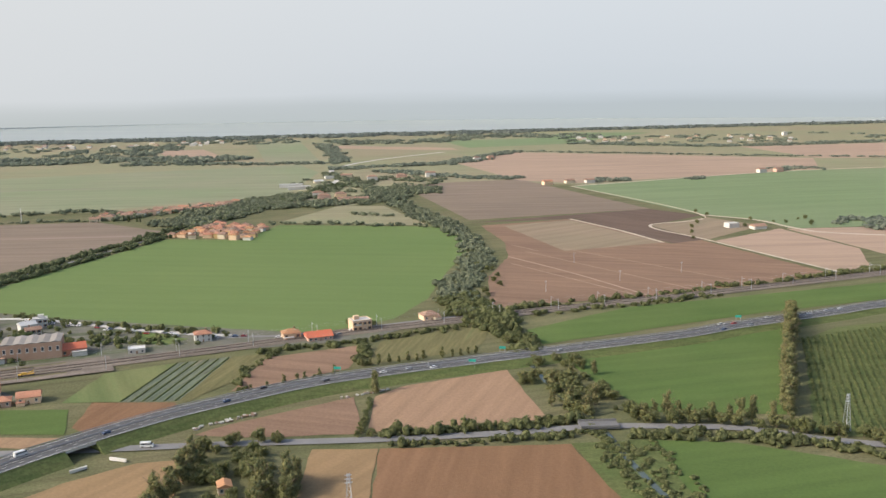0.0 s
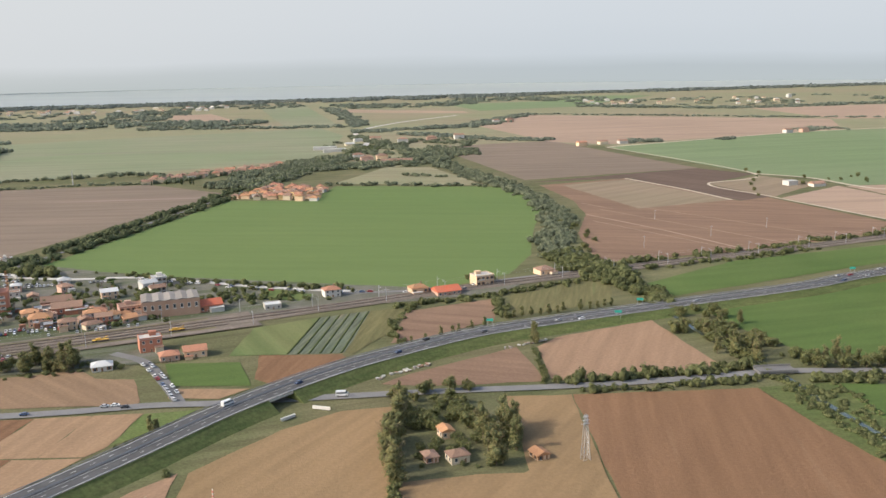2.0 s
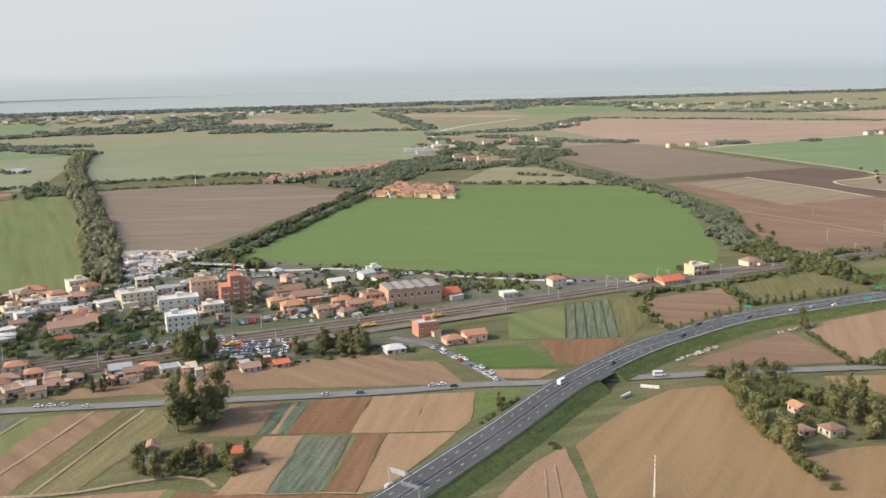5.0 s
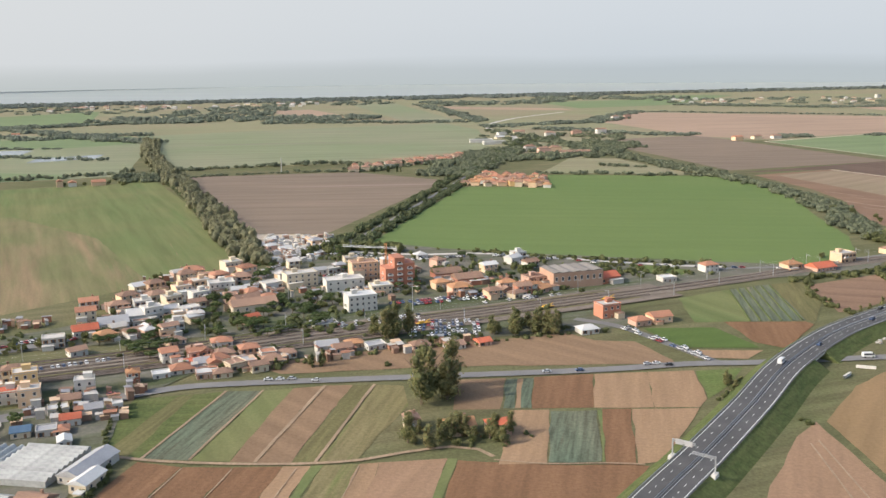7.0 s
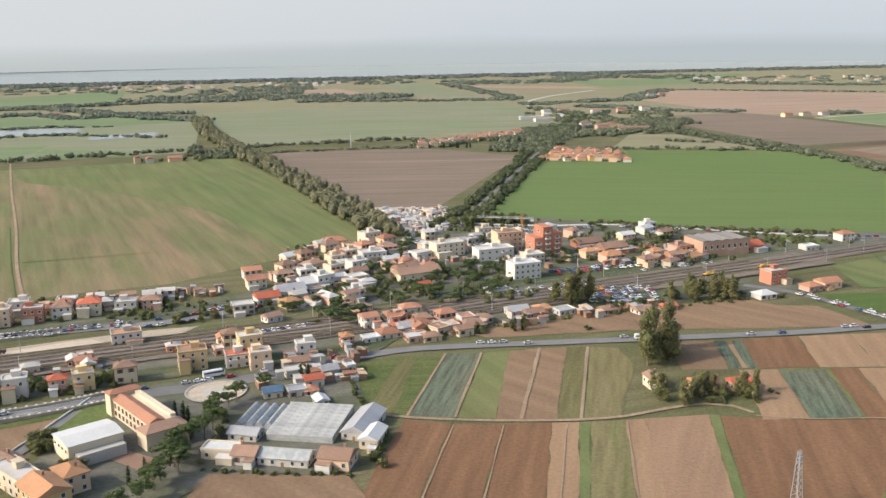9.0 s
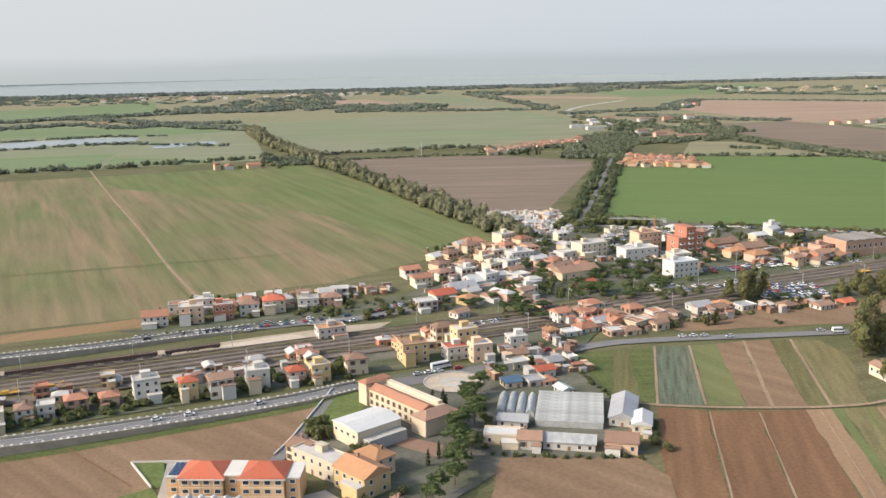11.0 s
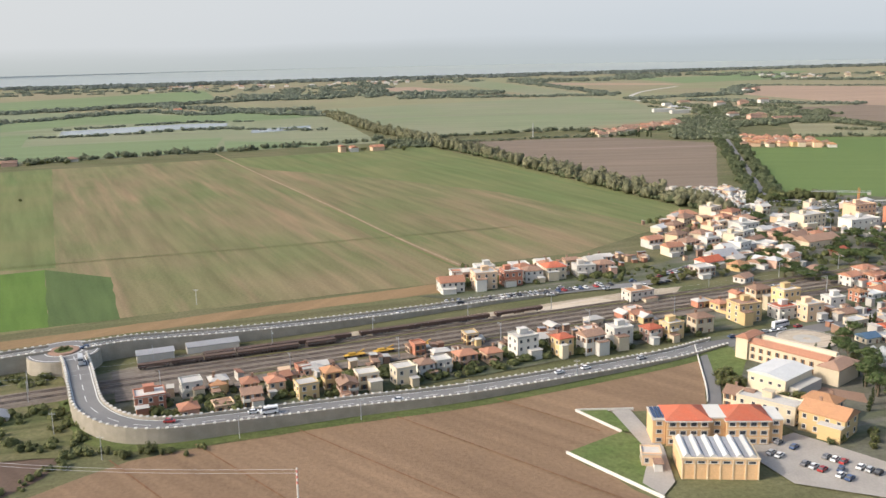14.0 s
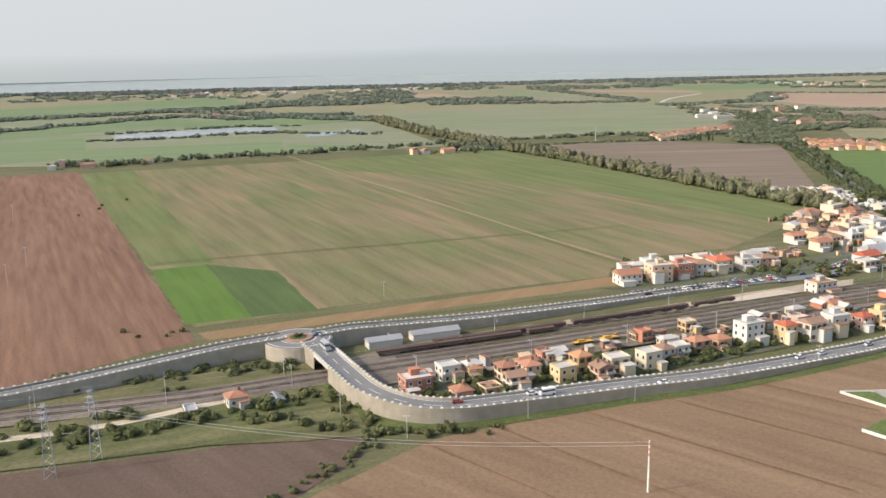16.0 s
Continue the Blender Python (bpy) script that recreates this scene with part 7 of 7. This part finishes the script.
def pylon(x, y, h, rot=0.0):
    ob = tagged(new("pylon"), "pale steel lattice power pylon", "pylon", "pylons")
    ob.matrix_basis = Matrix.Translation((x, y, 0)) @ Matrix.Rotation(rot, 4, "Z")
    w0, w1 = h * 0.075, h * 0.022
    for sx in (-1, 1):
        for sy in (-1, 1):
            s = Shape()
            s.tube((sx * w0, sy * w0, -0.2), (sx * w1, sy * w1, h), 0.11, 0.07, 4)
            part("leg", s.mesh("leg", M_STEEL), ob)
    s = Shape()
    for k in range(9):
        a, b = k / 9, (k + 1) / 9
        wa, wb = w0 + (w1 - w0) * a, w0 + (w1 - w0) * b
        for p, q in (((-wa, -wa), (wb, -wb)), ((wa, -wa), (wb, wb)), ((wa, wa), (-wb, wb)), ((-wa, wa), (-wb, -wb))):
            s.tube((*p, h * a), (*q, h * b), 0.05, 0.05, 4)
    part("bracing", s.mesh("bracing", M_STEEL), ob)
    for z, l in ((0.8, 1.5), (0.88, 1.3), (0.96, 1.1)):
        s = Shape()
        s.add([(-l, 0, h * z), (0, -w1, h * z - 0.15), (0, w1, h * z - 0.15), (0, 0, h * z + 0.35), (l, 0, h * z)], [(0, 1, 3), (0, 3, 2), (0, 2, 1), (4, 3, 1), (4, 2, 3), (4, 1, 2)])
        part("crossarm", s.mesh("crossarm", M_STEEL), ob)
    return ob


for x, y, h, r in ((-28, 246, 14, 0.3), (139, 309, 14, 0.4), (-251, 168, 14, 0.5), (-670, 153, 17, 0.4), (-663, 162, 17, 0.4)):
    pylon(x, y, h, r)
wr = Shape()
for z, dx in ((11.2, 0), (10.4, 0.5)):
    pts = [Vector((-542 - 120 * k / 24 + dx, 138 + 15 * k / 24, z + (5 * k / 24) - 3.2 * math.sin(math.pi * k / 24))) for k in range(25)]
    for a, b in zip(pts, pts[1:]):
        wr.tube(a, b, 0.03, 0.03, 3)
tagged(new("power_line", wr.mesh("power_line", M_STEEL)), "thin pale wires between pole and pylon", "wire")


def gantry(i, sgn, label, board=True):
    """Cantilever over one carriageway: an outer post on a white footing, an arm, and sign boards seen from behind."""
    p, s = MOTOR[i], sides(MOTOR)[i]
    ob = tagged(new("road_sign"), label, "road sign", "motorway signs")
    ob.matrix_basis = Matrix.Translation(p) @ Matrix.Rotation(math.atan2(s.y, s.x), 4, "Z")
    q = Shape()
    q.tube((sgn * 6.7, 0, -0.4), (sgn * 6.7, 0, 4.7), 0.24, 0.2, 8)
    part("post", q.mesh("post", M_STEEL), ob)
    q = Shape()
    q.box(sgn * 6.7 - 0.7, -1.6, -1.5, sgn * 6.7 + 0.7, 1.2, 0.25, 0, 0.1)
    part("footing", q.mesh("footing", M_BARRIER), ob, "white concrete footing")
    q = Shape()
    lo, hi = min(sgn * 0.6, sgn * 6.7), max(sgn * 0.6, sgn * 6.7)
    for y, z in ((-0.25, 4.1), (0.25, 4.1), (-0.25, 4.6), (0.25, 4.6)):
        q.box(lo, y - 0.06, z - 0.06, hi, y + 0.06, z + 0.06)
    for k in range(8):
        x = lo + (hi - lo) * k / 7
        q.box(x - 0.04, -0.3, 4.1, x + 0.04, 0.3, 4.6)
    part("arm", q.mesh("arm", M_STEEL), ob, "lattice steel arm")
    if board:
        for k in (0, 1):
            q = Shape()
            q.box(sgn * (1.2 + 2.4 * k) - (0 if sgn > 0 else 2.2), -0.46, 3.6, sgn * (1.2 + 2.4 * k) + (2.2 if sgn > 0 else 0), -0.34, 5.1)
            part("board", q.mesh("board", R_METAL), ob, "blank grey back of the sign board")


near_i = min(range(len(MOTOR)), key=lambda i: (MOTOR[i] - Vector((-190, 211, 3))).length)
gantry(near_i, -1, "grey sign gantry over the motorway lanes")
gantry(near_i - 3, 1, "bare steel sign arm over the motorway lanes", False)
for i_at, sg in (((-40, 366), -1), ((10, 388), 1), ((155, 448), -1), ((30, 397), -1)):
    i = min(range(len(MOTOR)), key=lambda k: (MOTOR[k].xy - Vector(i_at)).length)
    p, s = MOTOR[i], sides(MOTOR)[i]
    ob = tagged(new("road_sign"), "green motorway direction sign on posts", "road sign", "motorway signs")
    ob.matrix_basis = Matrix.Translation(p + s * sg * 6.7) @ Matrix.Rotation(math.atan2(s.y, s.x) + 1.0, 4, "Z")
    q = Shape()
    q.box(-1.5, -0.08, 1.6, 1.5, 0.08, 2.7)
    part("board", q.mesh("board", M_SIGN), ob)
    for x in (-1.1, 1.1):
        q = Shape()
        q.tube((x, 0.12, -2.0), (x, 0.12, 2.6), 0.08, 0.08, 6)
        part("post", q.mesh("post", M_STEEL), ob)

# cabbage beds and vineyard rows
bed_s = Shape()
for k in range(6):
    x = -125.5 + 4.3 * k
    bed_s.add([(x - 0.4 - 3.4, 352, 0.2), (x + 0.4 - 3.4, 352, 0.2), (x + 4.3, 404 + 1.6 * k, 0.2), (x + 3.5, 404 + 1.6 * k, 0.2),
               (x - 0.25 - 3.4, 352, 0.5), (x + 0.25 - 3.4, 352, 0.5), (x + 4.15, 404 + 1.6 * k, 0.5), (x + 3.65, 404 + 1.6 * k, 0.5)], [(4, 5, 6, 7), (0, 4, 7, 3), (1, 2, 6, 5), (0, 1, 5, 4)])
tagged(new("crop_bed", bed_s.mesh("crop_bed", M_VERGE)), "dark green raised rows between cabbage beds", "crop", kind="stuff")
vines = []
for k in range(46):
    x0, y0 = 131 + 2.8 * k, 308 - 0.25 * k
    for j in range(80):
        y = y0 + 1.9 * j
        vines.append((x0 + 0.32 * (y - y0) + rng.uniform(-0.3, 0.3), y, 0.62 * rng.uniform(0.8, 1.2), 1.3 * rng.uniform(0.8, 1.2)))
vines = [v for v in vines if v[1] < 432 + 0.42 * (v[0] - 171)]
woods("vineyard", "long parallel rows of green vines", vines, M_BUSH, 21, 7)

# canal and its bridge
cn = smooth([(36, 400), (44, 353), (54, 320), (58, 290), (64, 258), (76, 215)], 4)
tagged(new("water", strip_mesh("water", cn, -1.1, 1.1, 0.42, 0.42, M_CANAL)), "narrow dark canal between grassy banks", "canal", kind="structure")
s = Shape()
s.box(-7, -3.2, 0.6, 7, 3.2, 1.3)
s.box(-7, -3.4, 1.3, 7, -3.1, 2.0)
s.box(-7, 3.1, 1.3, 7, 3.4, 2.0)
br = tagged(new("road_bridge", s.mesh("road_bridge", M_ROAD)), "low concrete road bridge over the canal", "bridge")
br.matrix_basis = Matrix.Translation((54, 316.5, 0)) @ Matrix.Rotation(radians(3), 4, "Z")
for pts, lab in (([(-121, 281), (-117, 285)], "white concrete barrier below the motorway"), ([(-112, 292), (-106, 290)], "white concrete kerb at the underpass")):
    tagged(new("kerb", profile_mesh("kerb", smooth([(*p, 0) for p in pts], 3), [(-0.3, 0.2), (-0.3, 1.2), (0.3, 1.2), (0.3, 0.2)], M_BARRIER)), lab, "kerb")

# ---- planted trees ----
# dark rows along the straight road, tall ragged belt beside the stubble field
belt = []
for off in (-7.5, 7.5):
    belt += band([(-312 + off, 525), (-300 + off, 565), (-242 + off, 799), (-212 + off, 925), (-172 + off, 1080), (-130 + off, 1250)], 4, 3.2, 2.9, 4.6)
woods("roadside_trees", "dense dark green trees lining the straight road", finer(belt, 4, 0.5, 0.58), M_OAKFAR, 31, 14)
belt = []
for off in (-2, 7):
    belt += band([(-356 + off, 474), (-390 + off, 556), (-450 + off, 714), (-536 + off, 915), (-600 + off, 1090), (-650 + off, 1260)], 7, 4.2, 3.1, 8.8, 0.45)
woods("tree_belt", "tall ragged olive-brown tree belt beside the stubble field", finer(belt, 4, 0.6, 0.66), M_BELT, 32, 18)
woods("tree_belt", "low dark green bushes under the belt", band([(-360, 472), (-394, 556), (-455, 714), (-540, 910)], 3, 3, 2.2, 3.0), M_OAKFAR, 33, 14)
# farm copse by the tan field
row("poplar", [(-82, 290), (-84, 265), (-84.5, 248), (-83, 233)], 3.4, 1.05, 0.9, 1.8)
row("oak", [(-83, 232), (-82, 222), (-80, 212)], 3.4, 0.6, 1.0, 0.8)
scatter("oak", 13, -82, 266, -62, 292, 1.05)
scatter("oak", 10, -86, 292, -58, 307, 0.95)
scatter("poplar", 10, -59, 250, -46, 272, 1.05, 0.9)
scatter("oak", 6, -60, 258, -47, 284, 1.0)
scatter("oak", 7, -76, 251, -62, 262, 0.85)
scatter("oak", 9, -79, 264, -60, 290, 1.2)
scatter("oak", 6, -84, 296, -60, 307, 1.1)
scatter("poplar", 6, -57, 244, -47, 258, 1.05, 0.9)
scatter("bush", 8, -78, 240, -48, 252, 0.8)
# canal thicket
scatter("oak", 18, 32, 368, 60, 402, 1.35, 0.8)
scatter("oak", 26, 38, 328, 70, 374, 1.25, 0.8)
scatter("poplar", 8, 34, 328, 66, 392, 0.9)
scatter("bush", 14, 32, 330, 66, 400, 1.1)
row("oak", [(36, 402), (34, 430), (18, 470), (10, 510)], 6, 0.85, 1.0, 5)
row("oak", [(20, 500), (26, 560), (30, 610), (26, 680)], 12, 1.0, 1.0, 8)
row("oak", [(66, 322), (85, 322), (105, 318), (124, 310), (150, 296)], 4.5, 1.2, 1.0, 3)
row("poplar", [(70, 325), (95, 322), (122, 315)], 5, 0.85, 1.0, 2)
row("bush", [(-20, 310), (10, 315), (50, 322)], 3, 1.1)
row("oak", [(-26, 311.5), (-10, 312.5), (20, 316.5), (46, 321)], 3.6, 0.72, 0.9, 1.2)
row("poplar", [(125, 325), (148, 388), (168, 440), (182, 478)], 3.6, 1.15, 0.9, 1.6)
row("oak", [(-31, 311), (-30.5, 325)], 3, 0.75)
row("bush", [(-30.5, 322), (-30, 338), (-30.5, 350)], 2.4, 1.0)
scatter("poplar", 3, -32, 356, -28, 364, 0.75)
row("poplar", [(-80, 362), (-62, 372), (-48, 382)], 3.2, 0.45, 0.9, 0.6, 0.3)
row("poplar", [(-38, 396), (-10, 405), (14, 414)], 4, 0.5, 0.9, 0.6, 0.2)
row("bush", [(-86, 420), (-60, 430), (-30, 444), (10, 466)], 3, 1.1)
scatter("oak", 6, -12, 474, 6, 492, 0.8)
scatter("oak", 5, -52, 466, -35, 480, 0.6)
row("bush", [(-235, 500), (-157, 470), (-113, 459)], 4, 0.9)
row("oak", [(-300, 515), (-270, 508), (-245, 504), (-200, 486), (-160, 470), (-118, 462)], 11, 0.6, 0.8, 1.5, 0.2)
scatter("oak", 4, -128, 448, -108, 458, 0.75)
scatter("oak", 12, -262, 432, -140, 460, 0.7)
scatter("pine", 8, -262, 400, -205, 440, 0.9, 0.9)
# grove by the railway and gardens
scatter("poplar", 16, -236, 336, -208, 349, 1.0, 0.8)
scatter("oak", 8, -238, 336, -206, 350, 1.0)
scatter("poplar", 6, -283, 330, -268, 338, 1.15, 1.0)
scatter("pine", 6, -276, 324, -250, 334, 0.7)
row("oak", [(-268, 326), (-240, 334)], 4, 0.6)
scatter("bush", 10, -210, 338, -190, 345, 1.0)
# farm among the strip fields
scatter("poplar", 8, -264, 260, -252, 280, 1.4, 1.0)
scatter("poplar", 11, -268, 228, -236, 239, 0.85, 0.9)
scatter("poplar", 12, -266, 230, -236, 242, 0.62, 0.85)
scatter("oak", 6, -262, 229, -236, 240, 0.7)
scatter("bush", 10, -270, 228, -228, 240, 0.7)
row("cypress", [(-302, 300), (-299, 301)], 2, 0.9)
scatter("poplar", 2, -306, 297, -298, 302, 0.55)
scatter("bush", 3, -276, 300, -273, 303, 0.8)
scatter("poplar", 4, -164, 268, -158, 280, 0.6, 0.9)
row("bush", [(-168, 262), (-155, 282)], 3, 1.0)
scatter("bush", 4, -150, 240, -146, 246, 0.8)
# town greenery
shrubs = band([(-585, 196), (-520, 220), (-430, 258)], 14, 3.4, 1.3, 1.9)
for n, x0, y0, x1, y1 in ((26, -400, 340, -345, 450), (22, -345, 335, -285, 400), (20, -330, 400, -265, 500), (20, -265, 395, -190, 480), (14, -350, 296, -310, 320), (16, -505, 318, -420, 350)):
    shrubs += patch(3 * n + 12, x0, y0, x1, y1, 1.4, 2.4)
shrubs += patch(70, -262, 428, -135, 462, 1.5, 2.4) + patch(30, -200, 436, -120, 452, 1.3, 2.0)
woods("town_shrubs", "garden shrubs and hedges between the houses", shrubs, M_BUSH, 51, 24)
for n, x0, y0, x1, y1 in ((22, -345, 335, -300, 372), (18, -395, 308, -355, 342), (12, -330, 375, -305, 400), (10, -365, 345, -345, 395), (7, -315, 440, -300, 500), (8, -280, 395, -265, 440), (8, -250, 440, -200, 480)):
    scatter("pine", n, x0, y0, x1, y1, 1.1, 0.8)
    scatter("oak", n // 4 + 1, x0, y0, x1, y1, 0.65)
for n, x0, y0, x1, y1 in ((14, -378, 312, -356, 362), (10, -345, 342, -305, 364), (12, -330, 374, -292, 404), (8, -352, 395, -340, 465)):
    scatter("pine", n, x0, y0, x1, y1, 1.05, 0.85)
row("oak", [(-428, 318), (-412, 326), (-398, 340)], 3.5, 0.75, 0.9, 3)
scatter("oak", 8, -395, 380, -345, 470, 0.6)
scatter("oak", 12, -260, 398, -205, 470, 0.5)
scatter("oak", 10, -345, 460, -300, 520, 0.7)
row("pine", [(-384, 243), (-392, 228), (-393, 215), (-396, 195), (-398, 182), (-402, 165), (-406, 150)], 5.0, 1.3, 1.0, 2.2)
scatter("pine", 5, -398, 165, -390, 205, 1.3)
scatter("pine", 4, -412, 135, -400, 158, 1.3)
row("cypress", [(-396, 212), (-398, 196), (-405, 186)], 6, 0.9, 1.0, 1)
scatter("cypress", 3, -403, 217, -398, 224, 1.0)
row("cypress", [(-371, 258), (-372, 252)], 4, 1.0)
scatter("oak", 5, -436, 200, -429, 212, 1.0)
scatter("oak", 4, -424, 188, -412, 196, 0.9)
scatter("oak", 5, -424, 164, -408, 172, 0.55)
row("bush", [(-349, 226), (-344, 212), (-346, 196)], 2.5, 1.1)
row("bush", [(-388, 192), (-370, 189), (-352, 188)], 2.6, 0.8)
row("oak", [(-390, 225), (-388, 208), (-390, 196)], 4, 0.7)
row("bush", [(-358, 262), (-355, 245), (-352, 232)], 2.6, 0.8)
row("oak", [(-347, 203), (-344, 192)], 4, 0.6)
for a, b in (((-585, 196), (-520, 220)), ((-520, 224), (-430, 258))):
    row("oak", [a, b], 8, 0.5, 1.0, 4.5)
row("bush", [(-500, 302), (-470, 312), (-440, 325), (-415, 345)], 6, 0.7, 1.0, 2.0)
scatter("oak", 7, -420, 318, -395, 335, 0.6)
scatter("bush", 7, -640, 190, -610, 205, 0.9)
scatter("bush", 6, -690, 202, -640, 218, 1.0)
scatter("oak", 5, -612, 180, -600, 192, 0.5)
plant("bush", -626.5, 236.2, 0.8, 1.2, 4.95)
plant("bush", -625.2, 237.2, 0.7, 1.0, 4.95)
scatter("bush", 5, -700, 255, -660, 262, 0.9)
scatter("bush", 4, -790, 500, -770, 560, 1.1)
scatter("oak", 8, -600, 800, -535, 830, 0.9)
scatter("cypress", 10, -340, 885, -290, 898, 1.1)
scatter("oak", 10, 255, 800, 330, 850, 0.9)
row("oak", [(200, 740), (215, 800), (250, 880), (245, 900)], 22, 0.8)
scatter("oak", 12, -905, 745, -820, 775, 0.8)
